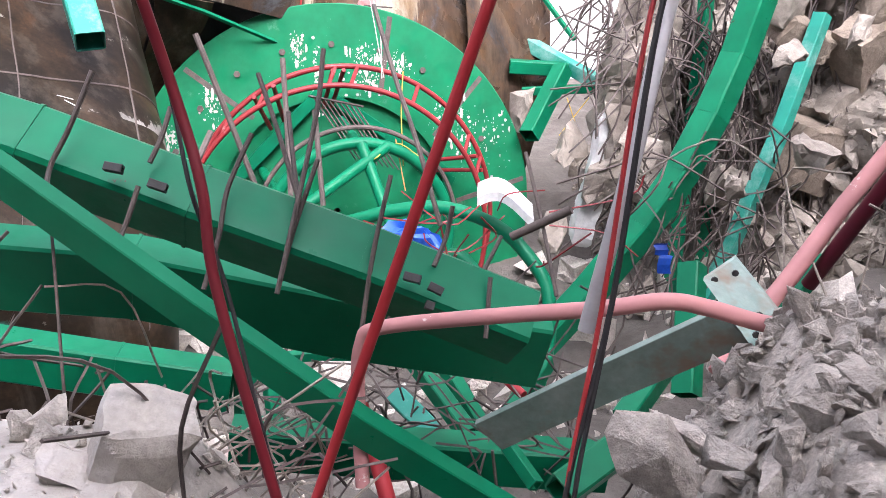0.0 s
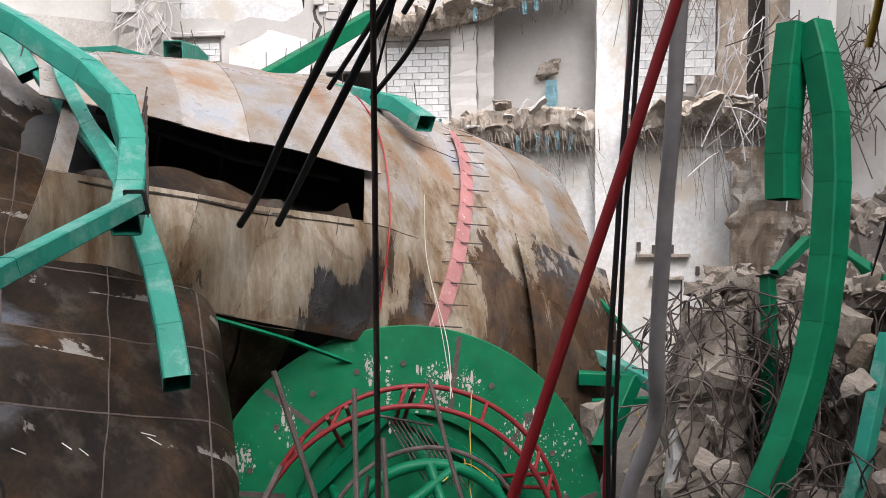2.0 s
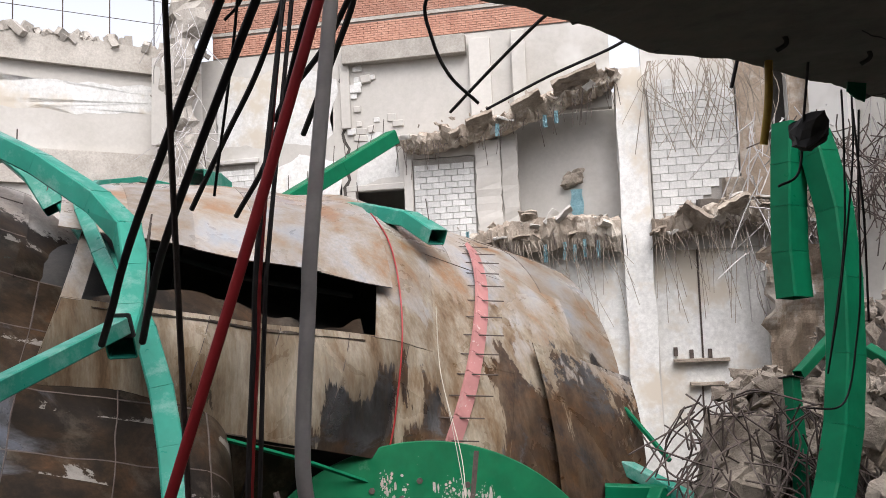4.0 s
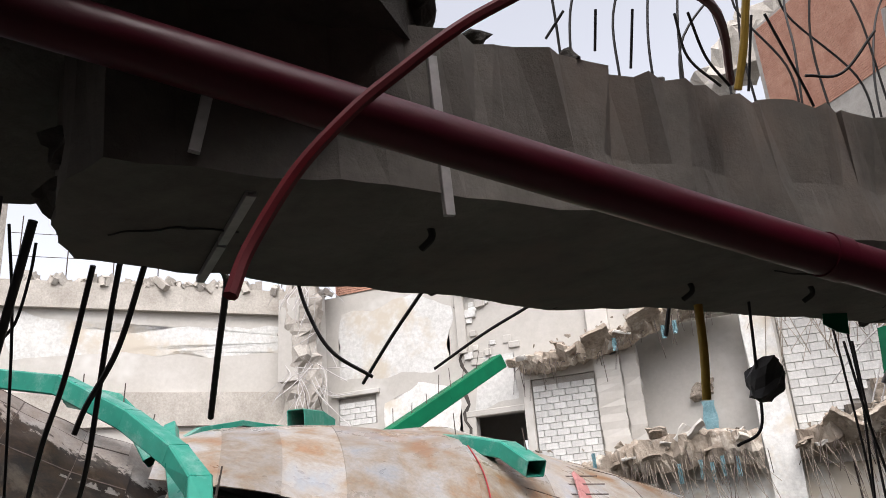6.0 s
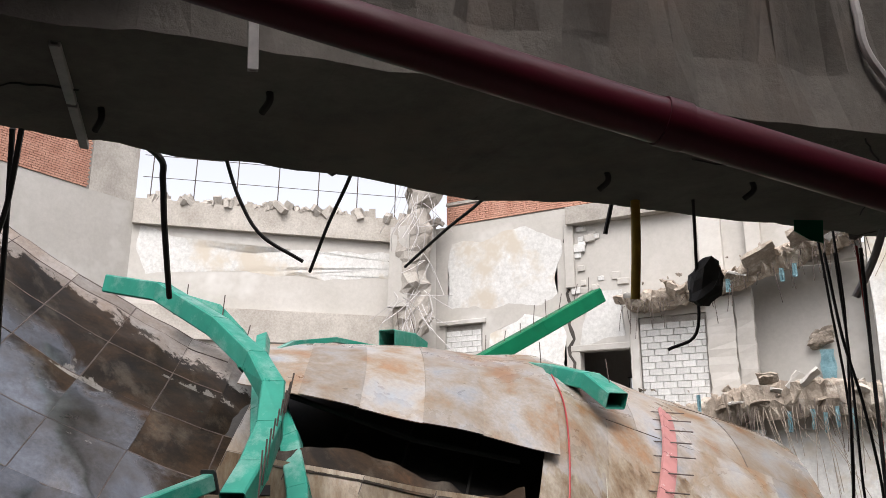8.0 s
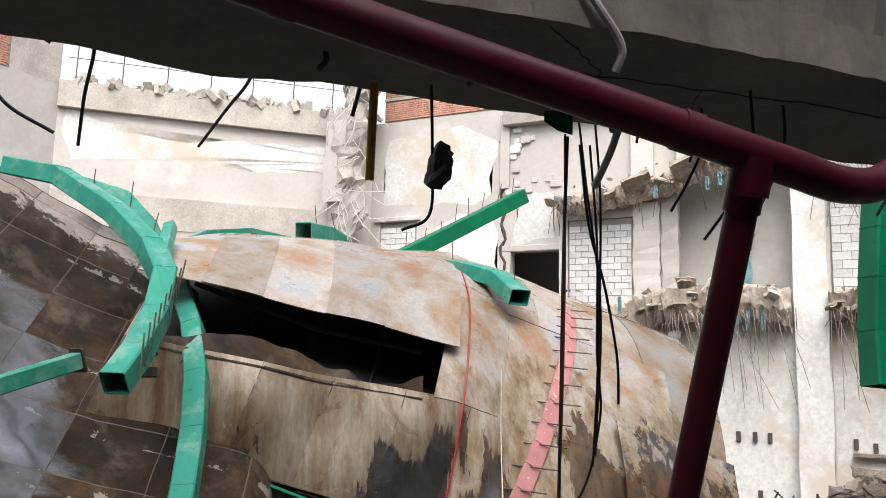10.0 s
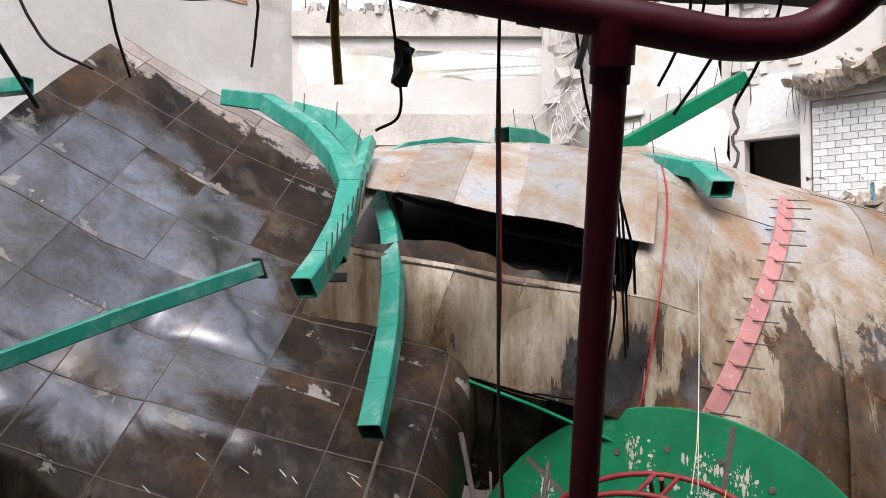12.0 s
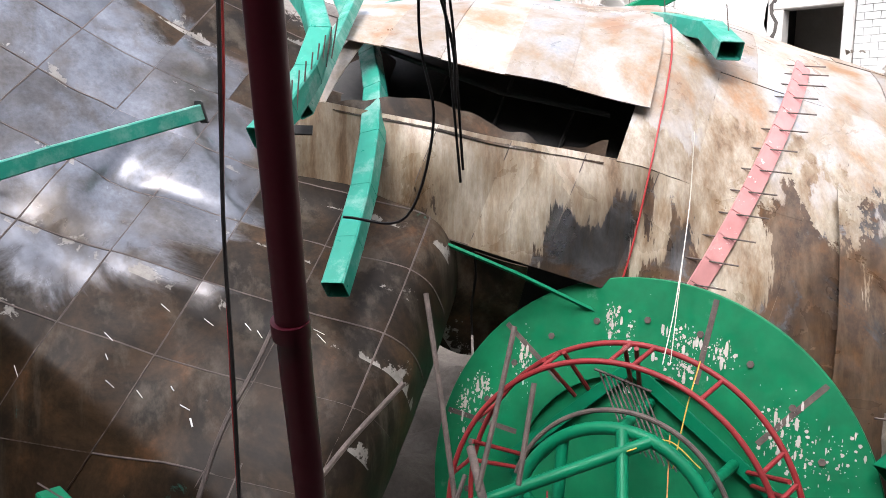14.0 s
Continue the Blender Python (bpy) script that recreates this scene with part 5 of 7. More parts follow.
for k, (x, y, z, s) in enumerate(((0.70, 2.12, 3.10, 0.13), (0.60, 2.25, 3.09, 0.12), (0.76, 2.04, 3.15, 0.12), (0.66, 2.40, 3.08, 0.08), (1.30, 2.38, 3.46, 0.16), (1.40, 2.48, 3.42, 0.09), (1.58, 2.64, 3.41, 0.07), (1.75, 2.82, 3.40, 0.05), (2.1, 3.17, 3.40, 0.06), (2.5, 3.56, 3.39, 0.07), (1.36, 3.38, 3.07, 0.10), (1.66, 3.58, 3.07, 0.09), (1.08, 2.98, 3.06, 0.06), (2.0, 4.0, 3.07, 0.09), (2.3, 4.35, 3.07, 0.1))):
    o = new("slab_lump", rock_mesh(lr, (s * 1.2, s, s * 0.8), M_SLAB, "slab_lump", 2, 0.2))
    o.location = (x, y, z)
    tagged(o, "broken lump of dark concrete at the slab's end", "concrete lump")
# cables and bars at the left end of the slab
LE = [[(0.45, 2.42, 3.08), (0.31, 2.50, 2.85), (0.19, 2.56, 2.70), (0.03, 2.67, 2.53)], [(0.51, 2.44, 3.08), (0.42, 2.51, 2.94), (0.28, 2.62, 2.66), (0.13, 2.73, 2.51)], [(0.63, 2.39, 3.05), (0.50, 2.46, 2.88), (0.38, 2.50, 2.77), (0.34, 2.51, 2.71)],
      [(1.264, 1.804, 2.71), (1.271, 1.832, 2.778), (1.319, 1.864, 2.881), (1.371, 1.898, 2.959), (1.436, 1.934, 3.03), (1.569, 2.001, 3.143), (1.72, 2.12, 3.24), (1.9, 2.5, 3.37), (1.93, 2.94, 3.42)], [(0.38, 2.24, 3.14), (0.34, 2.31, 2.92), (0.20, 2.46, 2.53)], [(0.42, 2.28, 3.10), (0.40, 2.29, 3.03), (0.35, 2.31, 2.94), (0.31, 2.31, 2.90)],
      [(0.54, 2.08, 3.11), (0.51, 2.10, 3.01), (0.49, 2.11, 2.94)]]
for k, pts in enumerate(LE):
    mat, r = (M_DARKRED, 0.0095) if k == 3 else (M_DARKBAR, 0.007 if k < 3 else 0.0035)
    rod("dangling_cable", pts, r, mat, "thick dark red cable bent down from the beam" if k == 3 else "thick dark cable dangling from the slab's end" if r > 0.005 else "thin dark wire dangling from the slab's end", "cable", group="cables at the slab's end")
# thin wires against the sky above the slab
for pts in ([(1.59, 2.64, 3.55), (1.54, 2.64, 3.49)], [(1.66, 2.67, 3.55), (1.64, 2.70, 3.46)], [(1.74, 2.71, 3.55), (1.71, 2.75, 3.42)], [(1.83, 2.76, 3.54), (1.84, 2.80, 3.44), (1.90, 2.85, 3.37)], [(1.86, 2.77, 3.54), (1.88, 2.82, 3.44), (1.92, 2.86, 3.37)], [(2.00, 2.84, 3.53), (1.96, 2.89, 3.36)], [(2.03, 2.85, 3.53), (2.08, 2.93, 3.38), (2.10, 2.97, 3.32)], [(2.08, 2.84, 3.34), (2.16, 2.87, 3.34), (2.25, 2.88, 3.43)]):
    rod("loose_wire", pts, 0.0035, M_DARKBAR, "thin dark wire sticking up above the slab", "cable", group="wires above the slab")
rod("yellow_conduit", [(1.99, 2.72, 3.52), (1.96, 2.75, 3.40), (1.93, 2.77, 3.31)], 0.009, M_YELLOW, "yellow plastic conduit above the slab", "conduit", n=8)

wr = random.Random(64)
for k in range(16):
    u = 0.9 + 1.5 * (k + wr.random()) / 16 * (0.6 if k % 3 else 1.0)
    p = V((0.62 + u, 1.72 + u, 3.38))
    b, l = wr.gauss(0.05, 0.10), wr.uniform(0.5, 0.9)
    rod("loose_wire", [p, p + V((b * 0.2, b * 0.2, l * 0.35)), p + V((b + wr.gauss(0, .04), b, l * 0.75)), p + V((b * 1.9, b * 1.5, l))], 0.0034, M_DARKBAR, "thin dark wire sticking up above the beam", "cable", group="wires above the slab")

# ---- rods and cables close to the eye ----
rod("red_rod", [(0.925, 1.598, 3.08), (0.716, 1.547, 2.4), (0.586, 1.516, 2.0), (0.460, 1.486, 1.6), (0.334, 1.456, 1.2), (0.209, 1.425, 0.8), (0.083, 1.395, 0.4), (0.0, 1.38, 0.16)], 0.0068, M_RED, "long thin red rod hanging down", "rod", n=12)
rod("dark_red_rod", [*[(0.10, 1.24, 1.99), (0.15, 1.19, 1.88), (0.18, 1.17, 1.80), (0.21, 1.13, 1.71)], *[(0.25, 1.12, 1.56), (0.27, 1.10, 1.50), (0.28, 1.08, 1.44), (0.32, 1.04, 1.31), (0.36, 1.01, 1.18)]], 0.0036, M_DARKRED, "dark red bent rod hanging down", "rod", n=12)
rod("black_cable", [*[(0.09, 1.28, 2.00), (0.14, 1.23, 1.88), (0.18, 1.18, 1.80), (0.21, 1.15, 1.70)], *[(0.24, 1.14, 1.56), (0.26, 1.11, 1.49), (0.28, 1.10, 1.43), (0.32, 1.05, 1.30), (0.36, 1.02, 1.17)]], 0.0016, M_DARKBAR, "thin black cable twisted beside a red rod", "cable", n=8)
rod("black_hose", [(0.5, 2.1, 3.08), (0.06, 2.36, 2.48), (-0.1, 2.49, 2.26), (-0.18, 2.57, 2.18)], 0.0095, M_DARKBAR, "black bent bar hanging down", "cable", n=10)
rod("black_hose", [(0.55, 2.15, 3.08), (0.15, 2.36, 2.48), (-0.01, 2.52, 2.28), (-0.1, 2.63, 2.18)], 0.0095, M_DARKBAR, "black bent bar hanging down", "cable", n=10)
rod("thin_bar", [(0.27, 2.12, 3.05), (0.26, 2.16, 2.44), (0.24, 2.24, 1.57)], 0.0065, M_REBAR, "thin straight rusty bar hanging down", "rebar")
rod("grey_conduit", [*[(0.79, 1.71, 2.97), (0.75, 1.62, 2.39), (0.74, 1.61, 2.25), (0.73, 1.60, 2.07), (0.73, 1.61, 1.98), (0.70, 1.61, 1.89), (0.69, 1.61, 1.80), (0.69, 1.62, 1.69)], *[(0.66, 1.60, 1.57), (0.62, 1.51, 1.40)], *[(0.58, 1.46, 1.21)]], 0.0098, M_PVC, "grey-white plastic conduit with a joint, hanging", "conduit", n=14)
jn = thing("conduit_joint", "dirty white plastic joint on the conduit", "joint")
jp = [(0.70, 1.61, 1.86), (0.70, 1.60, 1.81)]
part("sleeve", tube(jp, 0.019, 14), M_PVC, jn, smooth=True)
for pts, r, mt in (([*[(0.74, 1.67, 2.95), (0.69, 1.59, 2.37), (0.68, 1.58, 2.21), (0.67, 1.57, 2.01), (0.67, 1.55, 1.72)], *[(0.63, 1.51, 1.56), (0.60, 1.43, 1.26)], *[(0.56, 1.36, 1.05), (0.56, 1.32, 0.86)]], .0035, M_DARKBAR), ([*[(0.73, 1.68, 2.95), (0.69, 1.60, 2.37), (0.68, 1.59, 2.20), (0.67, 1.58, 2.02), (0.66, 1.56, 1.71)], *[(0.62, 1.51, 1.56), (0.59, 1.43, 1.26)], *[(0.56, 1.36, 1.05), (0.56, 1.32, 0.86)]], .003, M_CABLE_RED), ([*[(0.74, 1.69, 2.95), (0.70, 1.60, 2.37), (0.69, 1.59, 2.23), (0.68, 1.58, 2.00), (0.67, 1.56, 1.71)], *[(0.63, 1.51, 1.56), (0.60, 1.43, 1.26)], *[(0.57, 1.36, 1.05), (0.57, 1.32, 0.86)]], .003, M_DARKBAR)):
    rod("wire_bundle", pts, r, mt, "thin wire in a hanging bundle", "cable", group="hanging wire bundle")
rod("rope", [(-1.19, 12.11, 2.18), (-1.14, 12.00, 1.23), (-0.74, 11.10, 0.23), (-0.66, 10.75, -0.43)], 0.006, M_ROPE, "pale rope tied over the tank", "rope")
rod("rope", [(-1.14, 12.00, 1.23), (-0.87, 11.40, 0.38), (-0.65, 10.90, -0.45)], 0.005, M_ROPE, "pale rope tied over the tank", "rope")
rod("rope", [(-0.09, 14.32, 1.87), (-0.35, 13.75, 0.61), (-0.79, 12.46, 0.26), (-0.85, 12.12, 0.31)], 0.005, M_ROPE, "slack pale wire over the tank", "rope")
rod("red_line", [drum(4.0, 1.1, 0.05), drum(3.95, 0.8, 0.05), drum(3.9, 0.5, 0.05), drum(3.75, 0.25, 0.05), drum(3.7, 0.1, 0.05)], 0.013, M_CABLE_RED, "thin red cable lying down the tank", "cable")
for pts in ([(-2.01, 8.09, -0.44), (-2.16, 7.57, -0.92), (-2.17, 7.21, -1.21)], [(-2.24, 8.59, 0.39), (-1.88, 8.49, -0.62), (-1.53, 8.38, -1.60)], [(-1.55, 9.24, 0.06), (-1.46, 8.90, -0.72), (-1.38, 8.55, -1.51)], [(-1.22, 9.19, -0.47), (-1.10, 8.85, -1.44)]):
    rod("standing_bar", pts, 0.03, M_REBAR, "rusty steel bar standing up from the wreck", "rebar", group="bars standing in the wreck")


# ---- rubble ----
CHUNKS = [rock_mesh(random.Random(100 + k), (1.0, random.Random(k).uniform(0.6, 1.0), random.Random(k + 50).uniform(0.4, 0.85)), M_RUBBLE, "chunk", 1, 0.055) for k in range(14)]


def chunk_pose(p, s, rr):
    return Matrix.Translation(p) @ Euler((rr.uniform(0, 6.3), rr.uniform(0, 6.3), rr.uniform(0, 6.3))).to_matrix().to_4x4() @ Matrix.Diagonal((s, s * rr.uniform(0.7, 1.1), s * rr.uniform(0.6, 1.0), 1))


def chunk(p, s, rr, label="jagged grey concrete chunk in the rubble heap", group="rubble chunks", name="rubble_chunk", mesh=None):
    o = new(name, mesh or rr.choice(CHUNKS))
    o.matrix_world = chunk_pose(p, s, rr)
    return tagged(o, label, "rubble", group)


def gravel(name, spots, rr, label, meshes, mat):
    """Uncounted small rubble, joined."""
    cos, faces, base_i = [], [], 0
    packs = []
    for me in meshes:
        c = np.empty(len(me.vertices) * 3)
        me.vertices.foreach_get("co", c)
        packs.append((c.reshape(-1, 3), [tuple(q.vertices) for q in me.polygons]))
    for p, s in spots:
        c, fs = rr.choice(packs)
        m = np.array(chunk_pose(p, s, rr))
        cos.append(c @ m[:3, :3].T + m[:3, 3])
        faces += [tuple(i + base_i for i in q) for q in fs]
        base_i += len(c)
    me = bpy.data.meshes.new(name)
    me.from_pydata(np.concatenate(cos).tolist(), [], faces)
    me.materials.append(mat)
    return tagged(new(name, me), label, "rubble", kind="stuff")


PEBBLES = [rock_mesh(random.Random(500 + k), (1.0, 0.8, 0.6), M_RUBBLE, "pebble", 1, 0.09) for k in range(10)]


def heap_mesh(fn, x0, x1, y0, y1, n, rough, seed):
    """A sheet of packed debris."""
    bm = bmesh.new()
    g = []
    for j in range(n + 1):
        row = []
        for i in range(n + 1):
            x, y = x0 + (x1 - x0) * i / n, y0 + (y1 - y0) * j / n
            z = fn(x, y)
            d = noise.noise_vector(V((x * 7, y * 7, seed))) * rough + noise.noise_vector(V((x * 19, y * 19, seed))) * rough * 0.5
            row.append(bm.verts.new((x + d.x * 0.6, y + d.y * 0.6, z + d.z)))
        g.append(row)
    for j in range(n):
        for i in range(n):
            bm.faces.new((g[j][i], g[j][i + 1], g[j + 1][i + 1], g[j + 1][i]))
    return bm


# heap at the edge of the floor, close to the walker
def near_heap(x, y):
    z = 0.62 + 0.06 * (x - 1.4)
    z -= max(0, 1.28 - x + 0.16 * (y - 2.0)) ** 1.2 * 2.6
    z -= max(0, y - 2.75) ** 1.3 * 1.9
    return max(z, -1.2) + 0.05 * noise.noise(V((x * 3, y * 3, 1)))


tagged(part("rubble_heap", heap_mesh(near_heap, 0.55, 3.2, 1.55, 3.9, 90, 0.02, 3), M_RUBBLE), "heap of broken grey concrete at the floor's edge", "rubble", kind="stuff")
rr = random.Random(21)
more = []
for k in range(420):
    x, y = rr.uniform(0.95, 2.3), rr.uniform(1.7, 3.1)
    s = min(0.19, 0.062 * rr.paretovariate(2.3))
    if k < 110:
        chunk((x, y, near_heap(x, y) + s * 0.22), s, rr)
    else:
        more.append(((x, y, near_heap(x, y) + s * 0.22), s))
gravel("rubble_stones", more, rr, "fist-sized broken concrete stones on the heap", CHUNKS, M_RUBBLE)
spots = []
for k in range(3600):
    x, y = rr.uniform(0.85, 3.0), rr.uniform(1.6, 3.5)
    s = 0.019 * rr.paretovariate(1.7)
    spots.append(((x, y, near_heap(x, y) + min(s, 0.09) * 0.4), min(s, 0.09)))
gravel("rubble_gravel", spots, rr, "small broken concrete bits and grit on the heap", PEBBLES, M_RUBBLE)
for p, s in (([(1.37, 2.72, 0.54)][0], 0.10), ([(1.28, 2.52, 0.45)][0], 0.2), ([(1.01, 2.39, 0.41)][0], 0.3), ([(0.92, 2.23, 0.43)][0], 0.26), ([(1.47, 2.43, 0.47)][0], 0.13), ([(1.28, 2.21, 0.50)][0], 0.1), ([(1.10, 2.25, 0.46)][0], 0.16)):
    chunk(p, s, rr, "large flat-faced concrete block in the heap" if s > 0.15 else "brown stone lying on the pipe")


def left_heap(x, y):
    return 0.17 + 0.12 * noise.noise(V((x * 2, y * 2, 4))) - max(0, x + 0.45) * 1.5 - max(0, y - 2.75) * 1.4 + 0.1 * min(0, x + 1)


tagged(part("rubble_heap", heap_mesh(left_heap, -2.6, 0.1, 1.6, 3.3, 70, 0.012, 9), M_CREAM), "ledge of broken concrete beside the girders", "rubble", kind="stuff")
for k in range(40):
    x, y = rr.uniform(-1.6, -0.2), rr.uniform(2.0, 2.9)
    s = min(0.14, 0.04 * rr.paretovariate(1.8))
    chunk((x, y, left_heap(x, y) + s * 0.3), s, rr)
spots = []
for k in range(900):
    x, y = rr.uniform(-2.2, -0.1), rr.uniform(1.9, 3.0)
    s = min(0.08, 0.012 * rr.paretovariate(1.6))
    spots.append(((x, y, left_heap(x, y) + s * 0.2), s))
gravel("rubble_gravel", spots, rr, "small broken concrete bits on the ledge", PEBBLES, M_RUBBLE)
chunk([(-0.80, 2.62, 0.20)][0], 0.2, random.Random(6), "dusty broken concrete block")

# mound behind the arcs
MOUND = [rock_mesh(random.Random(300 + k), (1.0, 0.8, 0.65), M_EARTHY, "slab_piece", 2, 0.13) for k in range(10)]


def mound(x, y):
    return pit_height(x, y)


spots = []
for k in range(3600):
    x, y = rr.uniform(2.6, 9.5), rr.uniform(10.5, 19)
    s = min(0.5, 0.055 * rr.paretovariate(1.35))
    if s > 0.42 and k < 1100:
        chunk((x, y, mound(x, y) + s * 0.15), s, rr, "broken slab piece on the rubble mound", "mound rubble", "rubble_chunk", rr.choice(MOUND))
    else:
        spots.append(((x, y, mound(x, y) + s * 0.15), s))
gravel("mound_rubble", spots, rr, "brown-grey broken masonry covering the mound", PEBBLES, M_EARTHY)
# wide low debris in the pit, uncounted
bm = bmesh.new()
for k in range(900):
    x, y = rr.uniform(-3.5, 5.0), rr.uniform(3.6, 12.0)
    s = min(0.5, 0.07 * rr.paretovariate(1.4))
    z = pit_height(x, y) + s * 0.2
    m = Matrix.Translation((x, y, z)) @ Euler((rr.uniform(0, 6), rr.uniform(0, 6), rr.uniform(0, 6))).to_matrix().to_4x4()
    a, b, c = s * rr.uniform(.5, 1), s * rr.uniform(.4, .9), s * rr.uniform(.2, .6)
    vs = block(bm, (-a / 2, -b / 2, -c / 2), (a / 2, b / 2, c / 2), m)
    for v in vs:
        v.co += V((rr.uniform(-.2, .2), rr.uniform(-.2, .2), rr.uniform(-.2, .2))) * s
tagged(part("pit_debris", bm, M_RUBBLE), "scattered broken concrete in the pit", "rubble", kind="stuff")
# upright broken pier in front of the mound, wrapped in bars
pier = thing("broken_pier", "shattered concrete pier with bare bent reinforcement", "pier")
base_p, top_p = V([(2.66, 11.43, -2.02)][0]), V([(2.80, 11.85, 0.58)][0])
bm = bmesh.new()
rings = []
for k in range(23):
    t = k / 22
    c = base_p.lerp(top_p, t)
    w = 0.95 - 0.25 * t
    ring = []
    for i in range(16):
        an = i * math.tau / 16
        sq = 1 / max(abs(math.cos(an)), abs(math.sin(an)))
        d = V((math.cos(an) * w * 0.5 * sq, math.sin(an) * 0.4 * sq, 0))
        q = c + d
        q += noise.noise_vector(q * 1.7) * 0.28 + noise.noise_vector(q * 5) * 0.1
        ring.append(q)
    rings.append(ring)
skin(bm, rings)
part("core", bm, M_EARTHY, pier)


def tangle(name, centre, size, count, r, seed, label, mat=None, droop=0.5, length=(0.5, 1.4)):
    """Uncounted bent bars."""
    q = random.Random(seed)
    bm = bmesh.new()
    for k in range(count):
        p = V(centre) + V((q.uniform(-1, 1) * size[0], q.uniform(-1, 1) * size[1], q.uniform(-1, 1) * size[2]))
        l = q.uniform(*length)
        h = V((q.gauss(0, 0.5), q.gauss(0, 0.35), q.gauss(-droop, 0.5))).normalized() * l
        b = V((q.gauss(0, 0.15), q.gauss(0, 0.15), q.gauss(0, 0.12)))
        tube(smooth_path([p, p + h * 0.45 + b, p + h + b * q.uniform(-1, 1)], 4), r, 4, bm)
    return tagged(part(name, bm, mat or M_REBAR), label, "rebar", kind="stuff")


MESHBARS = "tangle of thin bent reinforcement bars"
tangle("bar_tangle", [(2.85, 11.55, 0.33)][0], (0.8, 0.5, 0.6), 120, 0.012, 1, MESHBARS, droop=0.8)
tangle("bar_tangle", [(3.10, 11.34, -0.79)][0], (0.9, 0.4, 1.0), 120, 0.012, 2, MESHBARS, droop=1.2)
tangle("bar_tangle", [(4.10, 11.44, -0.27)][0], (1.0, 0.4, 1.2), 90, 0.012, 12, MESHBARS, droop=1.4)
tangle("bar_tangle", [(3.22, 9.65, -1.33)][0], (0.9, 0.4, 0.9), 90, 0.012, 3, MESHBARS, droop=1.0)
tangle("bar_tangle", [(-0.37, 3.05, -0.23)][0], (0.4, 0.25, 0.16), 45, 0.005, 4, "tangle of pale bent bars by the boulder", M_EARTHY, 0.1, (0.2, 0.5))
tangle("bar_tangle", [(-0.61, 2.60, -0.00)][0], (0.5, 0.2, 0.06), 18, 0.006, 5, "bars lying under the broken concrete", M_REBAR, 0.0, (0.4, 0.9))
tangle("bar_tangle", [(0.27, 4.66, -1.10)][0], (1.0, 0.5, 0.35), 70, 0.007, 6, "bars lying in the wreck of girders", M_REBAR, 0.1, (0.4, 1.2))
tangle("bar_tangle", [(-1.20, 4.52, -0.81)][0], (0.9, 0.3, 0.25), 14, 0.009, 7, "bars hanging between the girders", M_REBAR, 1.4, (0.3, 0.7))
tangle("bar_tangle", [(-0.28, 4.06, -0.93)][0], (0.9, 0.3, 0.25), 16, 0.008, 17, "bars hanging between the girders", M_REBAR, 1.4, (0.3, 0.6))
tangle("bar_tangle", [(0.60, 8.03, -1.40)][0], (0.8, 0.5, 0.5), 22, 0.009, 8, "red and rusty bars behind the hooked pipe", M_HOOP, 0.2, (0.4, 1.0))
tangle("bar_tangle", [(2.32, 4.39, 0.18)][0], (0.5, 0.4, 0.5), 26, 0.006, 9, "loose wires by the pink pipe", M_EARTHY, 0.6, (0.4, 0.9))
tangle("bar_tangle", [(-11.79, 24.66, 11.10)][0], (0.5, 0.3, 2.0), 26, 0.013, 10, "tangle of bare column bars at the broken corner", M_PVC, 0.8, (0.8, 2.2))
tangle("bar_tangle", [(-11.02, 23.47, 7.38)][0], (0.7, 0.4, 0.7), 26, 0.013, 11, "tangle of bare column bars at the broken corner", M_PVC, 0.9, (0.8, 2.0))
tangle("bar_tangle", [(8.03, 26.05, 5.29)][0], (2.6, 0.6, 2.5), 150, 0.02, 13, "bent bars hanging from the upper storeys", M_PVC, 1.2, (1.0, 2.6))
tangle("bar_tangle", [(8.30, 24.26, 5.45)][0], (1.6, 0.6, 1.5), 150, 0.018, 14, "bent bars hanging from the upper storeys", M_REBAR, 1.0, (0.8, 2.0))
# loose sheets and rags
bag = thing("blue_sack", "crumpled bright blue plastic sack", "sack")
bm = bmesh.new()
bmesh.ops.create_icosphere(bm, subdivisions=4, radius=0.36)
for v in bm.verts:
    v.co = V((v.co.x, v.co.y * 0.5, v.co.z * 0.9)) + noise.noise_vector(v.co * 6) * 0.10 + noise.noise_vector(v.co * 15) * 0.03
part("sack", bm, M_BLUE, bag, smooth=True)
bag.location = [(-0.12, 8.23, -1.69)][0]
for pts, mat, w in (([(2.50, 8.54, -1.59), (2.56, 8.42, -1.86)], M_BLUE, 0.14), ([(1.64, 2.87, 0.48), (1.74, 2.87, 0.47)], M_BLUE, 0.02)):
    o = thing("blue_scrap", "scrap of blue plastic sheet", "plastic scrap")
    a, b = V(pts[0]), V(pts[1])
    bm = bmesh.new()
    prev = None
    for k in range(9):
        c = a.lerp(b, k / 8) + noise.noise_vector(V((k * .7, 1, 2))) * w * 0.5
        pr = [bm.verts.new(c + V((w * (0.5 + 0.5 * noise.noise(V((k, 5, 5)))), 0, 0))), bm.verts.new(c - V((w * 0.5, 0.01, 0)))]
        if prev:
            bm.faces.new((prev[0], prev[1], pr[1], pr[0]))
        prev = pr
    bmesh.ops.solidify(bm, geom=bm.faces[:], thickness=0.006)
    part("scrap", bm, mat, o)
# white pan and yellow strings beside the disc
pan = thing("white_trough", "broken white ceramic trough beside the disc", "trough")
bm = bmesh.new()
cp = V([(0.84, 8.39, -1.07)][0])
skin(bm, [[cp + V((-0.28 + 0.56 * k / 8, 0.12 * math.sin(k * 0.6), 0.10 * math.sin(k * 0.39) - 0.16 * k / 8)) + V((0, y, z)) for y, z in ((-.14, .0), (.14, .06), (.14, -.06), (-.14, -.1))] for k in range(9)])
part("bowl", bm, M_WHITE, pan)
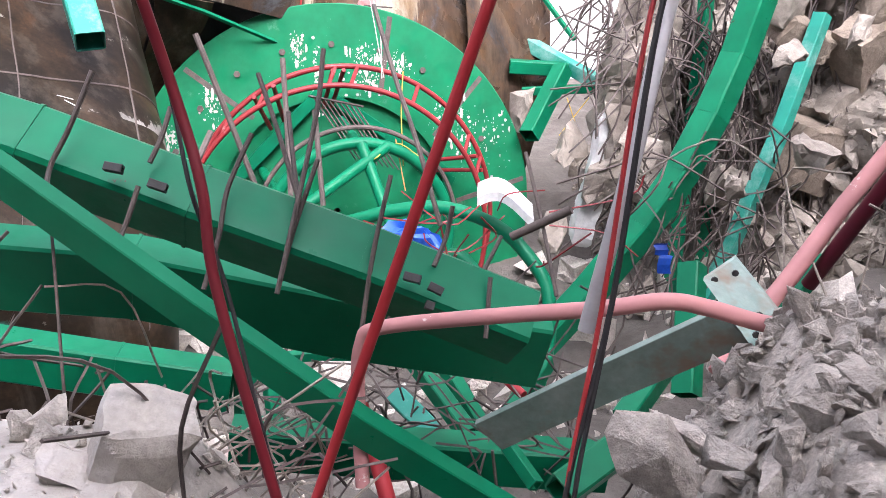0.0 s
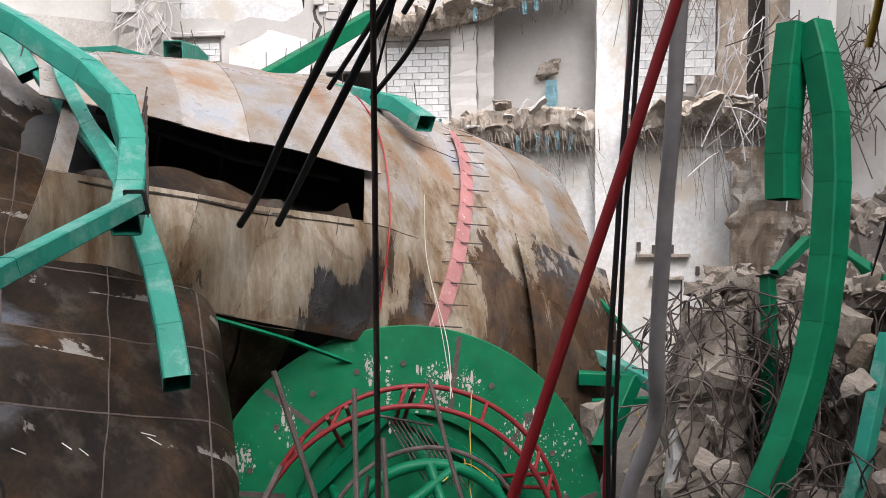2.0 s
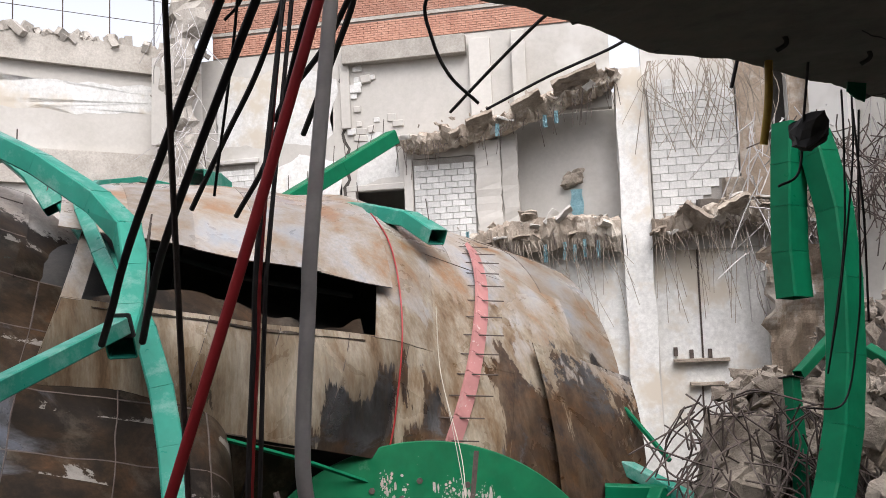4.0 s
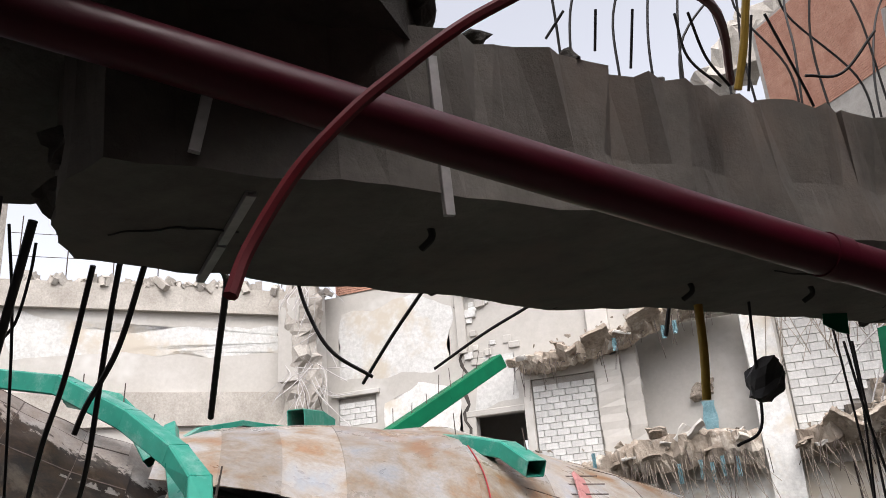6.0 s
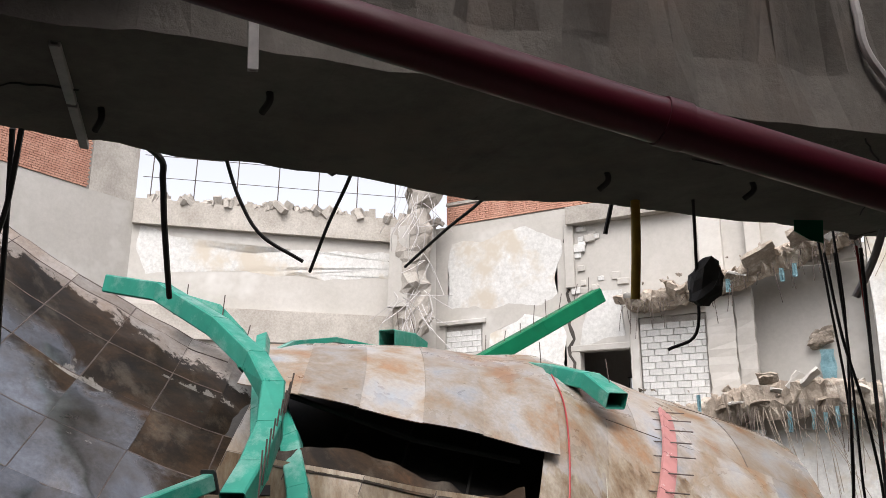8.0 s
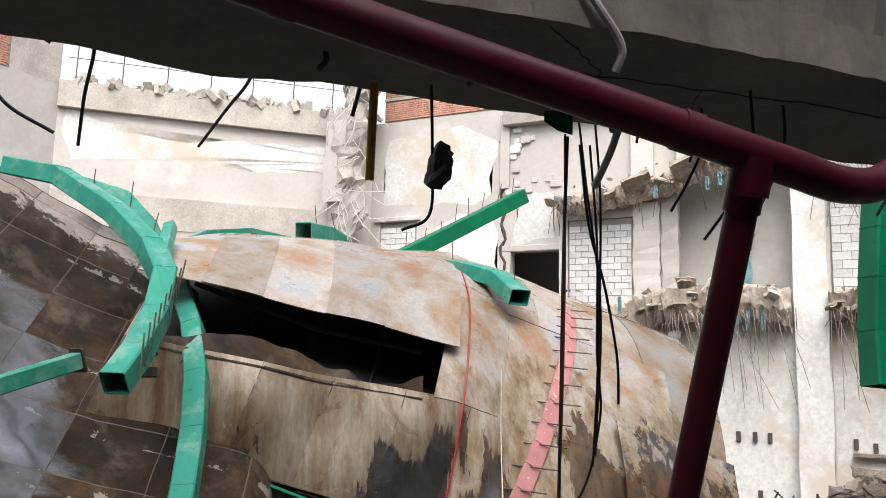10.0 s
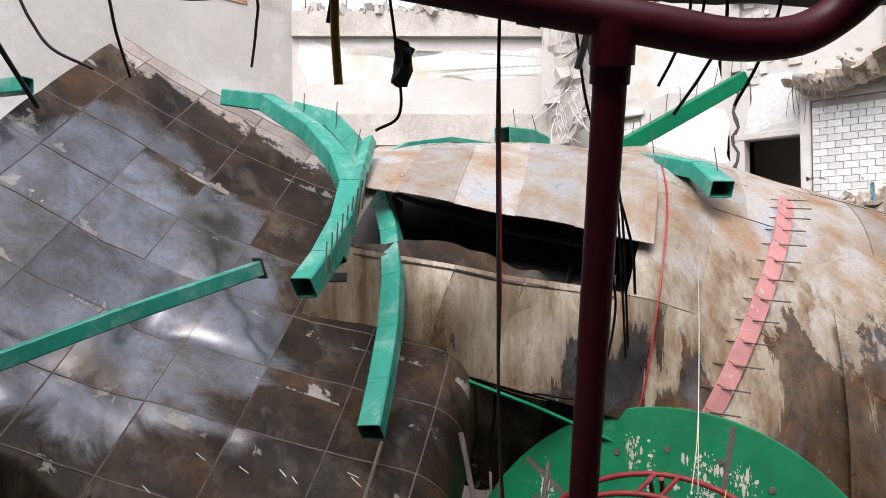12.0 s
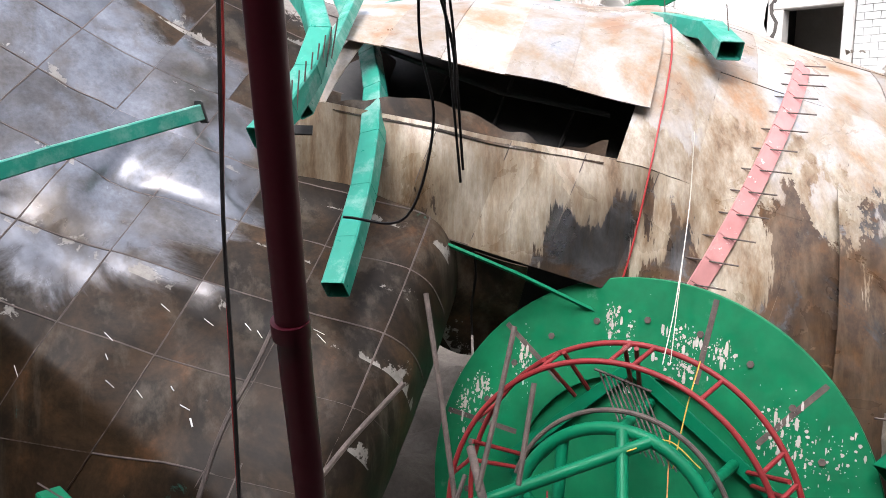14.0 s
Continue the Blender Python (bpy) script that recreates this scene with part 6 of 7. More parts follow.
for k, pts in enumerate(([(1.83, 12.16, -0.91), (1.98, 12.07, -1.28), (2.12, 11.97, -1.64)], [(2.15, 12.21, -0.91), (1.75, 12.03, -1.43)], [(-0.43, 11.17, -0.42), (-0.43, 10.93, -0.90), (-0.37, 10.59, -1.51)], [(-0.69, 10.16, -1.30), (-0.45, 10.57, -1.21), (-0.11, 10.72, -1.47)], [(-0.48, 10.68, -1.18), (-0.33, 10.43, -1.79)])):
    rod("yellow_string", pts, 0.008, M_ORANGE if k > 3 else M_YELLOW, "thin yellow plastic string", "string")
# debris slabs beside the disc
for p, s in (([(1.23, 12.67, -1.24)][0], 0.7), ([(1.49, 9.44, -1.95)][0], 0.6), ([(1.84, 11.36, -1.32)][0], 0.7), ([(1.28, 8.28, -2.11)][0], 0.5), ([(2.55, 10.36, -1.16)][0], 0.6), ([(2.64, 10.76, -0.75)][0], 0.5), ([(3.58, 7.99, -0.41)][0], 0.55), ([(3.59, 8.85, 0.32)][0], 0.4), ([(4.25, 8.96, 0.54)][0], 0.45), ([(3.25, 8.80, -1.03)][0], 0.3)):
    chunk(p, s, rr, "large tilted slab of broken concrete", "mound rubble", "rubble_chunk", rr.choice(MOUND))


def slab_piece(p, size, turn, seed, mat, label):
    """A large broken piece with flat faces and crumbled edges."""
    bm = bmesh.new()
    block(bm, tuple(-c / 2 for c in size), tuple(c / 2 for c in size))
    for _ in range(4):
        bmesh.ops.subdivide_edges(bm, edges=bm.edges, cuts=1, use_grid_fill=True)
    off = V((seed * 7.1, 0, 0))
    for v in bm.verts:
        e = sorted(abs(v.co[i]) / (size[i] / 2) for i in range(3))
        w = 0.35 + 0.65 * max(0.0, e[1] - 0.5) * 2
        d = noise.noise_vector(v.co * 2.1 + off) * 0.16 + noise.noise_vector(v.co * 6 + off) * 0.07 + noise.noise_vector(v.co * 15 + off) * 0.025
        v.co = v.co * (1 - 0.14 * max(0.0, e[1] - 0.6)) + d * w * 0.42
    o = part("slab_piece", bm, mat)
    o.matrix_world = Matrix.Translation(p) @ Euler(turn).to_matrix().to_4x4()
    return tagged(o, label, "rubble", "large broken pieces")


BROWN = "brown lump of broken masonry sticking out of the debris"
GREY = "large tilted grey slab of broken concrete"
for k, (p, size, turn, mat, lb) in enumerate((((4.93, 11.00, -1.29), (1.20, 0.72, 0.90), (0.1, 0.2, 0.3), M_CLOD, BROWN), ((4.51, 11.00, 0.21), (0.72, 0.48, 0.36), (0.3, 0.4, 0.2), M_CLOD, BROWN), ((5.30, 11.00, 0.06), (0.72, 0.48, 0.84), (0.2, -0.5, 0.5), M_CLOD, BROWN), ((2.80, 11.62, -1.36), (0.50, 0.20, 1.70), (0.1, 0.28, 0.2), M_EARTHY, GREY),
                                                   ((2.22, 11.41, -1.90), (0.30, 0.25, 2.00), (0.05, 0.12, 0.1), M_WHITE, "upright whitewashed strip of broken wall"), ((3.93, 11.00, -1.76), (0.48, 0.36, 0.54), (0.5, 0.3, 0.1), M_EARTHY, GREY), ((5.23, 11.00, -0.57), (0.48, 0.36, 0.66), (0.2, 0.7, 0.4), M_EARTHY, GREY), ((4.19, 11.00, 0.55), (0.54, 0.42, 0.36), (0.4, 0.1, 0.9), M_EARTHY, GREY),
                                                   ((5.66, 11.00, 0.52), (0.96, 0.48, 0.60), (0.3, 0.5, 0.2), M_CLOD, BROWN))):
    slab_piece(p, size, turn, k + 1, mat, lb)
slab_piece((-0.47, 2.50, 0.20), (0.27, 0.2, 0.23), (0.25, 0.35, 0.5), 12, M_CREAM, "large cream-grey broken concrete boulder with flat faces")
slab_piece((-0.66, 2.44, 0.17), (0.17, 0.14, 0.1), (0.1, 0.3, 0.2), 15, M_CREAM, "dusty broken concrete block beside a boulder")


def cliff(u, v):
    """Face of packed debris between pier and right edge."""
    x = 2.9 + 5.0 * u
    z = -3.2 + 5.2 * v
    y = 12.0 - 3.8 * u + 1.2 * v + 0.9 * noise.noise(V((x * 0.7, z * 0.7, 2))) + 0.35 * noise.noise(V((x * 2.2, z * 2.2, 5))) + 0.15 * noise.noise(V((x * 6, z * 6, 1)))
    top = -0.1 + 0.8 * u
    if v > 0.8:
        y += (v - 0.8) * 9
    return V((x, y, min(z, top + 0.7 + 0.5 * noise.noise(V((x, 1, 1))))))


bm = bmesh.new()
g = [[bm.verts.new(cliff(i / 80, j / 70)) for i in range(81)] for j in range(71)]
for j in range(70):
    for i in range(80):
        bm.faces.new((g[j][i], g[j][i + 1], g[j + 1][i + 1], g[j + 1][i]))
tagged(part("debris_face", bm, M_EARTHY), "steep face of packed masonry debris", "rubble", kind="stuff")
spots = []
for k in range(3400):
    p = cliff(rr.random(), rr.uniform(0.1, 1))
    s = min(0.46, 0.045 * rr.paretovariate(1.25))
    if s > 0.42 and k < 900:
        chunk(p + V((0, -0.1 * s, 0)), s, rr, "grey concrete piece sticking out of the debris", "mound rubble", "rubble_chunk", rr.choice(MOUND))
    else:
        spots.append((p + V((0, -0.1 * s, 0)), s))
gravel("debris_stones", spots, rr, "broken stones packed into the debris face", PEBBLES, M_EARTHY)
q = random.Random(5)
bm = bmesh.new()
for k in range(240):
    p = cliff(q.random(), q.uniform(0.25, 1)) + V((0, -0.12, 0))
    l = q.uniform(0.5, 1.8)
    tube(smooth_path([p, p + V((q.gauss(0, .15), -.12, -l * .4)), p + V((q.gauss(0, .2), -.05, -l))], 4), 0.011, 4, bm)
tagged(part("hanging_wires", bm, M_REBAR), "thin wires and bars hanging down the debris", "rebar", kind="stuff")


# ---- details of the walls: masonry pieces last ----


def courses(parent, x0, x1, z0, z1, y, bw, bh, mat, gap=0.012, deep=0.06, skip=None, seed=1, stuff="", jitter=0.004, dirv=None, org=None):
    """Running-bond masonry as pieces on shared meshes, or as one uncounted sheet."""
    rr = random.Random(seed)
    bm_all = bmesh.new() if stuff else None
    cache = {}
    row = 0
    z = z0
    while z + bh <= z1 + 0.01:
        x = x0 - (bw / 2 if row % 2 else 0)
        while x < x1 - 0.02:
            a, b = max(x, x0), min(x + bw, x1)
            if b - a > 0.06 and not (skip and skip((a + b) / 2, z + bh / 2)):
                w = round(b - a - gap, 3)
                if stuff:
                    j = rr.uniform(-jitter, jitter)
                    m = None
                    if org is not None:
                        m = Matrix(((dirv[0], -dirv[1], 0, org[0]), (dirv[1], dirv[0], 0, org[1]), (0, 0, 1, 0), (0, 0, 0, 1)))
                    block(bm_all, (a + gap / 2, y - deep + j, z), (b - gap / 2, y, z + bh - gap), m)
                else:
                    if w not in cache:
                        bm = bmesh.new()
                        block(bm, (-w / 2, -deep, 0), (w / 2, 0, bh - gap))
                        bmesh.ops.bevel(bm, geom=[e for e in bm.edges], offset=0.006, segments=1, affect="EDGES")
                        cache[w] = mesh_of(bm, "block", mat)
                    o = new("block", cache[w])
                    o.parent = parent
                    o.location = ((a + b) / 2, y + rr.uniform(-jitter, jitter) * 2, z)
                    o.rotation_euler = (0, 0, rr.uniform(-0.006, 0.006))
            x += bw
        z += bh
        row += 1
    if stuff:
        return tagged(part("bricks", bm_all, mat, parent, stuff), kind="stuff")


def panel(name, x0, x1, z0, z1, y, label, mat=None):
    bm = bmesh.new()
    block(bm, (x0, y, z0), (x1, y + 0.2, z1))
    return tagged(part(name, bm, mat or M_MORTAR), label, "wall", kind="structure")


p1 = panel("wall_blockwork", -4.68, -2.62, 4.1, 6.98, YB + 0.06, "white-washed concrete blockwork filling an opening")
courses(p1, -4.66, -2.64, 4.12, 6.98, YB + 0.058, 0.42, 0.205, M_BLOCK, seed=2)
p2 = panel("wall_blockwork_right", 2.98, 5.62, 4.4, 9.0, YB + 0.06, "white-washed concrete blockwork, broken at its lower corner")
courses(p2, 3.0, 5.6, 4.42, 9.0, YB + 0.058, 0.5, 0.25, M_BLOCK, seed=3, skip=lambda x, z: z < 5.9 and x > 3.9 + (z - 4.4) * 1.1)
for k, (p, size) in enumerate((((4.9, YB - 0.1, 4.75), (1.3, 0.4, 0.5)), ((5.4, YB - 0.1, 5.3), (0.6, 0.35, 0.7)), ((4.4, YB - 0.15, 4.6), (0.7, 0.4, 0.35)), ((5.7, YB - 0.2, 4.7), (0.9, 0.5, 0.4)), ((6.4, YB - 0.25, 4.75), (0.9, 0.4, 0.3)))):
    slab_piece(p, size, (0.2 * k, 0.1 - 0.12 * k, 0.1), 30 + k, M_EARTHY if k % 2 else M_GROUND, "broken dark masonry in the torn corner of the blockwork")
p3 = panel("wall_window_fill", -11.75, -10.3, 6.3, 7.3, YB + 0.1, "small window opening filled with grey blocks")
courses(p3, -11.73, -10.32, 6.32, 7.3, YB + 0.098, 0.42, 0.2, M_BLOCK, seed=4)
p4 = panel("wall_red_brick", -11.7, 1.5, 11.06, 14.1, YB + 0.02, "raw red brick wall above the plaster with concrete bands")
for z0, z1 in ((11.1, 11.85), (12.0, 12.9), (13.05, 14.1)):
    courses(p4, -11.68, 1.4, z0, z1, YB + 0.018, 0.25, 0.078, M_BRICK, 0.014, 0.05, seed=5, stuff="raw red bricks")
bm = bmesh.new()
for z in (11.86, 12.92):
    block(bm, (-11.7, YB - 0.045, z), (1.4, YB + 0.02, z + 0.12))
tagged(part("concrete_band", bm, M_CONCRETE), "thin concrete bands between brick courses", "band", kind="structure")

# broken corner pier between the two walls
cp = thing("corner_pier", "split and spalled concrete corner pier with bare bars", "pier")
bm = bmesh.new()
rings = []
for k in range(31):
    t = k / 30
    z = 6.3 + 7.3 * t
    cx = -12.55 + 0.75 * t + 0.18 * math.sin(t * 9)
    w = 0.62 + 0.25 * noise.noise(V((0, 0, z * 1.3)))
    ring = []
    for i in range(14):
        an = i * math.tau / 14
        p = V((cx + math.cos(an) * w, YB - 1.45 + math.sin(an) * 0.5, z))
        ring.append(p + noise.noise_vector(p * 1.6) * 0.3 + noise.noise_vector(p * 4.5) * 0.12)
    rings.append(ring)
skin(bm, rings)
part("core", bm, M_CONCRETE, cp)
bm = bmesh.new()
block(bm, (-13.3, YB - 2.0, 7.4), (-12.5, YB - 1.5, 10.3), Matrix.Translation((0.1, 0, 0)) @ Matrix.Rotation(0.03, 4, "Y"))
part("plaster_face", bm, M_PLASTER, cp, "remaining flat plaster face")
# sill and lintels
for x0, x1, z, y, h, d, nm, lb in ((-11.95, -10.1, 7.32, YB - 0.12, 0.16, 0.3, "lintel", "concrete lintel over the filled window"), (-7.0, -4.85, 6.06, YB - 0.02, 0.2, 0.1, "lintel", "plaster band over the door"), (-5.0, -4.72, 4.1, YB - 0.04, 2.9, 0.2, "pilaster", "narrow plaster pilaster"), (-7.05, -6.72, 8.2, YB - 0.16, 2.6, 0.3, "pilaster", "grey plaster pilaster"), (-6.9, -2.7, 10.35, YB - 0.35, 0.62, 0.5, "beam", "concrete beam end under the brick"), (-2.6, -1.9, 8.2, YB - 0.25, 2.6, 0.4, "pilaster", "pale plaster pilaster"), (-1.2, -0.75, 8.4, YB - 0.3, 2.5, 0.4, "pilaster", "pale plaster pilaster")):
    bm = bmesh.new()
    block(bm, (x0, y, z), (x1, y + d, z + h))
    bmesh.ops.bevel(bm, geom=bm.edges[:], offset=0.015, segments=1, affect="EDGES")
    tagged(part(nm, bm, M_PLASTER if nm != "beam" else M_CONCRETE), lb, nm, kind="structure")
# spalled plaster beside the crack
rs = random.Random(8)
sp = thing("spalled_masonry", "patch of loose blocks where plaster fell off", "masonry")
for k in range(26):
    x, z = rs.uniform(-6.9, -5.3), rs.uniform(7.6, 10.2)
    if x > -6.2 and z > 8.6:
        continue
    bm = bmesh.new()
    w, h = rs.uniform(0.18, 0.5), rs.uniform(0.15, 0.3)
    block(bm, (x, YB - rs.uniform(0.03, 0.12), z), (x + w, YB + 0.01, z + h), Matrix.Translation((x, YB, z)) @ Matrix.Rotation(rs.uniform(-.12, .12), 4, "Y") @ Matrix.Translation((-x, -YB, -z)))
    bmesh.ops.bevel(bm, geom=bm.edges[:], offset=0.02, segments=1, affect="EDGES")
    part("loose_block", bm, M_PLASTER if k % 2 else M_WHITE, sp)
bm = bmesh.new()
prev = None
for k in range(24):
    z = 4.4 + 0.26 * k
    x = -6.95 + 0.1 * math.sin(k * 1.7) + rs.uniform(-.04, .04)
    w = 0.05 + 0.08 * abs(noise.noise(V((k * .5, 0, 0))))
    pr = (bm.verts.new((x - w, YB - 0.006, z)), bm.verts.new((x + w, YB - 0.006, z)))
    if prev:
        bm.faces.new((prev[0], prev[1], pr[1], pr[0]))
    prev = pr
part("crack", bm, M_DARK, sp, "dark ragged crack in the wall")
# dried clump on the recess wall and rag
cl = new("dirt_clump", rock_mesh(random.Random(15), (0.75, 0.4, 0.7), M_EARTHY, "dirt_clump", 3, 0.2))
cl.location = (0.5, YB + 0.75, 6.05)
tagged(cl, "brown clump of dried earth stuck on the wall", "clump")


def rag(name, x, z, w, h, y, label, mat, seed):
    o = thing(name, label, "rag")
    bm = bmesh.new()
    g = []
    for j in range(9):
        g.append([bm.verts.new(V((x + w * (i / 5 - .5) * (1 - .3 * noise.noise(V((j * .4, seed, 0)))), y + 0.08 * noise.noise(V((i * .8, j * .5, seed))), z - h * j / 8 + .06 * noise.noise(V((i, seed, j)))))) for i in range(6)])
    for j in range(8):
        for i in range(5):
            bm.faces.new((g[j][i], g[j][i + 1], g[j + 1][i + 1], g[j + 1][i]))
    bmesh.ops.solidify(bm, geom=bm.faces[:], thickness=0.012)
    part("cloth", bm, mat, o, smooth=True)
    return o


rag("hanging_rag", 0.62, 5.7, 0.4, 1.1, YB + 0.6, "pale blue rag hanging on the wall", M_CYAN, 1)
for k, (x, z) in enumerate(((0.2, 3.9), (0.8, 3.95), (1.2, 3.9), (-0.4, 3.85), (-2.8, 4.4), (0.5, 3.8))):
    rag("torn_rag", x, z, 0.11, 0.55, YB - 1.0, "torn pale blue rag under the slab edge", M_CYAN, 2 + k)
for k, (x, z) in enumerate(((-1.7, 7.75), (-0.2, 7.9), (0.15, 8.0))):
    rag("torn_rag", x, z, 0.14, 0.4, YB - 0.95, "torn pale blue rag under the upper slab", M_CYAN, 12 + k)
# debris on the ledges
lr = random.Random(31)
for k in range(45):
    x = lr.uniform(-4.6, 7.5)
    low = lr.random() < 0.6
    z = (4.55 + 0.1 * math.sin(x)) if low else 7.85 + max(0, (x + 4.6)) * 0.2
    if not low and x > 1.6:
        continue
    s = min(0.5, 0.1 * lr.paretovariate(1.5))
    chunk((x, YB - lr.uniform(0.35, 0.85), z), s, lr, "broken masonry lump on the torn floor edge", "ledge rubble", "rubble_chunk", lr.choice(MOUND))
# plates of the sagging slab
for k, (x, z, w, rz) in enumerate(((-0.7, 8.2, 1.0, 0.5), (0.8, 8.8, 1.5, 0.35), (-2.2, 7.75, 0.9, 0.3), (4.0, 4.4, 0.9, -0.6), (5.2, 4.6, 1.0, 0.4))):
    bm = bmesh.new()
    block(bm, (-w / 2, -0.5, -0.06), (w / 2, 0.5, 0.06), Matrix.Translation((x, YB - 0.95, z)) @ Euler((-0.5, -rz, 0.1)).to_matrix().to_4x4())
    bmesh.ops.subdivide_edges(bm, edges=bm.edges, cuts=5, use_grid_fill=True)
    for v in bm.verts:
        v.co += noise.noise_vector(v.co * 4) * 0.08
    tagged(part("slab_flake", bm, M_LEDGE), "hanging flake of broken floor slab", "slab piece")
# wires hanging below the lower ledge
q = random.Random(9)
bm = bmesh.new()
for k in range(75):
    x = q.choice((q.uniform(-1.4, 1.9), q.uniform(2.9, 5.6)))
    l = q.uniform(0.6, 2.9)
    b = q.gauss(0.25, 0.35)
    tube(smooth_path([(x, YB - 0.9, 4.0), (x + b * 0.3, YB - 1.05, 4.0 - l * 0.3), (x + b, YB - 0.95, 4.0 - l)], 5), 0.009, 4, bm)
for k in range(60):
    x = q.uniform(3.0, 6.5)
    l = q.uniform(0.8, 3.0)
    tube(smooth_path([(x, YB - 0.5, 9.4), (x + q.gauss(0, .4), YB - 0.9, 9.2 - l * 0.4), (x + q.gauss(0, .5), YB - 0.7, 9.2 - l)], 5), 0.012, 4, bm)
tagged(part("hanging_bars", bm, M_EARTHY), "long thin bars hanging from the floor edges", "rebar", kind="stuff")
# sockets and a shelf in the white lower storey
for x, z in ((0.35, 0.41), (0.8, 0.41), (1.2, 0.41), (3.38, 0.36), (3.85, 0.27), (4.4, 0.28), (0.9, -1.2), (5.2, -0.4)):
    bm = bmesh.new()
    block(bm, (x - 0.06, YB + 0.05, z - 0.14), (x + 0.06, YB + 0.139, z + 0.14))
    bmesh.ops.bevel(bm, geom=bm.edges[:], offset=0.012, segments=1, affect="EDGES")
    tagged(part("wall_box", bm, M_REBAR), "small dark box on the white wall", "socket")
for x0, x1, z in ((3.3, 4.95, 0.1), (3.75, 4.75, -0.62)):
    bm = bmesh.new()
    block(bm, (x0, YB - 0.12, z - 0.05), (x1, YB + 0.139, z + 0.03))
    bmesh.ops.subdivide_edges(bm, edges=bm.edges, cuts=4, use_grid_fill=True)
    for v in bm.verts:
        v.co.z += 0.03 * noise.noise(v.co * 3)
    tagged(part("shelf", bm, M_LEDGE), "thin broken ledge on the white wall", "shelf")
for x, z0, z1 in ((4.19, 0.1, 3.5), (4.7, -2.6, -0.65), (4.1, -2.6, -0.65)):
    rod("wall_pipe", [(x, YB + 0.11, z0), (x + 0.02, YB + 0.11, z1)], 0.03, M_REBAR, "thin rusty pipe up the white wall", "pipe", smooth=False, n=6)
# bare brown door reveals beside a dark opening
for x0, x1 in ((5.66, 6.52), (7.16, 8.34)):
    panel("wall_bare_strip", x0, x1, 4.55, 9.4, YB - 0.06, "bare brown strip of wall with the plaster gone", M_RAW)
# dark panel set behind the opening paints in the room's shade
panel("wall_dark_room", 6.3, 7.5, 4.3, 9.4, YB + 1.0, "dark panel behind the opening that stands for its shade", M_DARK)
# brown face of broken plaster to the right
bm = bmesh.new()
g = [[bm.verts.new((5.9 + 2.0 * i / 20 + 0.5 * noise.noise(V((0, j * .35, 3))) * (i < 2), YB - 1.3 + 0.25 * noise.noise(V((i * .3, j * .3, 2))), -3.5 + 6.9 * j / 40)) for i in range(21)] for j in range(41)]
for j in range(40):
    for i in range(20):
        bm.faces.new((g[j][i], g[j][i + 1], g[j + 1][i + 1], g[j + 1][i]))
bmesh.ops.solidify(bm, geom=bm.faces[:], thickness=0.3)
tagged(part("bare_wall_face", bm, M_RAW), "brown wall face with the plaster torn off", "wall", kind="structure")
# skewed right-hand wing: brick above broken concrete
wing = wall("wall_right_skew", (7.6, YB - 0.6), (14.5, 18.6), -4, 11.0, 0.4, M_PLASTER, [(1.2, 2.4, 4.6, 8.6), (4, 5.5, 4.6, 8.2)], "broken plaster wall of the right wing")
wing2 = wall("wall_wing_brick", (4.4, 29.4), (11.5, 21.0), 11.0, 19.0, 0.4, M_MORTAR, (), "upper red brick wall of the right wing")
dv = (V((11.5, 21.0, 0)) - V((4.4, 29.4, 0))).normalized()
courses(wing2, 0.2, 10.8, 14.6, 18.9, 0.0, 0.25, 0.078, M_BRICK, 0.014, 0.03, seed=6, stuff="raw red bricks", dirv=(dv.x, dv.y), org=(4.4, 29.4))
for p, s in (([(3.79, 33.16, 20.59)][0], 2.6), ([(5.29, 33.40, 21.37)][0], 2.4), ([(2.67, 34.17, 19.83)][0], 2.2)):
    o = new("broken_corner", rock_mesh(random.Random(int(s * 10)), (s, s * 0.6, s * 1.1), M_CONCRETE, "broken_corner", 2, 0.3))
    o.location = p
    tagged(o, "broken concrete roof corner against the sky", "concrete", kind="structure")
# parapet debris and thin rods against the sky over the left wall
bm = bmesh.new()
for k in range(140):
    t = rs.random()
    p = V((-19.7, 19.25, 11.24)).lerp(V((X0, YB, 11.24)), t)
    s = rs.uniform(0.06, 0.3)
    block(bm, (-s, -s * .5, -s * .4), (s, s * .5, s * .4), Matrix.Translation(p + V((rs.uniform(-.1, .3), rs.uniform(-.1, .3), s * .2))) @ Euler((rs.uniform(0, 3), rs.uniform(0, 3), rs.uniform(0, 3))).to_matrix().to_4x4())
tagged(part("parapet_debris", bm, M_CONCRETE), "broken brick and mortar along the wall top", "rubble", kind="stuff")
for k in range(7):
    p = V((-19.4, 19.6, 11.2)).lerp(V((-12.8, 26.2, 11.2)), k / 6.5)
    rod("roof_rod", [p, p + V((0.05, 0, 2.3))], 0.02, M_REBAR, "thin upright rod on the wall top", "rod", smooth=False, n=5, group="roof rods")
for z in (12.1, 12.9):
    rod("roof_wire", [(-19.6, 19.4, z), (-12.7, 26.3, z + 0.1)], 0.012, M_REBAR, "thin wire strung over the wall top", "wire", smooth=False, n=4)
# left wing: brick above plaster
lw = V((-19.7, 19.25, 0)) - V((-21.0, 2, 0))
d2 = lw.normalized()
w3 = wall("wall_left_brick", (-21.02, 2), (-19.85, 17.5), 11.1, 15.0, 0.4, M_MORTAR, (), "red brick wall above the side wall")
courses(w3, 0.2, 15.5, 11.13, 14.9, 0.0, 0.25, 0.078, M_BRICK, 0.014, 0.03, seed=7, stuff="raw red bricks", dirv=(d2.x, d2.y), org=(-21.0, 2.0))
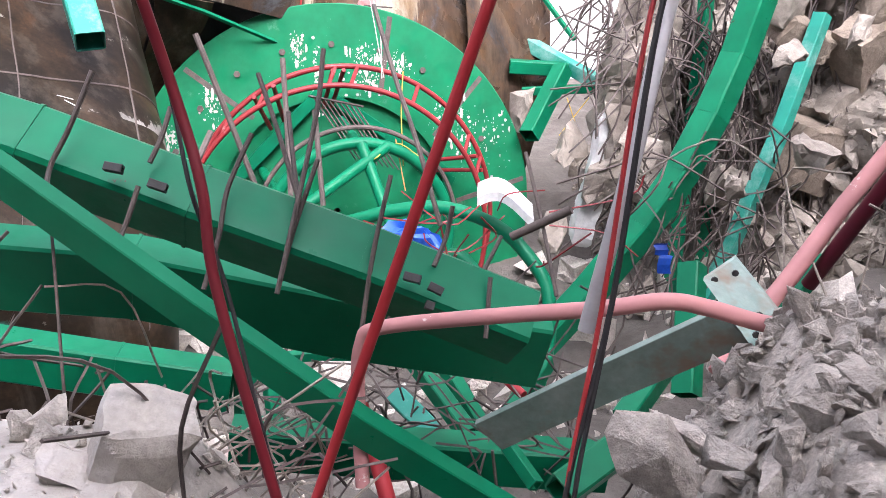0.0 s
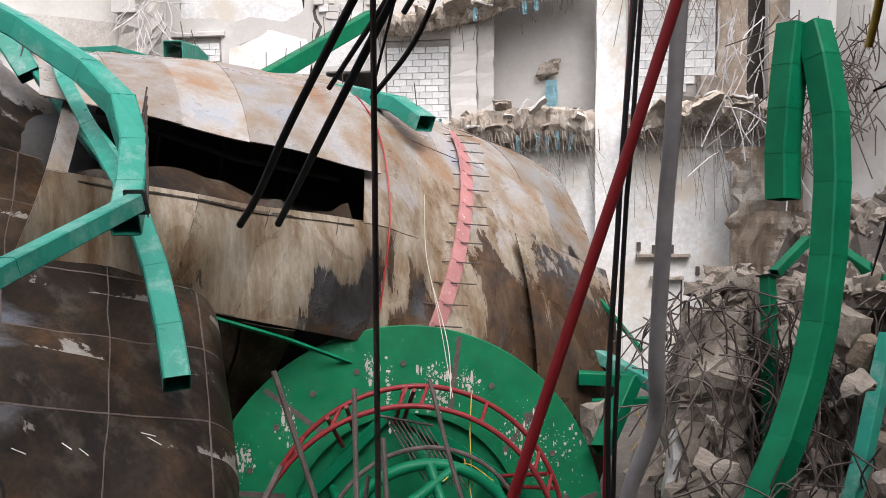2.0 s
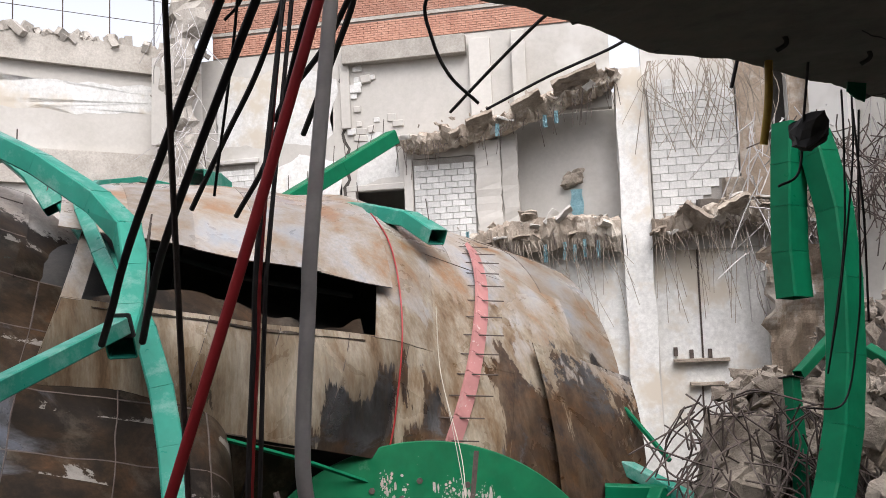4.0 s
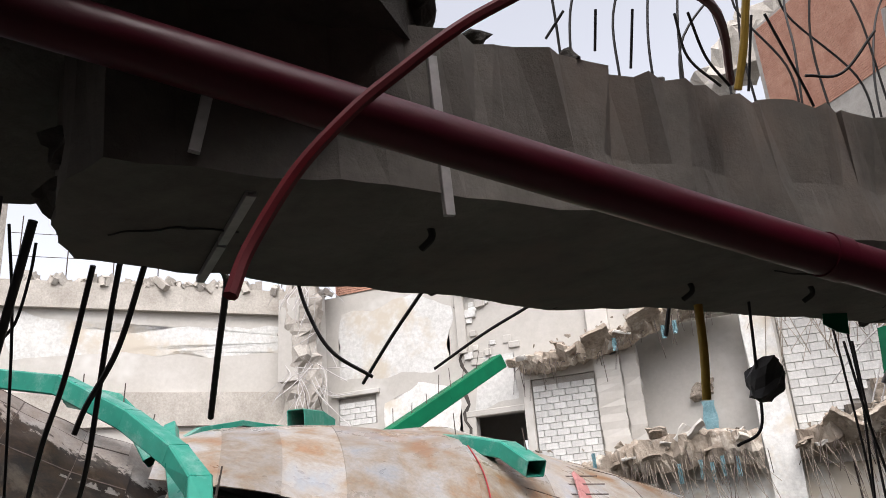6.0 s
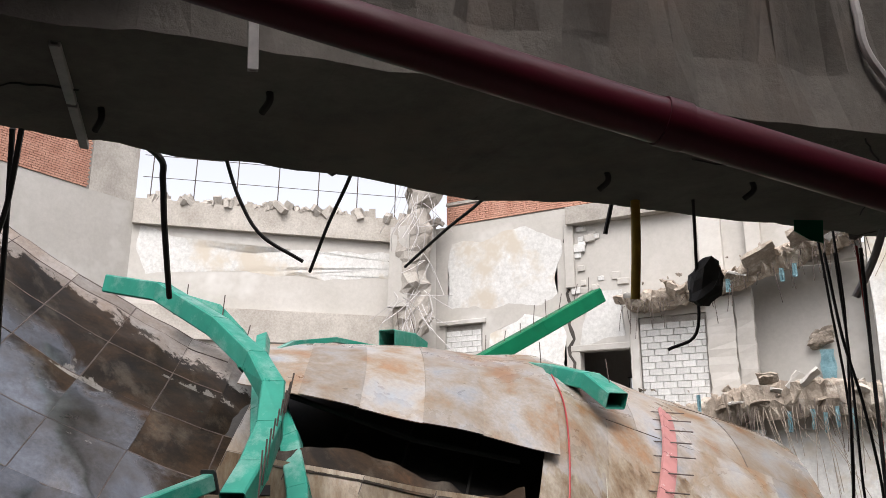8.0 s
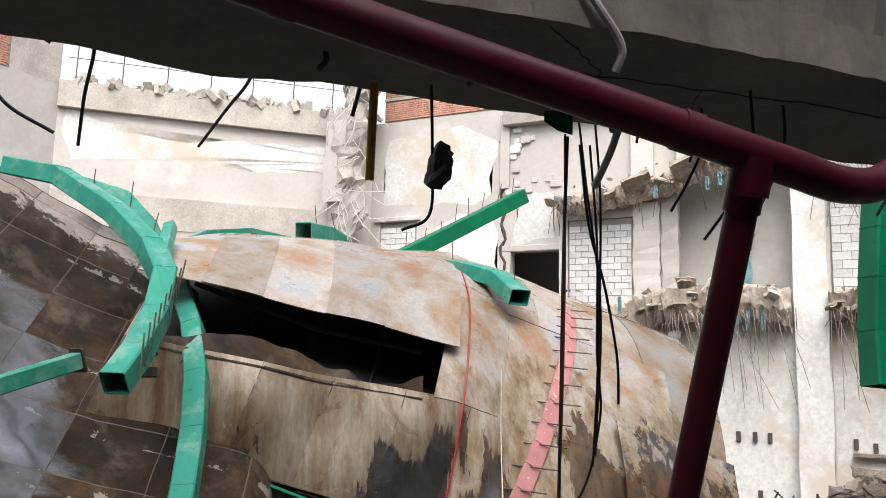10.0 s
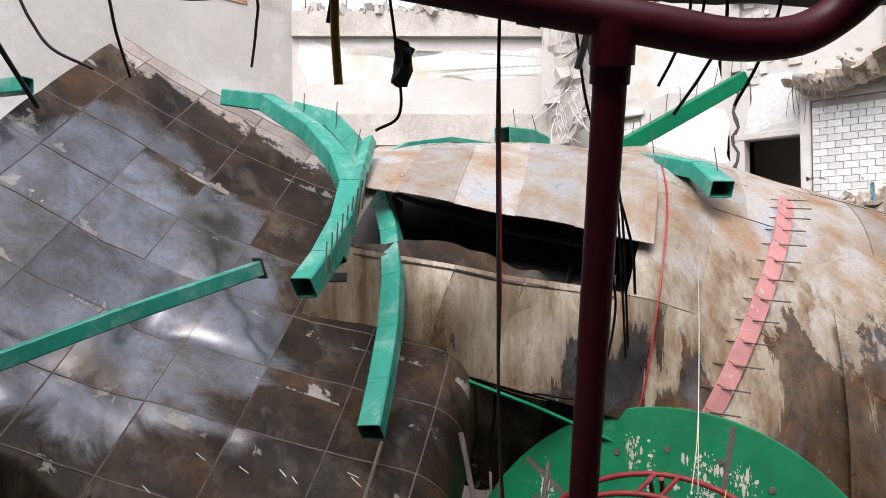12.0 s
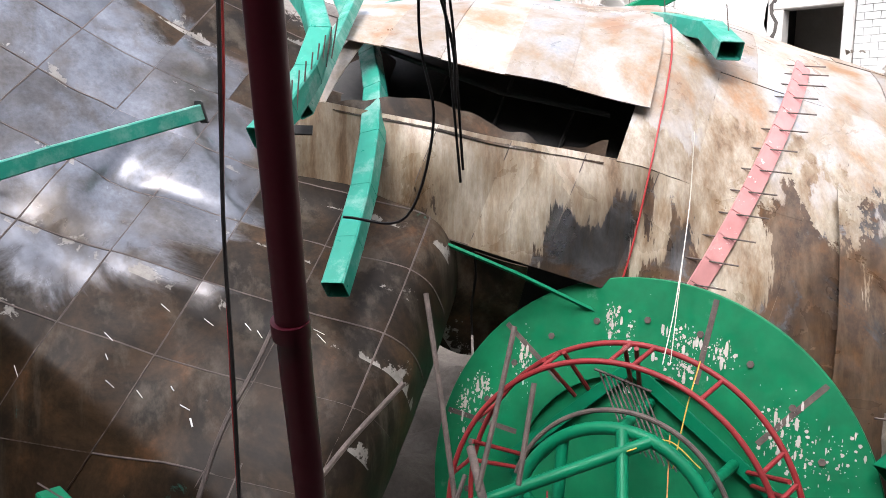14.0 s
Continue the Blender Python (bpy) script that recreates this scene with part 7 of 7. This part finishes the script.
wall("wall_left_pier", (-19.83, 17.5), (-19.7, 19.25), 11.1, 14.2, 0.5, M_CONCRETE, (), "pale concrete corner pier beside the brick")
# door frame and barred window in the room behind
wf = thing("barred_window", "small bright barred window in the room behind", "window")
for x in (-6.1, -5.9, -5.7, -5.5):
    part("bar", tube([(x, YB + 3.4, 4.7), (x, YB + 3.4, 5.5)], 0.015, 5), M_DISTANT, wf)
for z in (4.7, 5.1, 5.5):
    part("bar", tube([(-6.15, YB + 3.4, z), (-5.45, YB + 3.4, z)], 0.015, 5), M_DISTANT, wf)

# closed room behind the door; its shade is put into the dark colour
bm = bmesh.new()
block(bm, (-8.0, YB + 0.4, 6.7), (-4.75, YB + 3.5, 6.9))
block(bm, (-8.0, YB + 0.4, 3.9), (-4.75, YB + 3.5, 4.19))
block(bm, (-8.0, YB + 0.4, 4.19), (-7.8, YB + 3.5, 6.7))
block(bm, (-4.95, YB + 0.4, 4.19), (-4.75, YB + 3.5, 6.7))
tagged(part("door_room", bm, M_DARK), "bare room behind the door opening, shade put into its colour", "room", kind="structure")


def wash_patch(pts, m, seed, label):
    """A coat of whitewash with an uneven edge, a few millimetres proud."""
    bm = bmesh.new()
    out = []
    for (x, z), (u, v) in zip(pts, pts[1:] + pts[:1]):
        k = max(3, int(math.hypot(u - x, v - z) / 0.12))
        for i in range(k):
            p = V((x + (u - x) * i / k, 0, z + (v - z) * i / k))
            d = noise.noise_vector(p * 0.9 + V((seed, 0, 0))) * 0.3 + noise.noise_vector(p * 4 + V((seed, 0, 0))) * 0.06
            out.append(bm.verts.new(m @ V((p.x + d.x, -0.004, p.z + d.z))))
    f = bm.faces.new(out)
    bmesh.ops.triangulate(bm, faces=[f])
    return tagged(part("whitewash_coat", bm, M_WHITE), label, "coat", kind="structure")


MB = Matrix.Translation((0, YB, 0))
wash_patch([(-11.7, 8.0), (-9.6, 7.9), (-8.2, 7.9), (-7.3, 8.2), (-7.3, 10.0), (-8.6, 10.6), (-10.2, 10.4), (-11.5, 10.3)], MB, 3, "pale whitewashed patch on the plaster")
wash_patch([(-10.0, 5.4), (-7.2, 5.6), (-7.2, 7.2), (-8.6, 7.4), (-9.9, 6.9)], MB, 5, "pale whitewashed patch on the plaster")
wash_patch([(-6.6, 6.4), (-5.1, 6.4), (-5.1, 7.9), (-6.4, 8.2)], MB, 7, "pale whitewashed patch over the door")
MS = Matrix.Translation((-19.7, 19.25, 0)) @ Matrix.Rotation(math.atan2(YB - 19.25, X0 + 19.7), 4, "Z")
wash_patch([(0.4, 8.6), (3.0, 9.0), (5.0, 8.9), (9.0, 9.0), (9.0, 9.9), (6.0, 9.9), (3.5, 9.6), (1.2, 10.1), (0.3, 10.2)], MS, 9, "pale whitewashed band on the skewed wall")
